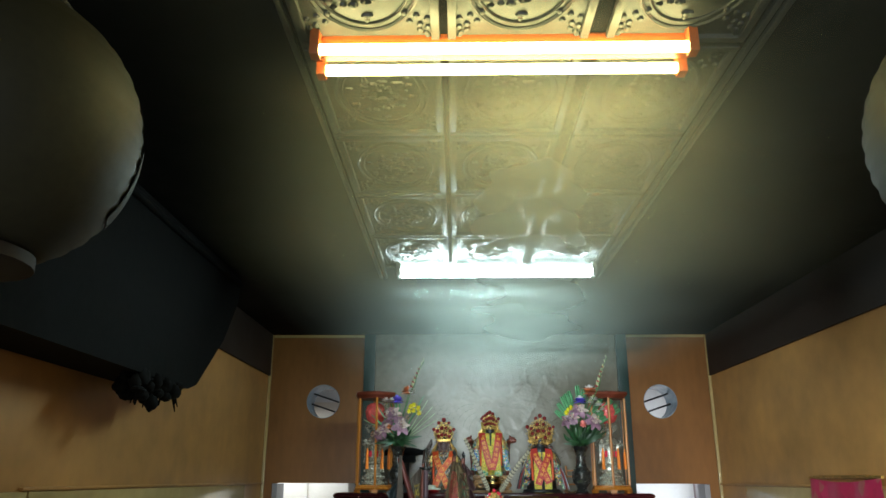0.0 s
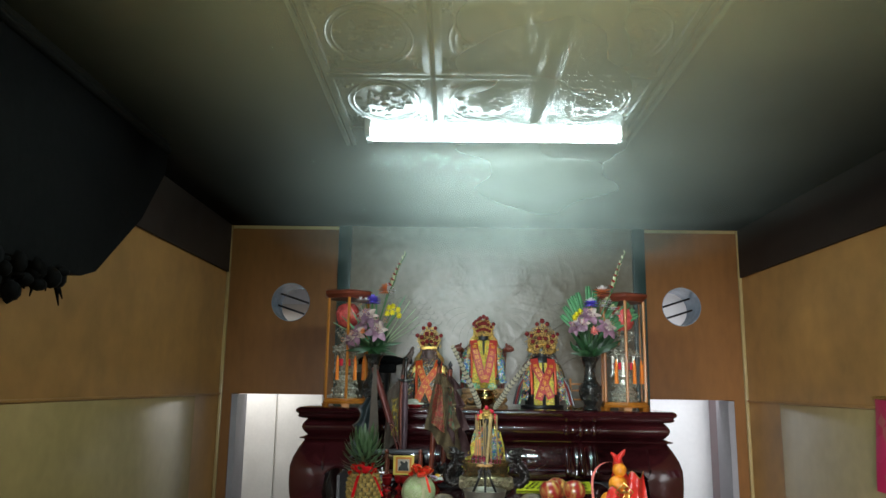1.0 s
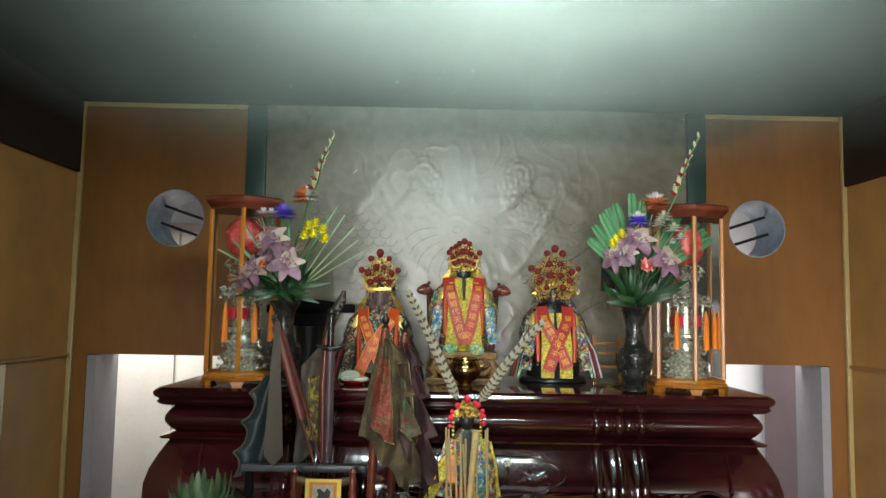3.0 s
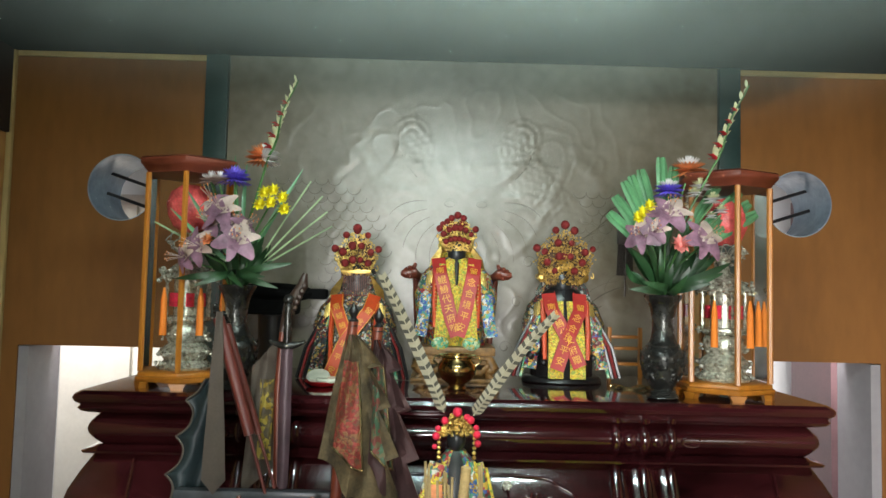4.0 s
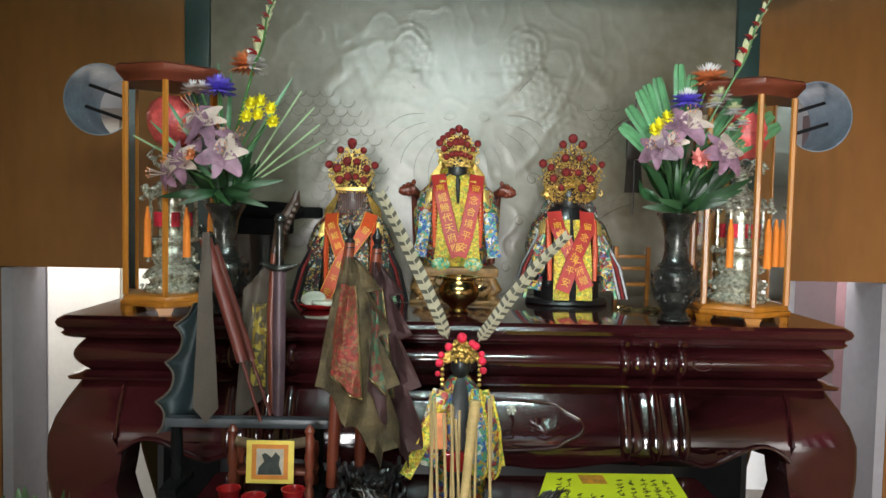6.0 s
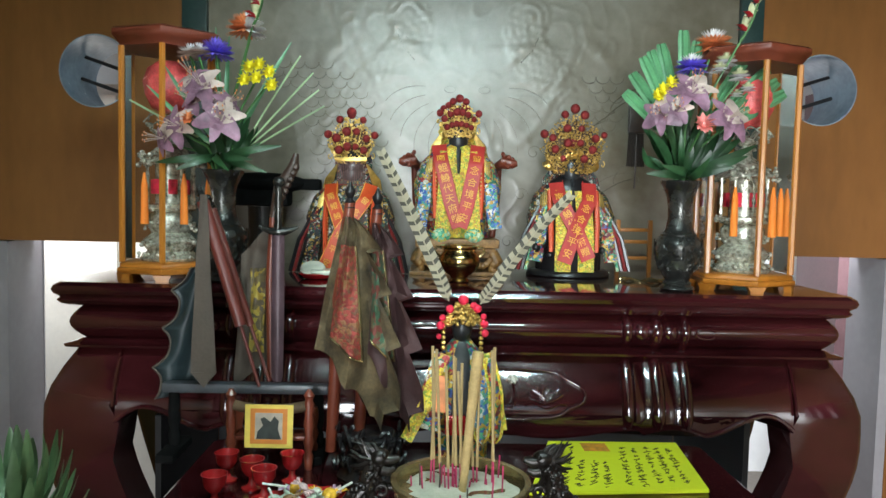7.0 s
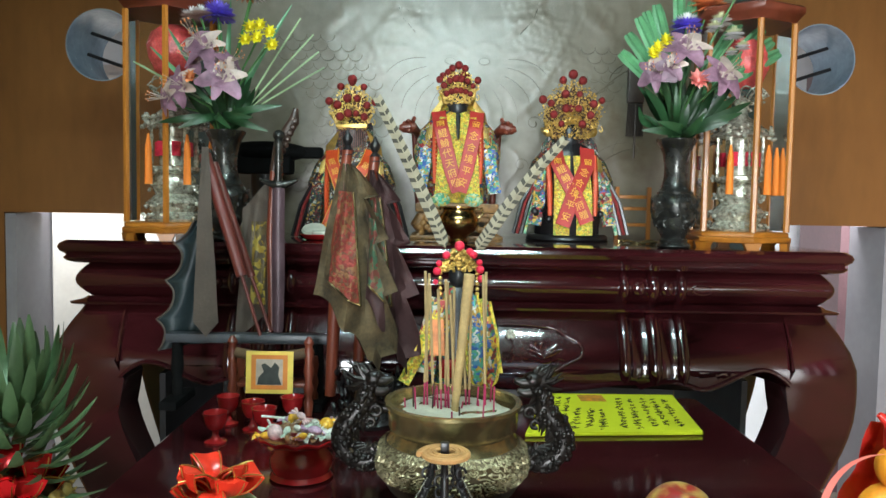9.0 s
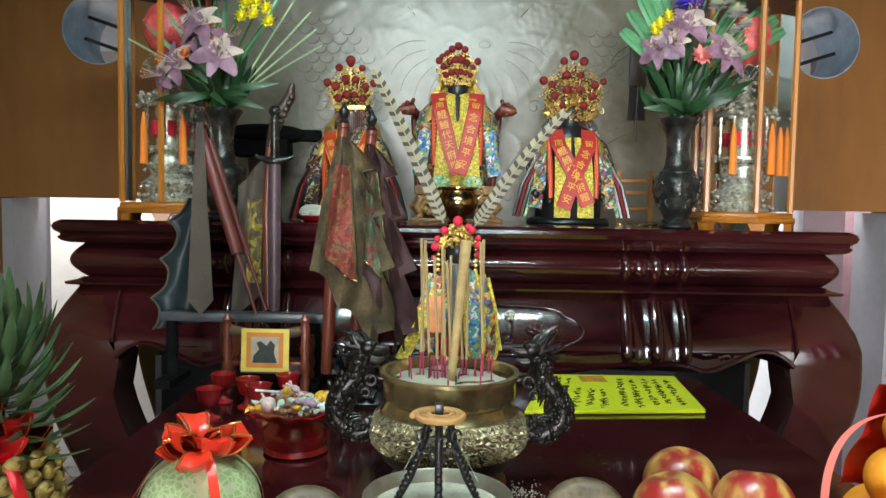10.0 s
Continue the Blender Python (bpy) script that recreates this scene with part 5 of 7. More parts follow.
# ---- weapon rack and flags before the altar ----
M_flag = mat("faded_olive_cloth", (0.09, 0.062, 0.028), 0.8, var=0.6, scale=22, fine=160, bump=0.4)
M_flagred = brocade("faded_red_embroidery", [(0.26, 0.035, 0.025), (0.17, 0.02, 0.015), (0.2, 0.09, 0.035), (0.12, 0.05, 0.025)], 130, 0.7, 0.0)
M_flaggreen = brocade("faded_green_embroidery", [(0.05, 0.11, 0.06), (0.12, 0.1, 0.05), (0.16, 0.04, 0.03), (0.05, 0.08, 0.05)], 90, 0.7, 0.0)
M_flagblue = mat("dusty_blue_satin", (0.018, 0.03, 0.034), 0.45, var=0.4, scale=10, fine=120, bump=0.4)
M_flagplum = mat("plum_cloth", (0.05, 0.02, 0.02), 0.7, var=0.4, scale=14, fine=140, bump=0.4)
M_taupe = mat("taupe_cloth", (0.075, 0.056, 0.043), 0.8, var=0.25, scale=14, fine=160, bump=0.3)
M_steel = mat("dull_scabbard", (0.085, 0.05, 0.06), 0.4, metal=0.2, var=0.3, scale=12, fine=90, bump=0.2)

rack = thing("weapon_rack", pose(0, 0, TZ), "dark wooden rack holding ceremonial weapons", "weapon rack")
for x in (-0.665, -0.335):
    bm = B()
    box(bm, x - 0.02, -0.27, 0.0, x + 0.02, -0.13, 0.02, bevel=0.004)
    part("foot", bm, M_sootblack, rack)
    bm = B()
    lathe(bm, [(0.012, 0.0205), (0.014, 0.05), (0.01, 0.06), (0.015, 0.08), (0.012, 0.145)], 12, (x, -0.2, 0))
    part("upright", bm, M_sootblack, rack)
boxpart("beam", (-0.69, -0.215, 0.1455, -0.31, -0.18, 0.168), mat("slate_beam", (0.06, 0.065, 0.075), 0.35, var=0.3, scale=8, bump=0.1), rack, bevel=0.006)

sw = thing("sword", pose(0, 0, 0), "sheathed ceremonial sword with a winged guard", "sword")
bm = B()
skin(bm, [[(-0.432 + sx * w, -0.19 + sy * 0.008, z) for sx, sy in ((-1, 0), (-0.4, -1), (0.4, -1), (1, 0), (0.4, 1), (-0.4, 1))] for z, w in ((1.07, 0.01), (1.08, 0.013), (1.2, 0.015), (1.40, 0.0145), (1.412, 0.0145))])
part("scabbard", bm, M_steel, sw)
bm = B()
tube(bm, [(-0.432 + 0.045 * t, -0.19, 1.418 + 0.012 * abs(t) ** 2) for t in np.linspace(-1, 1, 13)], [0.003 + 0.009 * (1 - abs(t)) for t in np.linspace(-1, 1, 13)], 8)
part("guard", bm, M_bronze, sw)
bm = B()
tube(bm, [(-0.432, -0.19, 1.422 + 0.01 * k) for k in range(11)], [0.009 + 0.0015 * (k % 2) for k in range(11)], 10)
part("grip", bm, M_bronze, sw)
bm = B()
ball(bm, (-0.432, -0.19, 1.532), (0.014, 0.012, 0.013), 12, 8)
part("pommel", bm, M_bronze, sw)
bl = thing("blade_weapon", pose(0, 0, 0), "dark carved club leaning behind the sword", "club")
bm = B()
tube(bm, [(-0.45, -0.168, 1.07), (-0.455, -0.165, 1.3), (-0.45, -0.16, 1.45)], [0.01, 0.011, 0.009], 8)
part("shaft", bm, M_redwood, bl)
bm = B()
tube(bm, [(-0.45, -0.16, 1.45), (-0.435, -0.155, 1.52), (-0.405, -0.15, 1.57), (-0.4, -0.15, 1.6)], [0.01, 0.016, 0.014, 0.006], 8)
for k in range(8):
    ball(bm, (-0.44 + 0.006 * k, -0.165, 1.47 + 0.014 * k), 0.008, 6, 5)
part("beast_head", bm, M_darkwood, bl)


def lance(top, low, thick, label):
    L = thing("lance", pose(0, 0, 0), label, "lance", "red lances in the rack")
    A, T = Vector(low), Vector(top)
    bm = B()
    tube(bm, [A, A.lerp(T, 0.3), A.lerp(T, 0.302), A.lerp(T, 0.92), A.lerp(T, 0.925)], [0.004, 0.004, thick, thick * 1.1, 0.006], 16)
    part("shaft", bm, mat("red_lance_lacquer", (0.12, 0.024, 0.018), 0.4, var=0.3, scale=9, bump=0.1), L)
    bm = B()
    tube(bm, [A.lerp(T, 0.925 + 0.075 * k / 8) for k in range(9)], [0.006, 0.009, 0.006, 0.01, 0.006, 0.009, 0.006, 0.007, 0.002], 8)
    part("finial", bm, M_bronze, L)


lance((-0.612, -0.2, 1.52), (-0.462, -0.24, 1.07), 0.013, "stout red lacquered lance leaning in the rack")
lance((-0.6, -0.17, 1.5), (-0.45, -0.19, 1.07), 0.009, "slim red lacquered lance leaning in the rack")
st_ = thing("cloth_streamer", pose(0, 0, 0), "taupe cloth streamer hanging to a point", "streamer")
bm = B()
drape(bm, [(-0.592, -0.225, 1.5), (-0.59, -0.236, 1.3), (-0.587, -0.24, 1.1)], 0.016, 0, 0.002, 12, -2.6, 0.002)
prism(bm, [(-0.616, 1.1), (-0.587, 1.065), (-0.558, 1.1)], lambda a, b, c_: (a, c_, b), -0.24, -0.2375)
part("cloth", bm, M_taupe, st_)


def flag(top, hang, width, length, cloth, inner, label, seed, lean=0.0):
    """A pointed pennant that hangs in folds, scalloped along its free edge."""
    F = thing("pennant", pose(0, 0, 0), label, "pennant", "old triangular pennants")
    rng = random.Random(seed)
    T = Vector(top)
    n, m = 14, 48

    def fn(u, v):
        w = width * (0.18 + 1.0 * v ** 0.8) * (1 - max(0, v - 0.82) * 1.6 * u)
        tooth = (v * 4.4) % 1.0
        scal = (0.032 * tooth - 0.006) * max(0.0, (u - 0.7) / 0.3)
        x = T.x - 0.01 - 0.14 * w + (w + scal) * u + lean * v
        y = T.y + 0.02 * math.sin(u * 9 + seed) * (0.3 + v) + 0.008 * math.sin(u * 21 + v * 9) + hang * v
        z = T.z - 0.03 - length * 0.82 * v - 0.18 * u * v * v + 0.022 * abs(math.sin(u * 8)) * max(0, v - 0.9) * 10
        return (x, y, z)

    bm = B()
    sheet(bm, fn, n, m, 0, 0.003)
    part("cloth", bm, cloth, F)
    if inner:
        bm = B()
        sheet(bm, lambda u, v: tuple(Vector(fn(0.16 + 0.42 * u, 0.2 + 0.62 * v)) + Vector((0, -0.006, 0))), 8, 20, 0)
        part("embroidery", bm, inner, F)
        bm = B()
        tube(bm, [tuple(Vector(fn(0.16 + 0.42, 0.2 + 0.62 * k / 30)) + Vector((0, -0.008, 0))) for k in range(31)], 0.0025, 5)
        tube(bm, [tuple(Vector(fn(0.16 + 0.42 * k / 14, 0.82)) + Vector((0, -0.008, 0))) for k in range(15)], 0.0025, 5)
        part("braid", bm, M_brass, F)
    bm = B()
    tube(bm, [T + Vector((0, 0.01, 0)), T + Vector((-0.02, 0.02, -0.2)), Vector((T.x - 0.035, T.y + 0.03, TZ + 0.06))], [0.011, 0.015, 0.012], 14)
    part("pole", bm, M_redwood, F)
    bm = B()
    lathe(bm, [(0.012, -0.03), (0.008, -0.024), (0.012, -0.018), (0.006, -0.01), (0.011, 0.0), (0.012, 0.006), (0.006, 0.014), (0.002, 0.024)], 12, tuple(T + Vector((0, 0.01, 0.018))))
    part("finial", bm, M_black, F)
    return F


flag((-0.252, -0.37, 1.49), -0.01, 0.155, 0.34, M_flag, M_flagred, "faded olive pennant with red embroidery and scalloped edge", 1, -0.035)
flag((-0.196, -0.35, 1.478), -0.01, 0.11, 0.33, M_flagplum, M_flaggreen, "faded plum pennant with green embroidery on a red pole", 2, 0.0)
bf = thing("pennant", pose(0, 0, 0), "dusty blue satin pennant with a jagged edge", "pennant", "old triangular pennants")
bm = B()


def blue_fn(u, v):
    jag = 0.03 * abs(2 * ((v * 3.4 + 0.4) % 1.0) - 1) ** 2.5 * max(0.0, 1 - 2.2 * u)
    w = 0.035 + 0.075 * v ** 0.7
    return (-0.6 - w * (1 - u) - jag, -0.165 + 0.012 * math.sin(u * 8 + v * 4), 1.33 - 0.29 * v - 0.02 * (1 - u) * v)


sheet(bm, blue_fn, 14, 78, 0, 0.003)
part("cloth", bm, M_flagblue, bf)
bm = B()
tube(bm, [tuple(Vector(blue_fn(0.0, k / 77)) + Vector((0, -0.003, 0))) for k in range(78)], 0.0028, 5)
part("hem", bm, M_taupe, bf)
yb = thing("pennant", pose(0, 0, 0), "grey-brown pennant with yellow brocade lining", "pennant", "old triangular pennants")
bm = B()
sheet(bm, lambda u, v: (-0.53 + 0.065 * u - 0.015 * v * (1 - u), -0.135 + 0.01 * math.sin(u * 7 + v * 5), 1.43 - 0.07 * (1 - u) - 0.32 * v), 8, 18, 0, 0.003)
part("cloth", bm, M_taupe, yb)
bm = B()
sheet(bm, lambda u, v: (-0.505 + 0.035 * u, -0.15 + 0.008 * math.sin(u * 7 + v * 5), 1.33 - 0.2 * v), 6, 14)
part("lining", bm, brocade("dull_yellow_lining", [(0.3, 0.2, 0.03), (0.12, 0.09, 0.04), (0.36, 0.27, 0.05), (0.08, 0.06, 0.04)], 80, 0.6, 0.1), yb)

# flag holder and the small chair that carries the picture
ho = thing("pennant_holder", pose(-0.2, -0.33, TZ), "black carved holder for the pennants", "holder")
bm = B()
lathe(bm, [(0.07, 0.0), (0.075, 0.01), (0.06, 0.03), (0.05, 0.06), (0.06, 0.09), (0.05, 0.1), (0.0, 0.1)], 20, wob=0.03)
part("pot", bm, M_black, ho)
bm = B()
rng = random.Random(8)
for k in range(70):
    a, z = rng.uniform(3.1, 6.4), rng.uniform(0.015, 0.12)
    r = 0.062 + rng.uniform(-0.006, 0.02)
    t0 = rng.uniform(0, 6)
    tube(bm, [(r * math.cos(a + 0.25 * t), r * math.sin(a + 0.25 * t), z + 0.016 * t * math.sin(5 * t + t0)) for t in np.linspace(0, 1, 6)], [0.004, 0.006, 0.005, 0.005, 0.003, 0.002], 5)
part("carving", bm, M_black, ho, kind="stuff")

ch = thing("miniature_chair", pose(-0.427, -0.27, TZ), "small turned wooden chair with a picture hung on its back", "chair")
for x in (-0.085, 0.085):
    for y in (-0.02, 0.05):
        bm = B()
        lathe(bm, [(0.008, 0.0), (0.011, 0.03), (0.007, 0.04), (0.012, 0.06), (0.008, 0.075), (0.012, 0.1), (0.009, 0.12)] + ([(0.012, 0.145), (0.008, 0.155), (0.012, 0.165), (0.004, 0.178)] if y < 0 else []), 12, (x, y, 0))
        part("leg", bm, M_redwood, ch)
boxpart("seat", (-0.08, -0.012, 0.06, 0.08, 0.045, 0.07), M_redwood, ch, bevel=0.003)
bm = B()
tube(bm, [(0.078 * t, -0.022, 0.142 - 0.01 * (1 - t * t)) for t in np.linspace(-1, 1, 11)], 0.012, 8)
part("back_rail", bm, mat("fur_brown", (0.1, 0.06, 0.03), 0.8, var=0.4, scale=20, fine=150, bump=0.5), ch)
pc = thing("picture_card", pose(-0.425, -0.308, 1.0), "yellow card with an orange border and a dark figureless print", "picture")
pc.matrix_world = pose(-0.425, -0.312, 1.0, -4, 0, -1)
bm = B()
box(bm, -0.052, 0, -0.045, 0.052, 0.003, 0.048)
part("card", bm, mat("yellow_card", (0.75, 0.55, 0.1), 0.6, var=0.15, scale=20, bump=0.1), pc)
bm = B()
for q in ((-0.04, -0.036, 0.04, -0.027), (-0.04, 0.031, 0.04, 0.04), (-0.04, -0.027, -0.03, 0.031), (0.03, -0.027, 0.04, 0.031)):
    box(bm, q[0], -0.0012, q[1], q[2], -0.0002, q[3])
part("border", bm, mat("orange_border", (0.62, 0.2, 0.03), 0.6, var=0.15, scale=20, bump=0), pc)
boxpart("print_ground", (-0.0295, -0.0012, -0.0265, 0.0295, -0.0002, 0.0305), mat("print_ground", (0.45, 0.37, 0.3), 0.6, var=0.25, scale=40, bump=0), pc)
bm = B()
prism(bm, [(-0.026, -0.025), (0.027, -0.025), (0.02, -0.004), (0.022, 0.014), (0.012, 0.024), (0.004, 0.012), (-0.01, 0.022), (-0.018, 0.018), (-0.012, 0.004), (-0.024, -0.01)], lambda a, b, c_: (a, c_, b), -0.0024, -0.0014)
part("dark_shape", bm, mat("print_black", (0.03, 0.035, 0.03), 0.6, var=0.4, scale=50, bump=0), pc, smooth=0)

# ---- the small opera figure with pheasant feathers ----
M_featherw = mat("feather_cream", (0.32, 0.28, 0.19), 0.6, var=0.2, scale=30, fine=200, bump=0.2)
M_featherb = mat("feather_dark", (0.05, 0.045, 0.03), 0.6, var=0.3, scale=30, fine=200, bump=0.2)
bm = B()
robe(bm, [(0.0, 0.06, 0.05, 0), (0.1, 0.06, 0.055, 0), (0.2, 0.05, 0.045, 0), (0.27, 0.045, 0.035, 0), (0.3, 0.02, 0.02, 0)], 0.05, lambda u, v: 0 if u < 0.06 or u > 0.92 else 2)
for s in (-1, 1):
    drape(bm, [(s * 0.04, -0.04, 0.275), (s * 0.062, -0.06, 0.2), (s * 0.072, -0.066, 0.12)], 0.04, 2 if s < 0 else 1, 0.005, tip=-0.2)
for cx, wid, z1, z0, yy, mi in ((0.036, 0.02, 0.29, 0.098, -0.082, 3), (0.063, 0.02, 0.275, 0.095, -0.07, 2)):
    def leafy(u, v, cx=cx, wid=wid, z1=z1, z0=z0, yy=yy):
        w = wid * min(1.0, 0.35 + 1.6 * v) * math.sqrt(max(0.02, 1 - max(0.0, v - 0.75) ** 2 / 0.064))
        return (cx + 0.012 * (v - 0.5) + w * (2 * u - 1), yy - 0.012 * math.sin(math.pi * u) - 0.006 * math.sin(v * 6), z1 + (z0 - z1) * v)
    sheet(bm, leafy, 8, 24, mi, 0.003)
    for u in (0.0, 1.0):
        tube(bm, [Vector(leafy(u, v)) + Vector((0, -0.002, 0)) for v in np.linspace(0, 1, 25)], 0.0034, 6, 1)
drape(bm, [(-0.05, -0.05, 0.25), (-0.075, -0.07, 0.175), (-0.115, -0.075, 0.1)], 0.026, 1, 0.004)
for k in range(8):
    tube(bm, [(-0.055 + 0.003 * k, -0.07, 0.235), (-0.058 + 0.004 * k, -0.076, 0.16)], 0.003, 5, 4)
box(bm, -0.035, -0.075, 0.11, 0.01, -0.05, 0.15, 5, 0.004)
ball(bm, (0, -0.01, 0.325), (0.022, 0.024, 0.03), 12, 9, 0)
rng = random.Random(21)
for k in range(260):
    a = rng.uniform(-1, 1)
    q = rng.uniform(0, 1)
    r = rng.uniform(0.002, 0.0055)
    ball(bm, (a * 0.045 * (1.1 - 0.5 * q), -0.03 + rng.uniform(-0.008, 0.01), 0.335 + q * 0.05 * (1 - 0.5 * a * a)), r, 6, 4, 6)
for x, z, r in ((0, 0.39, 0.011), (-0.028, 0.37, 0.009), (0.03, 0.372, 0.009), (0.022, 0.378, 0.008), (-0.047, 0.335, 0.009), (0.045, 0.34, 0.009), (-0.043, 0.352, 0.007), (0.043, 0.355, 0.007), (0.047, 0.32, 0.008), (-0.05, 0.312, 0.006)):
    ball(bm, (x, -0.04, z), r, 9, 7, 7)
for s in (-1, 1):
    for k in range(5):
        ball(bm, (s * 0.04, -0.03, 0.33 - 0.011 * k), 0.005, 6, 5, 6)
    ends = [(-0.03, -0.02, 0.385), (-0.055, -0.03, 0.446), (-0.097, -0.04, 0.535), (-0.138, -0.06, 0.62), (-0.176, -0.08, 0.694)] if s < 0 else [(0.037, -0.02, 0.38), (0.062, -0.03, 0.417), (0.1, -0.04, 0.475), (0.155, -0.06, 0.55), (0.212, -0.08, 0.615)]
    P = [Vector(p) for p in ends]
    seg = 85
    pts = []
    for j in range(seg + 1):
        k = j / seg * 4
        i = min(int(k), 3)
        pts.append(P[i].lerp(P[i + 1], k - i))
    for j in range(seg):
        a, b = pts[j], pts[j + 1]
        d = (b - a).normalized()
        sd = d.cross(Vector((0, -1, 0))).normalized()
        w0, w1 = (0.0135 * (1 - 0.55 * max(0, t / seg - 0.45)) * min(1, 0.55 + t / 10) for t in (j, j + 1))
        mi = 9 if j % 5 < 2 else 8
        vee = d * 0.006
        q = [a - sd * w0 + vee, a - Vector((0, 0.003, 0)), a + sd * w0 + vee, b + sd * w1 + vee, b - Vector((0, 0.003, 0)), b - sd * w1 + vee]
        vs = [bm.verts.new(p) for p in q]
        for f in ((0, 1, 4, 5), (1, 2, 3, 4)):
            bm.faces.new([vs[i] for i in f]).material_index = mi
    tube(bm, [p - Vector((0, 0.004, 0)) for p in pts], 0.0018, 4, 8)
opera = part("figurine", bm, [M_face, B_yellow, B_multi, B_blue, M_orange, M_red, M_gold, M_pomb, M_featherw, M_featherb], None, "small costumed figurine with two long banded pheasant feathers", category="figurine", smooth=50)
opera.matrix_world = pose(-0.012, -0.31, TZ)

# ---- the large censer ----
CXc, CYc = -0.034, -0.79
ce = thing("incense_censer", pose(CXc, CYc, TZ), "large aged brass censer filled with pale ash and incense", "censer")
bm = B()
lathe(bm, [(0.06, 0.012), (0.075, 0.02), (0.1, 0.04), (0.1115, 0.0585)], 48)
# below the belly the bowl takes a darker bronze
part("lower_bowl", bm, mat("deep_bronze", (0.07, 0.055, 0.04), 0.4, metal=0.7, var=0.5, scale=20, fine=120, bump=0.2), ce)
bm = B()
lathe(bm, [(0.1115, 0.0588), (0.116, 0.068), (0.119, 0.085), (0.113, 0.104), (0.1, 0.116), (0.097, 0.122), (0.094, 0.128), (0.1, 0.134), (0.102, 0.166), (0.107, 0.168), (0.107, 0.173), (0.098, 0.173), (0.096, 0.158), (0.0, 0.157)], 48)
part("bowl", bm, M_brass, ce)
bm = B()
lathe(bm, [(0.085, 0.0), (0.09, 0.004), (0.086, 0.012), (0.07, 0.0118)], 40)
part("foot_ring", bm, M_redwood, ce)
bm = B()
belly = [(0.046, 0.1045), (0.068, 0.1165), (0.085, 0.1195), (0.104, 0.1135), (0.114, 0.1025)]


def scroll(a, z):
    """Meandering ridges of a cast scroll pattern, fading out at the band's edges."""
    p = Vector((a * 6.0, z * 85.0, 3.0))
    n1 = noise.noise(p + Vector((0, 0, 2)) * noise.noise(p * 0.5)) * 2.2
    n2 = noise.noise(p * 1.9 + Vector((9, 4, 1)))
    ridge = max(0.0, 1 - abs(math.sin(n1 * 5.5 + n2 * 1.6)) * 1.9)
    return 0.0038 * ridge ** 0.7 * min(1, (z - 0.058) / 0.006, (0.114 - z) / 0.005)


rows = []
for j in range(64):
    z = 0.0585 + 0.055 * j / 63
    r = float(np.interp(z, [q[0] for q in belly], [q[1] for q in belly]))
    row = []
    for i in range(560):
        a = 2 * math.pi * i / 560
        q = r + 0.0004 + scroll(a if i < 280 else 2 * math.pi - a, z)
        row.append((q * math.cos(a + 1.5708), q * math.sin(a + 1.5708), z))
    rows.append(row)
skin(bm, rows, caps=False)
# faces low in the relief are coloured darker so that the scrolls read
for f in bm.faces:
    c_ = f.calc_center_median()
    if math.hypot(c_.x, c_.y) - float(np.interp(c_.z, [q[0] for q in belly], [q[1] for q in belly])) < 0.0009:
        f.material_index = 1
part("relief_band", bm, [mat("pale_brass_relief", (0.4, 0.35, 0.21), 0.38, metal=0.65, var=0.4, scale=24, fine=120, bump=0.15), mat("groove_brown", (0.13, 0.1, 0.055), 0.5, metal=0.5, var=0.4, scale=30, fine=120, bump=0.15)], ce, "pale brass band of cast scrollwork", smooth=50)
M_ash = mat("incense_ash", (0.4, 0.38, 0.3), 0.95, var=0.2, scale=40, fine=220, bump=0.9)
bm = B()
rows = []
for j in range(9):
    r = 0.096 * j / 8
    rows.append([(r * math.cos(2 * math.pi * i / 36), r * math.sin(2 * math.pi * i / 36), 0.159 + 0.006 * noise.noise((r * 40 * math.cos(i * 0.1745), r * 40 * math.sin(i * 0.1745), 2.0)) - (0.004 if j == 8 else 0)) for i in range(36)])
skin(bm, rows[1:], caps=True)
part("ash", bm, M_ash, ce)


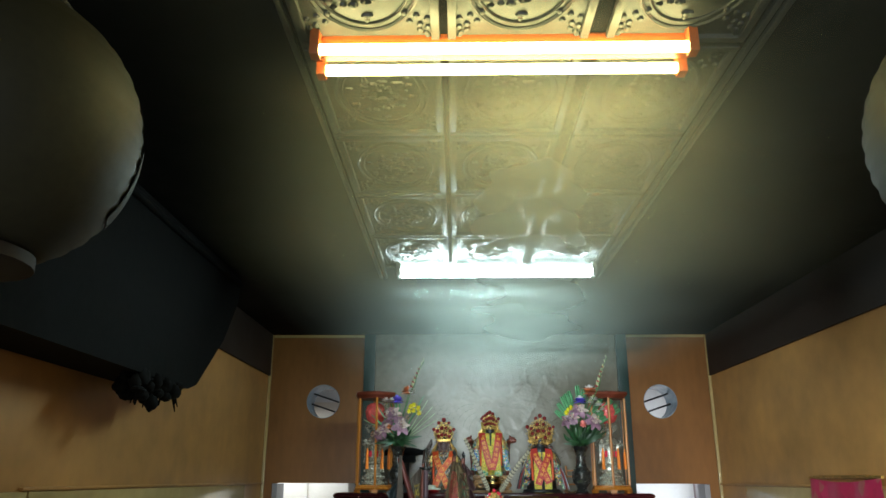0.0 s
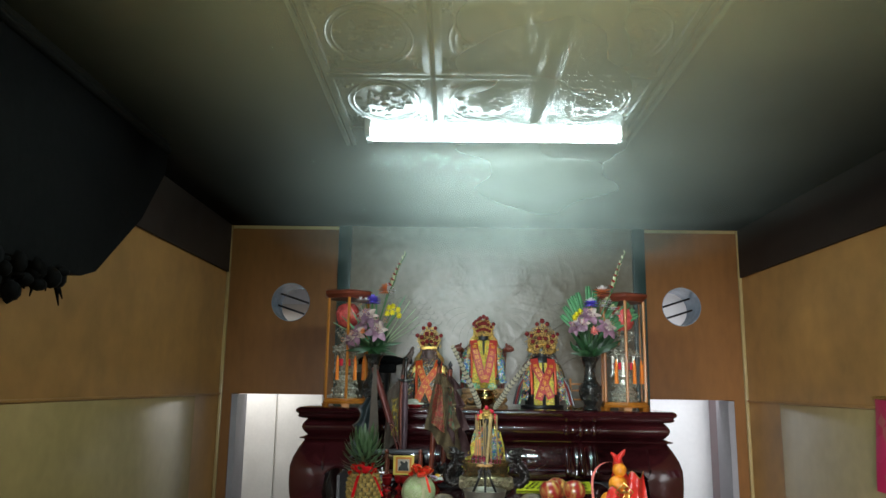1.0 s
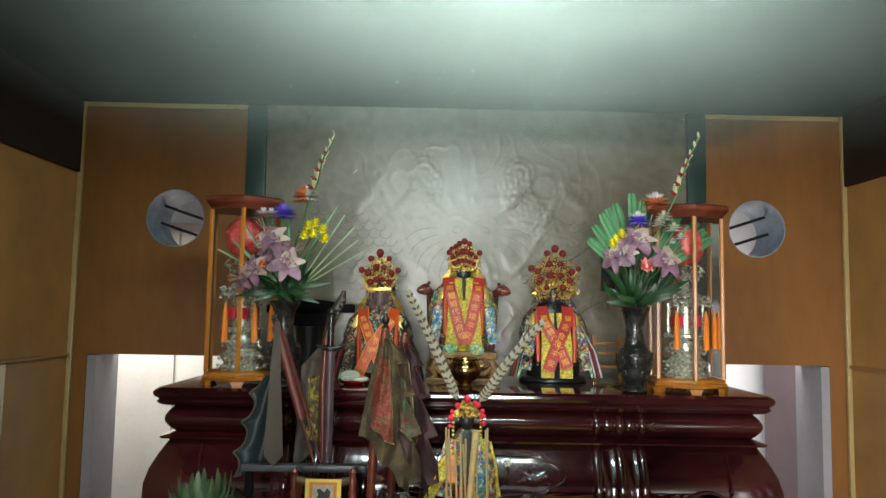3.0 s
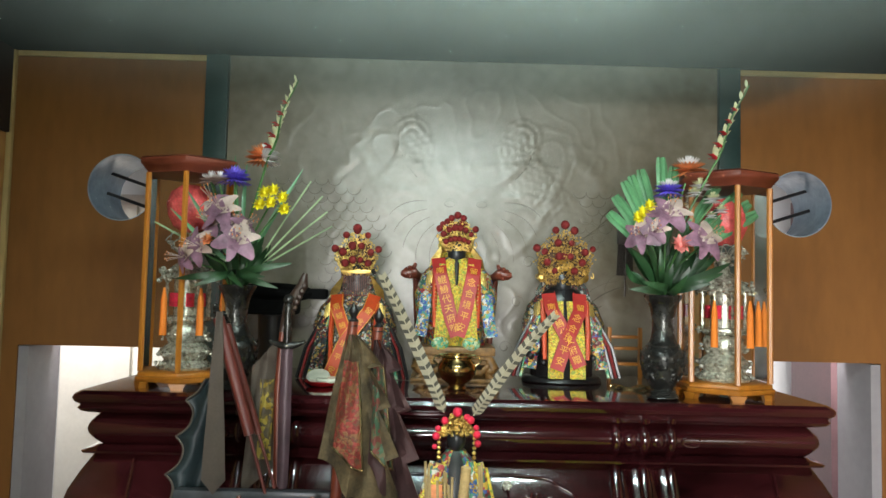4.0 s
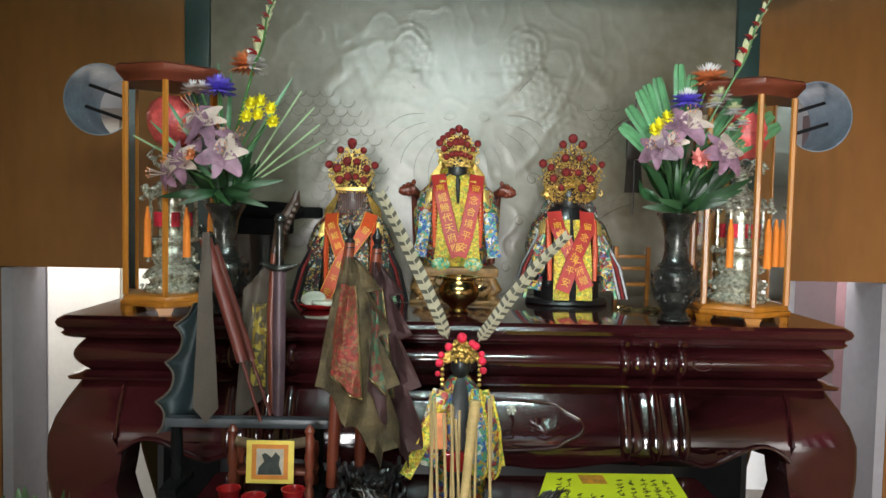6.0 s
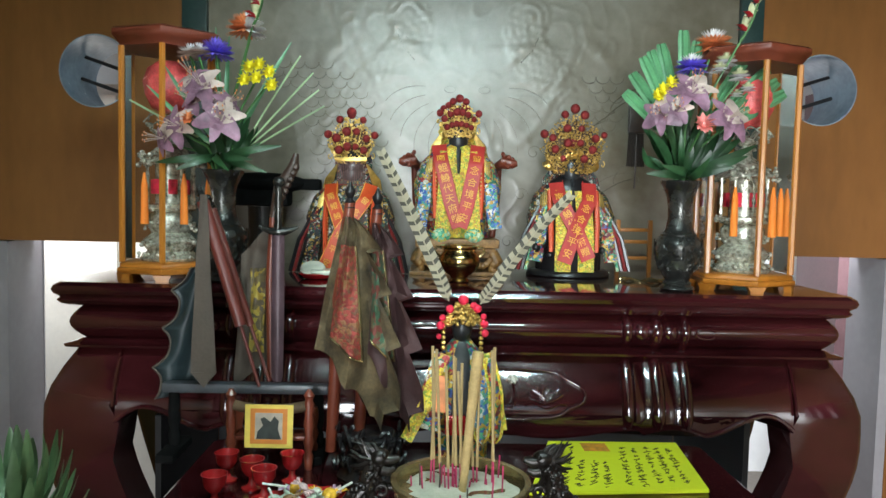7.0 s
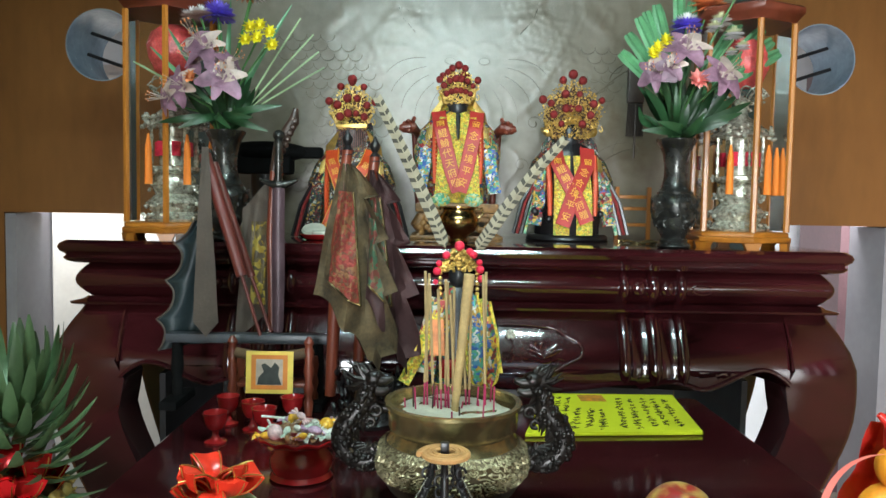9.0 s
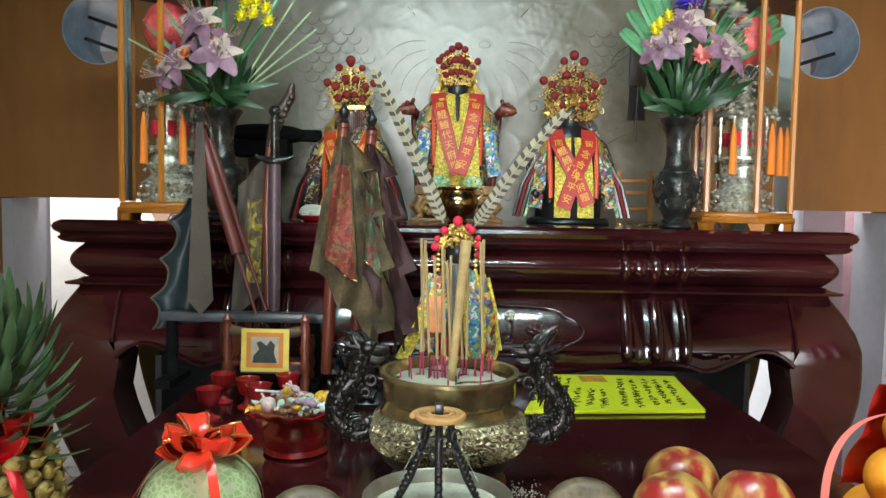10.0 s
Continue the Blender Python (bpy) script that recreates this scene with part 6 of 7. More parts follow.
def dragon_handle(s):
    bm = B()
    spine = [(0.127, 0.1), (0.118, 0.087), (0.133, 0.076), (0.155, 0.082), (0.172, 0.103), (0.17, 0.128), (0.155, 0.148), (0.142, 0.165), (0.138, 0.187), (0.127, 0.2), (0.114, 0.203)]
    P = [Vector((s * x, -0.004, z)) for x, z in spine]
    fine = []
    for i in range(len(P) - 1):
        p0, p1, p2, p3 = P[max(i - 1, 0)], P[i], P[i + 1], P[min(i + 2, len(P) - 1)]
        for k in range(8):
            t = k / 8
            fine.append(0.5 * (2 * p1 + (p2 - p0) * t + (2 * p0 - 5 * p1 + 4 * p2 - p3) * t * t + (3 * p1 - p0 - 3 * p2 + p3) * t ** 3))
    fine.append(P[-1])
    n = len(fine)
    rad = [0.006 + 0.0105 * math.sin(math.pi * min(1, (i + 12) / (n + 14))) for i in range(n)]
    tube(bm, fine, rad, 14)
    rng = random.Random(17)
    for i in range(2, n - 4):
        d = (fine[i + 1] - fine[i - 1]).normalized()
        side = Vector((d.z, 0, -d.x))
        for k in range(4):
            if rng.random() < 0.45:
                continue
            a = -1.3 + 2.6 * (k + rng.random()) / 3.5
            o = side * math.sin(a) * rad[i] + Vector((0, -math.cos(a) * rad[i], 0))
            ball(bm, fine[i] + o, rng.uniform(0.0018, 0.0055), 7, 5)
        if i % 3 == 0:
            o = side * -s * rad[i] * 0.8
            tube(bm, [fine[i] + o, fine[i] + o * 1.5 - d * 0.003, fine[i] + o * 2.5 - d * 0.012], [0.006, 0.004, 0.0008], 6)
    h = fine[-7]
    ball(bm, h + Vector((0, -0.002, 0.006)), (0.017, 0.014, 0.014), 14, 10)
    for dz, q in ((0.004, 1.0), (-0.012, 0.8)):
        tube(bm, [h + Vector((s * -0.006, -0.004, dz)), h + Vector((s * -0.018 * q, -0.006, dz - 0.001)), h + Vector((s * -0.03 * q, -0.006, dz + 0.003))], [0.01, 0.0075, 0.004], 10)
    ball(bm, h + Vector((s * -0.008, -0.014, 0.013)), 0.0042, 8, 6)
    for k in range(3):
        tube(bm, [h + Vector((s * (0.0 + 0.006 * k), -0.004, 0.014)), h + Vector((s * (0.008 + 0.009 * k), -0.003, 0.026)), h + Vector((s * (0.02 + 0.012 * k), 0.0, 0.03))], [0.005, 0.0035, 0.0008], 7)
    for k in range(11):
        a = 1.0 - 0.23 * k
        q = h + Vector((s * 0.01, -0.006 + 0.003 * (k % 3), 0.004))
        L = 0.034 + 0.008 * math.sin(k * 2.2)
        tube(bm, [q, q + Vector((s * L * 0.55 * math.cos(a), 0, L * 0.55 * math.sin(a) - 0.003)), q + Vector((s * L * math.cos(a), 0.002, L * math.sin(a) + 0.003))], [0.006, 0.004, 0.0007], 7)
    for c_, r_ in (((0.12, 0.157), 0.008), ((0.128, 0.138), 0.006), ((0.116, 0.082), 0.007)):
        tube(bm, [(s * (c_[0] + r_ * math.cos(t)), -0.006, c_[1] + r_ * math.sin(t)) for t in np.linspace(0, 5.4, 14)], 0.0034, 8)
    tube(bm, [(s * 0.1, 0, 0.158), (s * 0.118, 0, 0.162), (s * 0.138, 0, 0.155)], 0.006, 10)
    return part("dragon_handle", bm, mat("black_bronze", (0.02, 0.016, 0.014), 0.3, metal=0.5, var=0.5, scale=50, fine=200, bump=0.3), ce, "blackened bronze handle cast as a coiled dragon", smooth=50)


dragon_handle(-1)
dragon_handle(1)
M_stick = mat("incense_paste", (0.36, 0.25, 0.11), 0.85, var=0.2, scale=60, fine=300, bump=0.3)
M_redstick = mat("magenta_stick", (0.4, 0.02, 0.09), 0.7, var=0.2, scale=60, bump=0.1)
rng = random.Random(77)
ZA = TZ + 0.157
spots = [(-0.046, 0.02, 0.222), (-0.04, 0.022, 0.225), (-0.03, 0.015, 0.205), (-0.012, 0.01, 0.21), (-0.006, 0.0, 0.215), (0.0, 0.018, 0.2), (0.004, 0.004, 0.19), (-0.018, -0.005, 0.2), (0.05, 0.02, 0.225), (0.052, 0.016, 0.222), (0.022, 0.024, 0.17), (0.026, 0.02, 0.175)]
for x, y, L in spots:
    s = thing("incense_stick", pose(CXc + x, CYc + y, ZA - 0.01), "thin brown incense stick on a magenta splint in the ash", "incense stick", "incense sticks in the censer")
    lx, ly = rng.uniform(-0.012, 0.01), rng.uniform(-0.006, 0.006)
    bm = B()
    tube(bm, [(0, 0, 0), (lx * 0.2, ly * 0.2, L * 0.22)], 0.0014, 6)
    part("splint", bm, M_redstick, s)
    bm = B()
    tube(bm, [(lx * 0.2, ly * 0.2, L * 0.22), (lx, ly, L)], 0.0023, 6)
    part("paste", bm, M_stick, s)
s = thing("incense_stick", pose(CXc + 0.001, CYc - 0.012, ZA - 0.01), "thick tapering brown incense stick with ringed paste", "incense stick", "incense sticks in the censer")
bm = B()
tube(bm, [(0.0004 * k, 0, 0.0045 * k) for k in range(51)], [0.0055 + 0.0005 * (k % 2) + 0.00006 * k for k in range(51)], 12)
part("paste", bm, mat("pale_incense", (0.42, 0.29, 0.12), 0.8, var=0.25, scale=60, fine=300, bump=0.3), s)
for k in range(22):
    a, r = rng.uniform(0, 6.28), rng.uniform(0.0, 0.085)
    s = thing("incense_stub", pose(CXc + r * math.cos(a), CYc + r * math.sin(a) * 0.8, ZA - 0.008), "burnt-down magenta incense splint in the ash", "incense stub", "burnt incense stubs")
    bm = B()
    L = rng.uniform(0.02, 0.05)
    tube(bm, [(0, 0, 0), (rng.uniform(-0.004, 0.004), rng.uniform(-0.003, 0.003), L)], 0.0013, 5)
    part("splint", bm, M_redstick if k % 3 else M_darkwood, s)

# coil incense on its tripod, standing in an ash bowl
tp = thing("coil_incense_stand", pose(-0.052, -1.075, TZ + 0.075), "black iron tripod carrying a flat brown incense coil", "incense stand")
for k in range(3):
    a = radians(-90 + 120 * k)
    ca, sa = math.cos(a), math.sin(a)
    bm = B()
    pts = [(0.01 * ca, 0.01 * sa, 0.104), (0.016 * ca, 0.016 * sa, 0.096), (0.018 * ca, 0.018 * sa, 0.084), (0.026 * ca, 0.026 * sa, 0.06), (0.038 * ca, 0.038 * sa, 0.03), (0.055 * ca, 0.055 * sa, 0.0)]
    tube(bm, pts, [0.003, 0.004, 0.005, 0.0045, 0.004, 0.004], 8)
    for j in range(9):
        p = Vector(pts[3]).lerp(Vector(pts[5]), j / 8)
        ball(bm, p + Vector((0, -0.001, 0.001)), 0.0048, 8, 5)
    for e in (-1, 1):
        c0 = Vector((0.02 * ca, 0.02 * sa, 0.085)) + Vector((-sa, ca, 0)) * 0.006 * e
        tube(bm, [c0 + Vector((0.0055 * math.cos(t), 0, 0.0065 * math.sin(t))) for t in np.linspace(0, 5.6, 12)], 0.0016, 6)
        tube(bm, [c0 + Vector((0.0045 * math.cos(t), 0, -0.014 + 0.0055 * math.sin(t))) for t in np.linspace(1, 6.0, 12)], 0.0016, 6)
    part("leg", bm, M_black, tp)
bm = B()
tube(bm, [(0, 0, 0.062), (0, 0, 0.116)], [0.005, 0.004], 10)
box(bm, -0.005, -0.005, 0.11, 0.005, 0.005, 0.124, bevel=0.002)
part("spindle", bm, M_black, tp)
bm = B()
tube(bm, [((0.009 + 0.0215 * t) * math.cos(t * 22), (0.009 + 0.0215 * t) * math.sin(t * 22), 0.111 - 0.002 * t) for t in np.linspace(0, 1, 110)], 0.0036, 7)
part("coil", bm, mat("coil_incense", (0.45, 0.23, 0.08), 0.75, var=0.2, scale=60, fine=300, bump=0.2), tp)
for e in (-1, 1):
    bm = B()
    tube(bm, [(e * 0.02, -0.012, 0.086), (e * 0.046, 0.01, 0.03)], 0.0006, 5)
    part("wire", bm, M_silver, tp)
ad = thing("ash_bowl", pose(-0.052, -1.07, TZ), "round metal bowl full of pale ash under the tripod", "bowl")
bm = B()
lathe(bm, [(0.05, 0.0), (0.056, 0.004), (0.07, 0.03), (0.08, 0.07), (0.086, 0.088), (0.087, 0.0905), (0.084, 0.0915), (0.081, 0.088), (0.076, 0.074), (0.0, 0.07)], 48)
part("bowl", bm, mat("tin_grey", (0.42, 0.4, 0.33), 0.35, metal=0.8, var=0.3, scale=20, fine=90, bump=0.1), ad)
bm = B()
lathe(bm, [(0.0775, 0.076), (0.05, 0.0752), (0.03, 0.0756), (0.006, 0.075)], 40, wob=0.01)
part("ash", bm, M_ash, ad)
bm = B()
rng = random.Random(5)
for k in range(150):
    r = abs(rng.gauss(0, 0.03))
    a = rng.uniform(0, 6.28)
    ball(bm, (0.075 + r * math.cos(a), -0.835 + r * math.sin(a), TZ + 0.0007), (rng.uniform(0.0006, 0.0022), rng.uniform(0.0006, 0.002), 0.0008), 5, 3)
for k in range(60):
    ball(bm, (rng.uniform(-0.5, 0.55), rng.uniform(-1.1, -0.45), TZ + 0.0006), rng.uniform(0.0003, 0.0007), 4, 3)
tagged(part("spilled_ash", bm, M_ash, None, "crumbs of pale ash scattered on the table", category="ash"), kind="stuff")

# ---- cups, sweets, paper ----


def cup(x, y):
    c_ = thing("wine_cup", pose(x, y, TZ) @ Matrix.Scale(1.2, 4), "small red footed offering cup on the table", "cup", "red offering cups")
    bm = B()
    lathe(bm, [(0.018, 0.0), (0.0185, 0.003), (0.008, 0.007), (0.005, 0.014), (0.006, 0.02)], 24)
    part("foot", bm, M_red, c_)
    bm = B()
    lathe(bm, [(0.006, 0.0202), (0.014, 0.025), (0.0185, 0.035), (0.0205, 0.049), (0.0215, 0.051), (0.0195, 0.051), (0.0175, 0.038), (0.012, 0.03), (0.0, 0.029)], 28)
    part("bowl", bm, M_red, c_)


for q in ((-0.493, -0.485), (-0.502, -0.36), (-0.44, -0.40), (-0.365, -0.36), (-0.405, -0.45)):
    cup(*q)
cd = thing("sweet_dish", pose(-0.292, -0.66, TZ), "red pedestal dish with a frilled rim piled with sweets", "dish")
bm = B()
lathe(bm, [(0.05, 0.0), (0.055, 0.004), (0.05, 0.012), (0.056, 0.025), (0.055, 0.04), (0.042, 0.054), (0.04, 0.06)], 36)
part("pedestal", bm, M_red, cd)
bm = B()
rows = []
for r, z in ((0.03, 0.0605), (0.055, 0.062), (0.072, 0.07), (0.079, 0.076), (0.079, 0.079), (0.07, 0.074), (0.05, 0.067), (0.02, 0.066)):
    rows.append([(r * (1 + 0.02 * math.sin(i * 1.047 * 3) * (r > 0.07)) * math.cos(2 * math.pi * i / 54), r * (1 + 0.02 * math.sin(i * 1.047 * 3) * (r > 0.07)) * math.sin(2 * math.pi * i / 54), z + (0.0025 * math.sin(i * 1.5) if r > 0.07 else 0)) for i in range(54)])
skin(bm, rows)
part("bowl", bm, M_red, cd)
sweet_mats = [mat("wrap_" + n, c, 0.25, var=0.35, scale=90, fine=300, bump=0.6) for n, c in (("white", (0.75, 0.74, 0.66)), ("green", (0.5, 0.58, 0.48)), ("mauve", (0.5, 0.32, 0.45)), ("brown", (0.25, 0.14, 0.07)), ("amber", (0.8, 0.42, 0.04)), ("pink", (0.65, 0.45, 0.45)), ("clear", (0.6, 0.6, 0.52)))]
rng = random.Random(14)
for k in range(34):
    a, r = rng.uniform(0, 6.28), 0.064 * math.sqrt(rng.uniform(0, 1))
    z = TZ + 0.078 + max(0, 0.03 - 0.4 * r) * rng.uniform(0.2, 1.0)
    m_ = sweet_mats[k % 7]
    L = rng.uniform(0.009, 0.014)
    s = thing("sweet", pose(-0.292 + r * math.cos(a), -0.66 + r * math.sin(a), z, rng.uniform(-30, 30), rng.uniform(-20, 20), rng.uniform(0, 360)), "twisted wrapped sweet in the red dish", "sweet", "wrapped sweets")
    bm = B()
    ball(bm, (0, 0, 0), (L, L * 0.62, L * 0.55), 10, 7)
    part("candy", bm, m_, s)
    for e in (-1, 1):
        bm = B()
        sheet(bm, lambda u, v: (e * (L * 0.9 + 0.013 * v), (u - 0.5) * (0.004 + 0.016 * v), 0.003 * math.sin(u * 18) * v), 8, 3)
        part("wrapper_twist", bm, m_, s)
for (x0, y0, z0), (x1, y1, z1), m_ in (((-0.375, -0.60, 0.088), (-0.31, -0.63, 0.092), 4), ((-0.36, -0.62, 0.087), (-0.33, -0.7, 0.09), 5), ((-0.215, -0.62, 0.1), (-0.25, -0.655, 0.09), 4)):
    s = thing("lollipop", pose(0, 0, TZ), "lollipop on a white paper stick in the dish", "lollipop", "lollipops")
    bm = B()
    tube(bm, [(x0, y0, z0), (x1, y1, z1)], 0.0022, 8)
    part("stick", bm, sweet_mats[0], s)
    bm = B()
    ball(bm, (x1, y1, z1), 0.013, 12, 9)
    part("candy", bm, sweet_mats[m_], s)

M_paper = mat("lemon_paper", (0.72, 0.76, 0.02), 0.6, var=0.08, scale=8, fine=80, bump=0.05)
M_ink = mat("black_ink", (0.015, 0.015, 0.012), 0.6, var=0.2, scale=60, bump=0)
pp = thing("yellow_paper", pose(0, 0, TZ), "stack of bright yellow papers with brushed black script", "paper")
quad = [Vector((0.128, -0.43)), Vector((0.507, -0.402)), Vector((0.54, -0.1)), Vector((0.22, -0.1))]
for k in range(4):
    bm = B()
    o = Vector((0.002 * math.sin(k * 3), 0.002 * math.cos(k * 2)))
    pts = [q + o for q in quad]
    skin(bm, [[(p.x, p.y, 0.0015 + 0.002 * k + dz) for p in pts] for dz in (0, 0.0014)])
    part("sheet", bm, M_paper, pp, smooth=0)


def on_paper(u, v):
    a = quad[0].lerp(quad[1], u)
    b = quad[3].lerp(quad[2], u)
    p = a.lerp(b, v)
    return (p.x, p.y, 0.0095)


rng = random.Random(3)
bm = B()
for col in (0.12, 0.19, 0.27, 0.36, 0.44, 0.56, 0.65, 0.74, 0.82, 0.9):
    v0 = 0.9 - (0.3 if 0.25 < col < 0.48 else 0.0) - rng.uniform(0, 0.06)
    while v0 > 0.12:
        h = rng.uniform(0.04, 0.075)
        for k in range(4):
            u, v = col + rng.uniform(-0.014, 0.014), v0 - h * rng.uniform(0, 1)
            du, dv, t0 = rng.uniform(-0.045, 0.045), rng.uniform(-0.05, 0.02), rng.uniform(0, 6)
            w = rng.uniform(0.6, 1.0)
            tube(bm, [on_paper(u + du * t + 0.007 * math.sin(5 * t + t0), v + dv * t + 0.012 * math.sin(4 * t + t0)) for t in np.linspace(-0.5, 0.5, 7)], [0.0003 * w, 0.0009 * w, 0.0013 * w, 0.0008 * w, 0.0011 * w, 0.0007 * w, 0.0002 * w], 4)
        v0 -= h + rng.uniform(0.012, 0.03)
part("brush_marks", bm, M_ink, pp, "illegible brushed script", kind="stuff")
bm = B()
c0, c1 = on_paper(0.29, 0.78), on_paper(0.44, 0.96)
box(bm, c0[0], c0[1], 0.0092, c1[0], c1[1], 0.0096)
part("seal", bm, mat("orange_seal", (0.62, 0.25, 0.03), 0.6, var=0.3, scale=60, bump=0), pp, "orange seal stamp")

# ---- fruit ----


def plate(name, x, y, r, h=0.03, label="glossy red plastic fruit plate on the table"):
    p_ = thing(name, pose(x, y, TZ), label, "plate", "red fruit plates")
    bm = B()
    lathe(bm, [(r * 0.55, 0.0), (r * 0.6, 0.004), (r * 0.62, h * 0.5), (r * 0.95, h * 0.85), (r, h), (r * 0.95, h + 0.001), (r * 0.6, h * 0.62), (0.0, h * 0.6)], 40)
    part("plate", bm, M_red, p_)


plate("fruit_plate", -0.53, -1.12, 0.095)
plate("fruit_plate", -0.315, -1.1, 0.085)
plate("fruit_plate", 0.478, -1.08, 0.09)

ft = thing("fruit_plate", pose(0.247, -1.09, TZ), "red footed plastic fruit dish under the apples", "plate", "red fruit plates")
bm = B()
lathe(bm, [(0.055, 0.0), (0.058, 0.004), (0.04, 0.012), (0.036, 0.03), (0.04, 0.038)], 36)
part("foot", bm, M_red, ft)
bm = B()
lathe(bm, [(0.04, 0.0382), (0.062, 0.046), (0.077, 0.058), (0.079, 0.063), (0.075, 0.063), (0.06, 0.0565), (0.0, 0.056)], 40)
part("dish", bm, M_red, ft)

pi = thing("pineapple", pose(-0.53, -1.12, TZ + 0.019), "ripe pineapple with a green crown and a red foil bow", "pineapple")
M_pine = mat("pineapple_rind", (0.34, 0.24, 0.06), 0.55, var=0.45, scale=50, fine=160, bump=0.5, rnd=0.2)
M_pinecrown = mat("pineapple_leaf", (0.065, 0.12, 0.05), 0.45, var=0.35, scale=14, fine=120, bump=0.2, rnd=0.25)
bm = B()
lathe(bm, [(0.03, 0.0), (0.05, 0.01), (0.062, 0.045), (0.063, 0.08), (0.055, 0.115), (0.036, 0.14), (0.02, 0.147)], 24)
part("core", bm, mat("rind_groove", (0.09, 0.07, 0.025), 0.7, var=0.3, scale=50, bump=0.3), pi)
for j in range(8):
    z = 0.014 + 0.0165 * j
    r = 0.064 * math.sin(math.pi * min(0.92, 0.2 + 0.62 * (z / 0.15))) ** 0.55
    n = 14
    for i in range(n):
        a = 2 * math.pi * (i + 0.5 * (j % 2)) / n
        bm = B()
        ball(bm, (0, 0, 0), (0.0068, 0.0128, 0.0105), 7, 5)
        tube(bm, [(0.005, 0, 0.0), (0.011, 0, 0.004)], [0.003, 0.0006], 5)
        o = part("eye", bm, M_pine, pi)
        o.matrix_local = pose(r * math.cos(a), r * math.sin(a), z, 0, 0, math.degrees(a))
rng = random.Random(2)
for k in range(96):
    t = k / 95
    a = k * 2.4
    e = radians(-2 + 78 * t)
    L = 0.078 + 0.012 * t + rng.uniform(-0.012, 0.012)
    d_ = Vector((math.cos(a) * math.cos(e), math.sin(a) * math.cos(e), math.sin(e)))
    base_ = Vector((0.014 * math.cos(a), 0.014 * math.sin(a), 0.14 + 0.1 * t))
    blade(pi, base_, base_ + d_ * L, 0.015, M_pinecrown, -0.012, out=(-d_.x * 0.3, -d_.y * 0.3, 1))


def bow(parent, c, r, material, label, loops=8, tails=4, seed=1):
    """A ribbon bow: loops pinched at the knot and broad at the fold, with gilt edge lines."""
    rng = random.Random(seed)
    for k in range(loops):
        a = 2 * math.pi * k / loops + rng.uniform(-0.2, 0.2)
        e = rng.uniform(0.1, 0.75) if k % 3 else rng.uniform(0.7, 1.1)
        d_ = Vector((math.cos(a) * math.cos(e), math.sin(a) * math.cos(e), math.sin(e)))
        s_ = d_.cross(Vector((0, 0, 1))).normalized()
        n_ = s_.cross(d_)
        L = r * rng.uniform(0.85, 1.1)
        twist = rng.uniform(-0.35, 0.35)

        def fn(u, v):
            q = 1 - abs(2 * v - 1)
            w = r * (0.14 + 0.62 * q ** 0.8)
            side = s_ * math.cos(twist * q) + n_ * math.sin(twist * q)
            return Vector(c) + d_ * L * q ** 0.85 + n_ * r * 0.2 * math.sin(2 * math.pi * v) + side * w * (u - 0.5) + n_ * 0.05 * r * math.sin(u * 9) * q

        bm = B()
        sheet(bm, lambda u, v: tuple(fn(u, v)), 5, 18)
        loop = part("loop", bm, material, parent, label if k == 0 else "", smooth=40)
        bm = B()
        for u in (0.08, 0.92):
            tube(bm, [fn(u, v) + n_ * 0.0006 * (1 if v < 0.5 else -1) for v in np.linspace(0.04, 0.96, 17)], 0.0009, 4)
        part("gilt_edge", bm, M_gold, loop)
    bm = B()
    ball(bm, tuple(Vector(c) + Vector((0, 0, r * 0.12))), (r * 0.2, r * 0.2, r * 0.16), 10, 7)
    part("knot", bm, material, parent)
    for k in range(tails):
        a = 2 * math.pi * (k + 0.5) / tails
        bm = B()
        d_ = Vector((math.cos(a), math.sin(a), 0))
        s_ = Vector((-math.sin(a), math.cos(a), 0))
        sheet(bm, lambda u, v: tuple(Vector(c) + d_ * r * 1.6 * v + Vector((0, 0, r * (0.3 * math.sin(v * 4) - 0.9 * v * v))) + s_ * r * 0.2 * (u - 0.5)), 3, 12)
        part("tail", bm, material, parent)


M_foil = mat("red_foil", (0.7, 0.015, 0.02), 0.2, metal=0.35, var=0.25, scale=20, fine=90, bump=0.3)
M_ribbon = mat("orange_red_ribbon", (0.7, 0.035, 0.015), 0.25, var=0.2, scale=20, fine=120, bump=0.2)
bow(pi, (0, -0.01, 0.128), 0.062, M_foil, "red foil bow", 9, 5, 3)
bm = B()
tube(bm, [(0.05 * math.cos(a), 0.05 * math.sin(a), 0.128 + 0.004 * math.sin(3 * a)) for a in np.linspace(0, 6.28, 30)], 0.004, 6)
part("gold_tie", bm, M_gold, pi)

me_ = thing("melon", pose(-0.315, -1.1, TZ + 0.0185), "netted green melon tied with a red ribbon bow", "melon")
M_melon = mat("melon_rind", (0.3, 0.42, 0.17), 0.6, var=0.3, scale=45, fine=170, bump=0.5)
mn, ml = M_melon.node_tree.nodes, M_melon.node_tree.links
net, cut, over, mco = mn.new("ShaderNodeTexVoronoi"), mn.new("ShaderNodeMapRange"), mn.new("ShaderNodeMix"), mn.new("ShaderNodeTexCoord")
net.feature = "DISTANCE_TO_EDGE"
net.inputs["Scale"].default_value = 130
ml.new(mco.outputs["Object"], net.inputs["Vector"])
for k, v in (("From Min", 0.04), ("From Max", 0.16), ("To Min", 0.75), ("To Max", 0.0)):
    cut.inputs[k].default_value = v
ml.new(net.outputs["Distance"], cut.inputs["Value"])
over.data_type = "RGBA"
ml.new(cut.outputs[0], over.inputs["Factor"])
ml.new(next(q for q in mn if q.bl_idname == "ShaderNodeValToRGB").outputs[0], over.inputs[6])
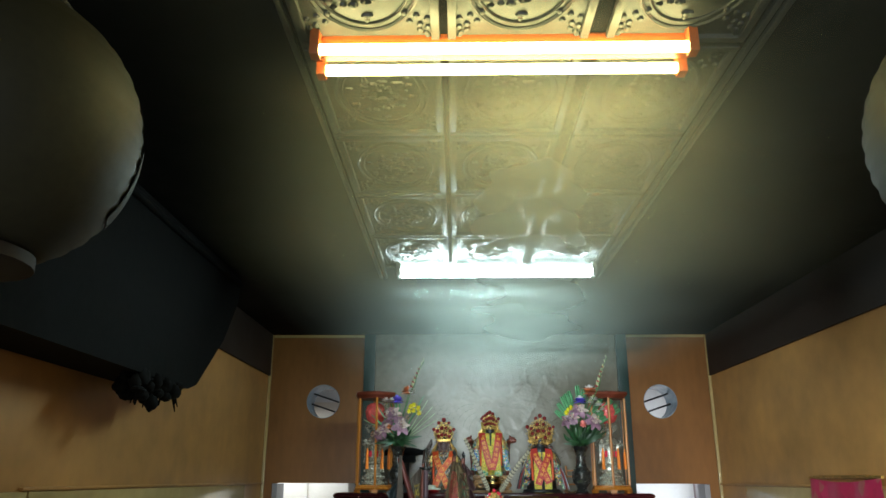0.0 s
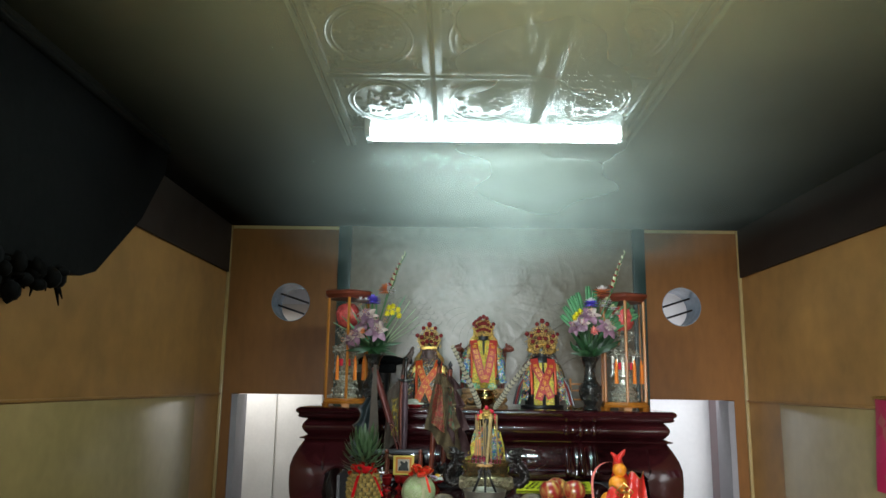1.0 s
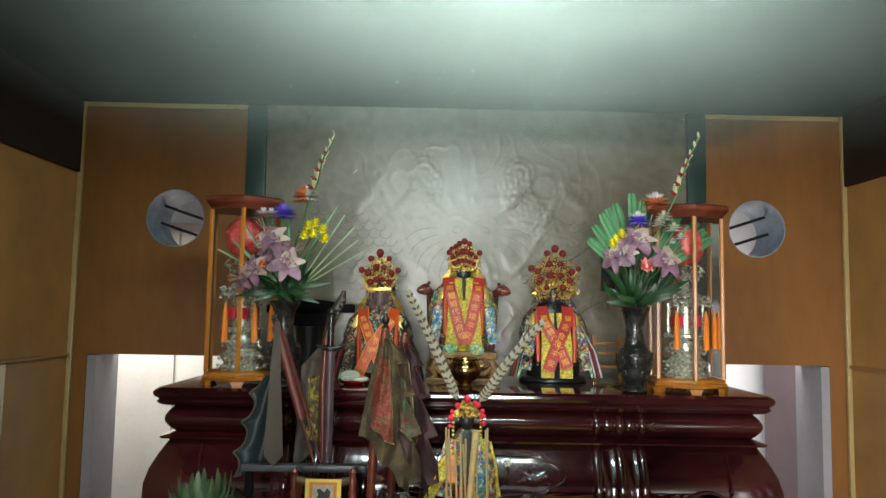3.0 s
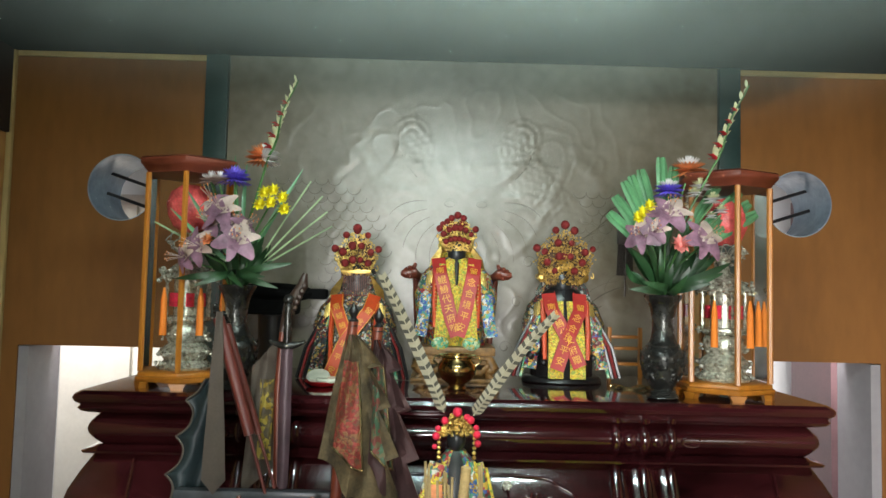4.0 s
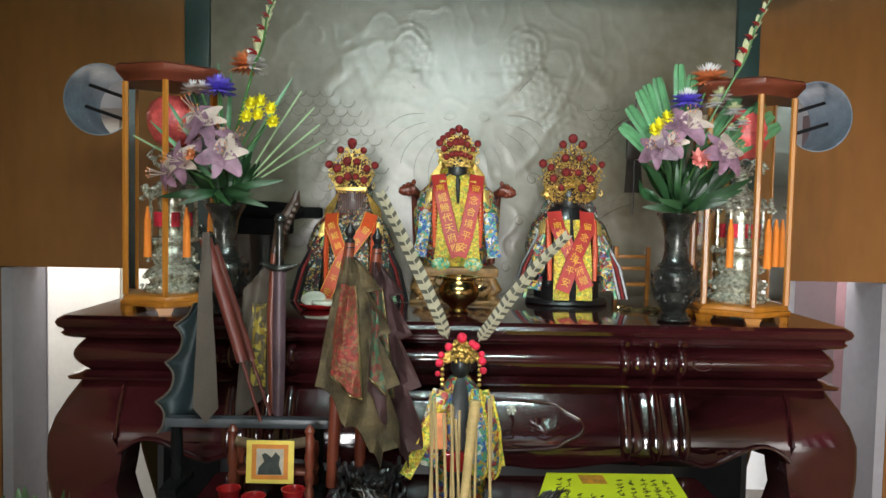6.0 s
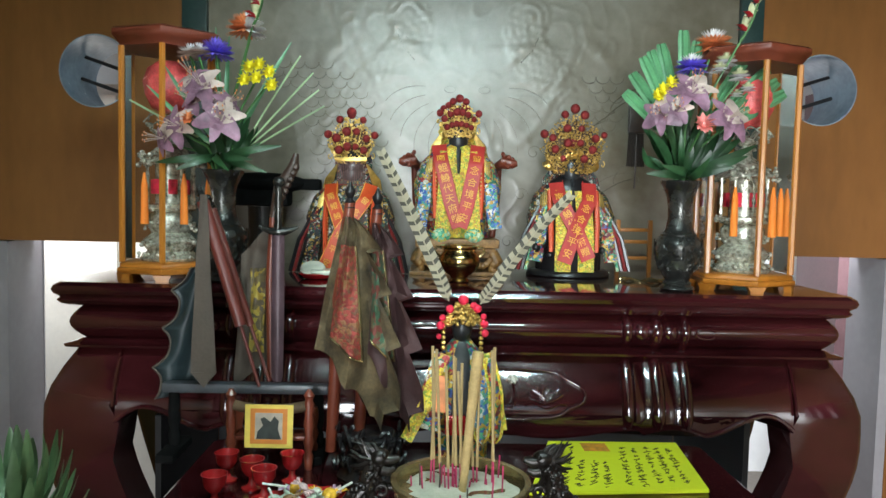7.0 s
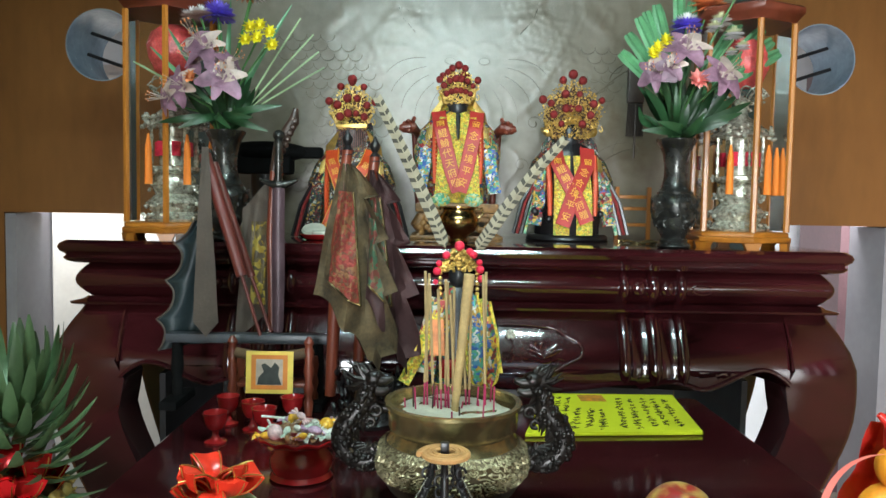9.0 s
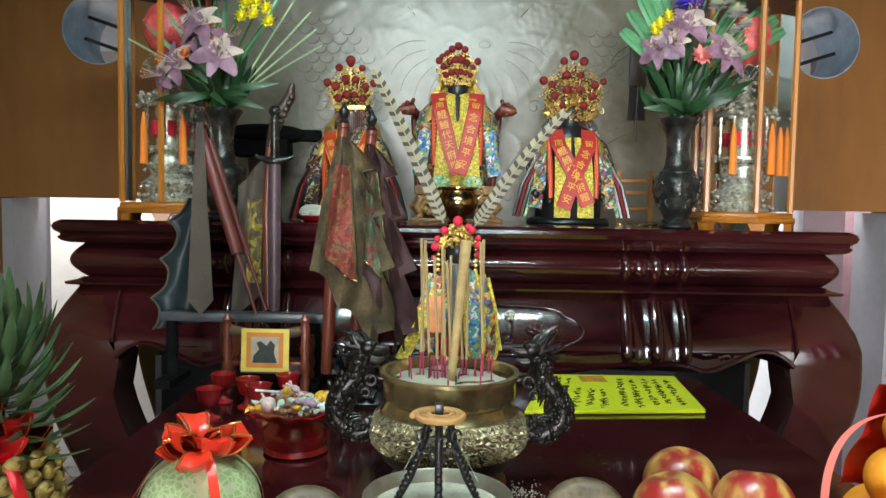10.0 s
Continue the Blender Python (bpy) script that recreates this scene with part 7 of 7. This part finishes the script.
over.inputs[7].default_value = (0.55, 0.55, 0.36, 1)
ml.new(over.outputs[2], mn["Principled BSDF"].inputs["Base Color"])
bm = B()
rows = []
for j in range(17):
    p_ = math.pi * (0.03 + 0.94 * j / 16)
    rows.append([(0.066 * math.sin(p_) * (1 + 0.012 * math.cos(10 * 2 * math.pi * i / 40)) * math.cos(2 * math.pi * i / 40), 0.066 * math.sin(p_) * (1 + 0.012 * math.cos(10 * 2 * math.pi * i / 40)) * math.sin(2 * math.pi * i / 40), 0.0655 - 0.066 * math.cos(p_)) for i in range(40)])
skin(bm, rows)
part("rind", bm, M_melon, me_)
bm = B()
tube(bm, [(0, 0, 0.13), (0.004, 0.002, 0.15), (-0.012, 0.0, 0.165)], [0.005, 0.004, 0.004], 7)
part("stalk", bm, M_stem, me_)
for a0 in (0.3, 1.9):
    bm = B()
    sheet(bm, lambda u, v: (0.068 * math.cos(v * 6.28) * math.cos(a0) + (u - 0.5) * 0.012 * -math.sin(a0), 0.068 * math.cos(v * 6.28) * math.sin(a0) + (u - 0.5) * 0.012 * math.cos(a0), 0.0655 + 0.0675 * math.sin(v * 6.28)), 2, 40)
    part("ribbon_band", bm, mat("pale_green_band", (0.5, 0.5, 0.28), 0.4, var=0.2, scale=30, bump=0.1), me_)
bow(me_, (0.008, -0.022, 0.131), 0.05, M_ribbon, "shiny red ribbon bow with gilt edges", 9, 3, 9)


def apple(x, y, z, rx, ry, r=0.044):
    a_ = thing("apple", pose(x, y, z, rx, ry, 20), "red and yellow streaked apple on the red plate", "apple", "apples on the plate")
    bm = B()
    rows = []
    for j in range(19):
        t = j / 18 * math.pi
        rr = r * math.sin(t) * (1 + 0.08 * math.cos(t)) + 0.0004
        zz = -r * 0.92 * math.cos(t) * (1 - 0.25 * math.exp(-(rr / (0.3 * r)) ** 2))
        rows.append([(rr * (1 + 0.015 * math.cos(5 * 2 * math.pi * i / 30)) * math.cos(2 * math.pi * i / 30), rr * (1 + 0.015 * math.cos(5 * 2 * math.pi * i / 30)) * math.sin(2 * math.pi * i / 30), zz) for i in range(30)])
    skin(bm, rows)
    part("flesh", bm, M_apple, a_)


M_apple = bpy.data.materials.new("apple_skin")
M_apple.use_nodes = True
an, al = M_apple.node_tree.nodes, M_apple.node_tree.links
ab = an["Principled BSDF"]
aco, ase, ano, ara = an.new("ShaderNodeTexCoord"), an.new("ShaderNodeMapping"), an.new("ShaderNodeTexNoise"), an.new("ShaderNodeValToRGB")
ase.inputs["Scale"].default_value = (40, 40, 9)
ano.inputs["Scale"].default_value = 1.2
ano.inputs["Detail"].default_value = 6
al.new(aco.outputs["Object"], ase.inputs["Vector"])
al.new(ase.outputs[0], ano.inputs["Vector"])
al.new(ano.outputs["Fac"], ara.inputs[0])
ara.color_ramp.elements[0].position, ara.color_ramp.elements[1].position = 0.42, 0.68
ara.color_ramp.elements[0].color, ara.color_ramp.elements[1].color = (0.3, 0.022, 0.018, 1), (0.52, 0.36, 0.09, 1)
al.new(ara.outputs[0], ab.inputs["Base Color"])
ab.inputs["Roughness"].default_value, ab.inputs["Coat Weight"].default_value = 0.3, 0.4
for q in ((0.24, -1.042, 1.0, 8, 6), (0.299, -1.107, 0.999, -14, 12), (0.203, -1.123, 1.0, -12, -10)):
    apple(*q)

og = thing("orange_bag", pose(0.478, -1.08, TZ + 0.0185) @ Matrix.Scale(1.15, 4), "oranges stacked in a red net bag with a gold emblem", "fruit bag")
M_orangef = mat("orange_peel", (0.85, 0.3, 0.02), 0.45, var=0.15, scale=20, fine=260, bump=0.4)
for x, y, z, r in ((-0.033, -0.02, 0.034, 0.034), (0.033, -0.02, 0.034, 0.034), (0.0, 0.036, 0.034, 0.034), (0.0, 0.0, 0.087, 0.033), (0.005, -0.003, 0.138, 0.024)):
    bm = B()
    ball(bm, (x, y, z), r, 20, 14)
    part("orange", bm, M_orangef, og)
M_net = mat("red_wrap", (0.65, 0.03, 0.02), 0.3, var=0.25, scale=20, fine=90, bump=0.3)
bm = B()
rows = []
for j in range(12):
    t = j / 11
    r = (0.066 - 0.05 * t ** 0.8)
    rows.append([(r * (1 + 0.09 * math.sin(i * 1.9 + j)) * math.cos(2 * math.pi * i / 30), r * (1 + 0.09 * math.sin(i * 1.9 + j)) * math.sin(2 * math.pi * i / 30) + 0.02, 0.05 + 0.125 * t) for i in range(-5, 10)])
skin(bm, rows, closed=False)
part("wrap", bm, M_net, og, "red foil wrap")
for x0, x1, zt, lean in ((0.02, 0.08, 0.125, 0.01), (-0.05, 0.02, 0.075, -0.02)):
    bm = B()
    sheet(bm, lambda u, v: (x0 + (x1 - x0) * u + lean * v, -0.07 + 0.01 * math.sin(u * 8 + v * 3) - 0.006 * v + 0.03 * u * u, zt * (1 - v) + 0.004 + 0.012 * math.sin(u * 7) * (1 - v)), 8, 10)
    fold = part("fold", bm, M_net, og)
    bm = B()
    tube(bm, [(x0 + (x1 - x0) * u, -0.072 + 0.01 * math.sin(u * 8) + 0.03 * u * u, zt + 0.004 + 0.012 * math.sin(u * 7)) for u in np.linspace(0, 1, 9)], 0.0014, 5)
    part("gilt_edge", bm, M_gold, fold)
bm = B()
tube(bm, [(0, 0, 0.16), (-0.012, -0.012, 0.185), (-0.018, -0.014, 0.19), (-0.026, -0.012, 0.196)], [0.011, 0.008, 0.006, 0.003], 8)
part("knot", bm, M_net, og)
bm = B()
tube(bm, [(0, 0, 0.16), (0.006, -0.01, 0.185), (0.016, -0.012, 0.194), (0.024, -0.01, 0.206)], [0.012, 0.009, 0.008, 0.003], 8)
part("knot", bm, M_net, og)
bm = B()
for k in range(4):
    a = k * 1.5708 + 0.785
    cx_, cz_ = 0.012 * math.cos(a), 0.075 + 0.012 * math.sin(a)
    tube(bm, [(cx_ + 0.009 * math.cos(t), -0.088, cz_ + 0.009 * math.sin(t)) for t in np.linspace(0, 6.28, 14)], 0.0017, 5)
tube(bm, [(0.03 * math.cos(k * 1.5708), -0.087, 0.075 + 0.03 * math.sin(k * 1.5708)) for k in range(5)], 0.0017, 5)
part("gold_emblem", bm, M_gold, og)
bm = B()
sheet(bm, lambda u, v: (-0.01 - 0.088 * math.sin(v * 1.9) + (u - 0.5) * 0.008, -0.05 + 0.01 * v, 0.165 + 0.012 * math.sin(v * 3.3) - 0.12 * v * v), 2, 24)
part("ribbon", bm, mat("salmon_ribbon", (0.75, 0.2, 0.16), 0.3, var=0.2, scale=20, bump=0.1), og)

M_bowlwood = mat("worn_divining_wood", (0.16, 0.115, 0.065), 0.5, var=0.45, scale=30, fine=140, bump=0.3)
for x, y, rot in ((-0.216, -0.995, 15), (0.145, -0.955, -8)):
    bm = B()
    rows = []
    for j in range(15):
        t = j / 14 * math.pi
        w = 0.026 * math.sin(t) ** 0.7 + 0.001
        cx_ = 0.058 * -math.cos(t)
        cy_ = 0.02 * math.sin(t)
        rows.append([(cx_, cy_ + w * math.cos(a), 0.0005 + (0.06 * math.sin(t) ** 0.8 + 0.002) * max(0, math.sin(a))) for a in np.linspace(-0.02, math.pi + 0.02, 10)])
    skin(bm, rows)
    o = part("moon_block", bm, M_bowlwood, None, "dark worn crescent divining block on the table", category="divining block")
    tagged(o, group="pair of divining blocks")
    o.matrix_world = pose(x, y, TZ, 0, 0, rot)

# ---- things overhead and on the side walls ----
bx = thing("hanging_cabinet", pose(0, 0, 0), "soot-blackened boxed canopy hung below the ceiling", "canopy")
bm = B()
prism(bm, [(-4.3, 1.76), (-1.66, 1.75), (-1.56, 1.78), (-1.22, 2.05), (-1.02, 2.3), (-1.0, 2.445), (-4.3, 2.445)], lambda a, b, c_: (c_, a, b), -1.69, -1.46)
part("casing", bm, M_sootblack, bx, smooth=20)
bm = B()
tube(bm, [(-1.455, -4.3, 2.4), (-1.455, -1.03, 2.4)], 0.018, 8)
part("edge_rail", bm, M_sootblack, bx)
bm = B()
rng = random.Random(6)
for k in range(60):
    y = rng.uniform(-2.2, -1.75)
    z = 1.75 - rng.uniform(0.0, 0.11) * (1 - abs(y + 2.05) / 0.35)
    ball(bm, (-1.5 + rng.uniform(-0.05, 0.04), y, z), (rng.uniform(0.015, 0.04), rng.uniform(0.02, 0.05), rng.uniform(0.012, 0.04)), 7, 5)
for k in range(26):
    y = rng.uniform(-2.15, -1.75)
    tube(bm, [(-1.5, y, 1.74), (-1.5 + rng.uniform(-0.03, 0.03), y + rng.uniform(-0.03, 0.03), 1.74 - rng.uniform(0.05, 0.11))], [0.012, 0.002], 5)
part("sooty_fringe", bm, M_sootblack, bx, "matted sooty fringe")

M_lan = mat("smoked_paper", (0.03, 0.027, 0.012), 0.6, var=0.4, scale=5, fine=60, bump=0.15)


def paper_lantern(x, y, z):
    L = thing("paper_lantern", pose(x, y, z), "large smoked paper lantern with thin ribs hung from the ceiling", "lantern", "hanging paper lanterns")
    bm = B()
    rows = []
    for j in range(33):
        t = math.pi * (0.14 + 0.72 * j / 32)
        r = 0.288 * math.sin(t) ** 0.85 + (0.005 if j % 2 else 0)
        rows.append([(r * math.cos(2 * math.pi * i / 48), r * math.sin(2 * math.pi * i / 48), -0.26 * math.cos(t)) for i in range(48)])
    skin(bm, rows)
    part("shade", bm, M_lan, L)
    for s_ in (-1, 1):
        bm = B()
        lathe(bm, [(0.13, s_ * 0.236), (0.14, s_ * 0.24), (0.14, s_ * 0.262), (0.12, s_ * 0.266)], 32)
        part("collar", bm, M_sootdark, L)
    for k in range(4):
        a = k * 1.5708 + 0.5
        bm = B()
        sheet(bm, lambda u, v: tuple(Vector(((0.296 * math.sin(math.pi * (0.3 + 0.4 * v)) ** 0.85) * math.cos(a + 0.3 * (u - 0.5) * (1 if v < 0.5 else 0.6)), (0.296 * math.sin(math.pi * (0.3 + 0.4 * v)) ** 0.85) * math.sin(a + 0.3 * (u - 0.5) * (1 if v < 0.5 else 0.6)), -0.262 * math.cos(math.pi * (0.3 + 0.4 * v))))), 6, 14)
        part("painted_mark", bm, M_sootdark, L, "dark painted mark")
    bm = B()
    tube(bm, [(0, 0, 0.26), (0, 0, ZC - z - 0.002)], 0.006, 6)
    part("cord", bm, M_black, L)


paper_lantern(-1.125, -3.83, 1.98)
paper_lantern(0.828, -3.83, 1.98)

cl = thing("wall_banner", pose(1.742, -1.07, 0), "crimson satin cloth hung on the side wall", "banner")
bm = B()
sheet(bm, lambda u, v: (-0.014 - 0.012 * (1 + math.sin(u * 17 + v * 2)) * (0.3 + v), 0.35 - 0.7 * u, 1.365 - 0.02 * math.sin(u * math.pi) - 0.4 * v), 40, 10, 0, 0.004)
part("cloth", bm, brocade("crimson_satin", [(0.45, 0.02, 0.08), (0.4, 0.02, 0.07), (0.5, 0.03, 0.1), (0.46, 0.02, 0.08), (0.4, 0.1, 0.09), (0.44, 0.02, 0.07)], 16, 0.4, 0.0), cl)
bm = B()
tube(bm, [(-0.012, 0.37, 1.37), (-0.012, -0.37, 1.37)], 0.008, 8)
part("rod", bm, M_gold, cl)
# a pale cabinet and a pier seen through the openings
cb = thing("side_cabinet", pose(-1.5, 1.75, 0), "tall pale beige cupboard standing in the room behind", "cabinet")
boxpart("body", (-0.35, -0.2, 0.0, 0.35, 0.25, 2.0), mat("beige_laminate", (0.6, 0.57, 0.5), 0.4, var=0.1, scale=4, bump=0.03), cb, bevel=0.006)
for x in (-0.173, 0.173):
    boxpart("door", (x - 0.165, -0.222, 0.06, x + 0.165, -0.2005, 1.95), mat("beige_door", (0.6, 0.57, 0.5), 0.35, var=0.1, scale=4, bump=0.03), cb, bevel=0.004)
boxpart("door_1", (1.9, 1.6, 0, 2.05, 2.0, 2.1), mat("plum_brown_door", (0.13, 0.07, 0.075), 0.4, var=0.25, scale=5, bump=0.05), kind="structure", label="plum-brown door edge in the room behind", category="door")
boxpart("door_2", (-2.3, 1.9, 0, -2.18, 2.19, 2.05), M_grey, kind="structure", label="grey door frame in the room behind", category="door")

# ---- incense smoke hanging under the ceiling ----


def smoke_mat(name, density):
    m = bpy.data.materials.new(name)
    m.use_nodes = True
    n, l = m.node_tree.nodes, m.node_tree.links
    n.remove(n["Principled BSDF"])
    tr, di, tl = n.new("ShaderNodeBsdfTransparent"), n.new("ShaderNodeBsdfDiffuse"), n.new("ShaderNodeBsdfTranslucent")
    for s in (di, tl):
        s.inputs["Color"].default_value = (0.8, 0.86, 0.8, 1)
    half, mix = n.new("ShaderNodeMixShader"), n.new("ShaderNodeMixShader")
    l.new(di.outputs[0], half.inputs[1])
    l.new(tl.outputs[0], half.inputs[2])
    co, nz = n.new("ShaderNodeTexCoord"), n.new("ShaderNodeTexNoise")
    nz.inputs["Scale"].default_value, nz.inputs["Detail"].default_value, nz.inputs["Distortion"].default_value = 1.5, 2, 0.3
    l.new(co.outputs["Object"], nz.inputs["Vector"])
    mr = n.new("ShaderNodeMapRange")
    for k, v in (("From Min", 0.2), ("From Max", 0.85), ("To Min", density * 0.12), ("To Max", density)):
        mr.inputs[k].default_value = v
    l.new(nz.outputs["Fac"], mr.inputs["Value"])
    sep, fade = n.new("ShaderNodeSeparateXYZ"), n.new("ShaderNodeMath")
    l.new(co.outputs["Object"], sep.inputs[0])
    ab, mx, sm = n.new("ShaderNodeMath"), n.new("ShaderNodeMapRange"), n.new("ShaderNodeMath")
    ab.operation, fade.operation = "ABSOLUTE", "MULTIPLY"
    l.new(sep.outputs[0], ab.inputs[0])
    for k, v in (("From Min", 0.05), ("From Max", 0.85), ("To Min", 1.0), ("To Max", 0.0)):
        mx.inputs[k].default_value = v
    l.new(ab.outputs[0], mx.inputs["Value"])
    l.new(mr.outputs[0], fade.inputs[0])
    l.new(mx.outputs[0], fade.inputs[1])
    far, thin = n.new("ShaderNodeMapRange"), n.new("ShaderNodeMath")
    thin.operation = "MULTIPLY"
    for k, v in (("From Min", -2.3), ("From Max", -0.45), ("To Min", 1.0), ("To Max", 0.0)):
        far.inputs[k].default_value = v
    l.new(sep.outputs[1], far.inputs["Value"])
    start, lead = n.new("ShaderNodeMapRange"), n.new("ShaderNodeMath")
    lead.operation = "MULTIPLY"
    for k, v in (("From Min", -3.8), ("From Max", -2.9), ("To Min", 0.1), ("To Max", 1.0)):
        start.inputs[k].default_value = v
    l.new(sep.outputs[1], start.inputs["Value"])
    l.new(fade.outputs[0], lead.inputs[0])
    l.new(start.outputs[0], lead.inputs[1])
    l.new(lead.outputs[0], thin.inputs[0])
    l.new(far.outputs[0], thin.inputs[1])
    l.new(thin.outputs[0], mix.inputs[0])
    l.new(tr.outputs[0], mix.inputs[1])
    l.new(half.outputs[0], mix.inputs[2])
    l.new(mix.outputs[0], n["Material Output"].inputs[0])
    return m


bm = B()
for k, z in enumerate((2.28, 2.19, 2.1, 2.0, 1.9)):
    sheet(bm, lambda u, v: (-1.16 + 2.3 * u, -4.4 + 5.0 * v, z + 0.006 * math.sin(u * 4 + k) * math.sin(v * 3 + k)), 12, 16)
tagged(part("incense_smoke", bm, smoke_mat("thin_smoke", 0.5), None, "drifts of pale incense smoke under the ceiling", category="smoke"), kind="stuff")
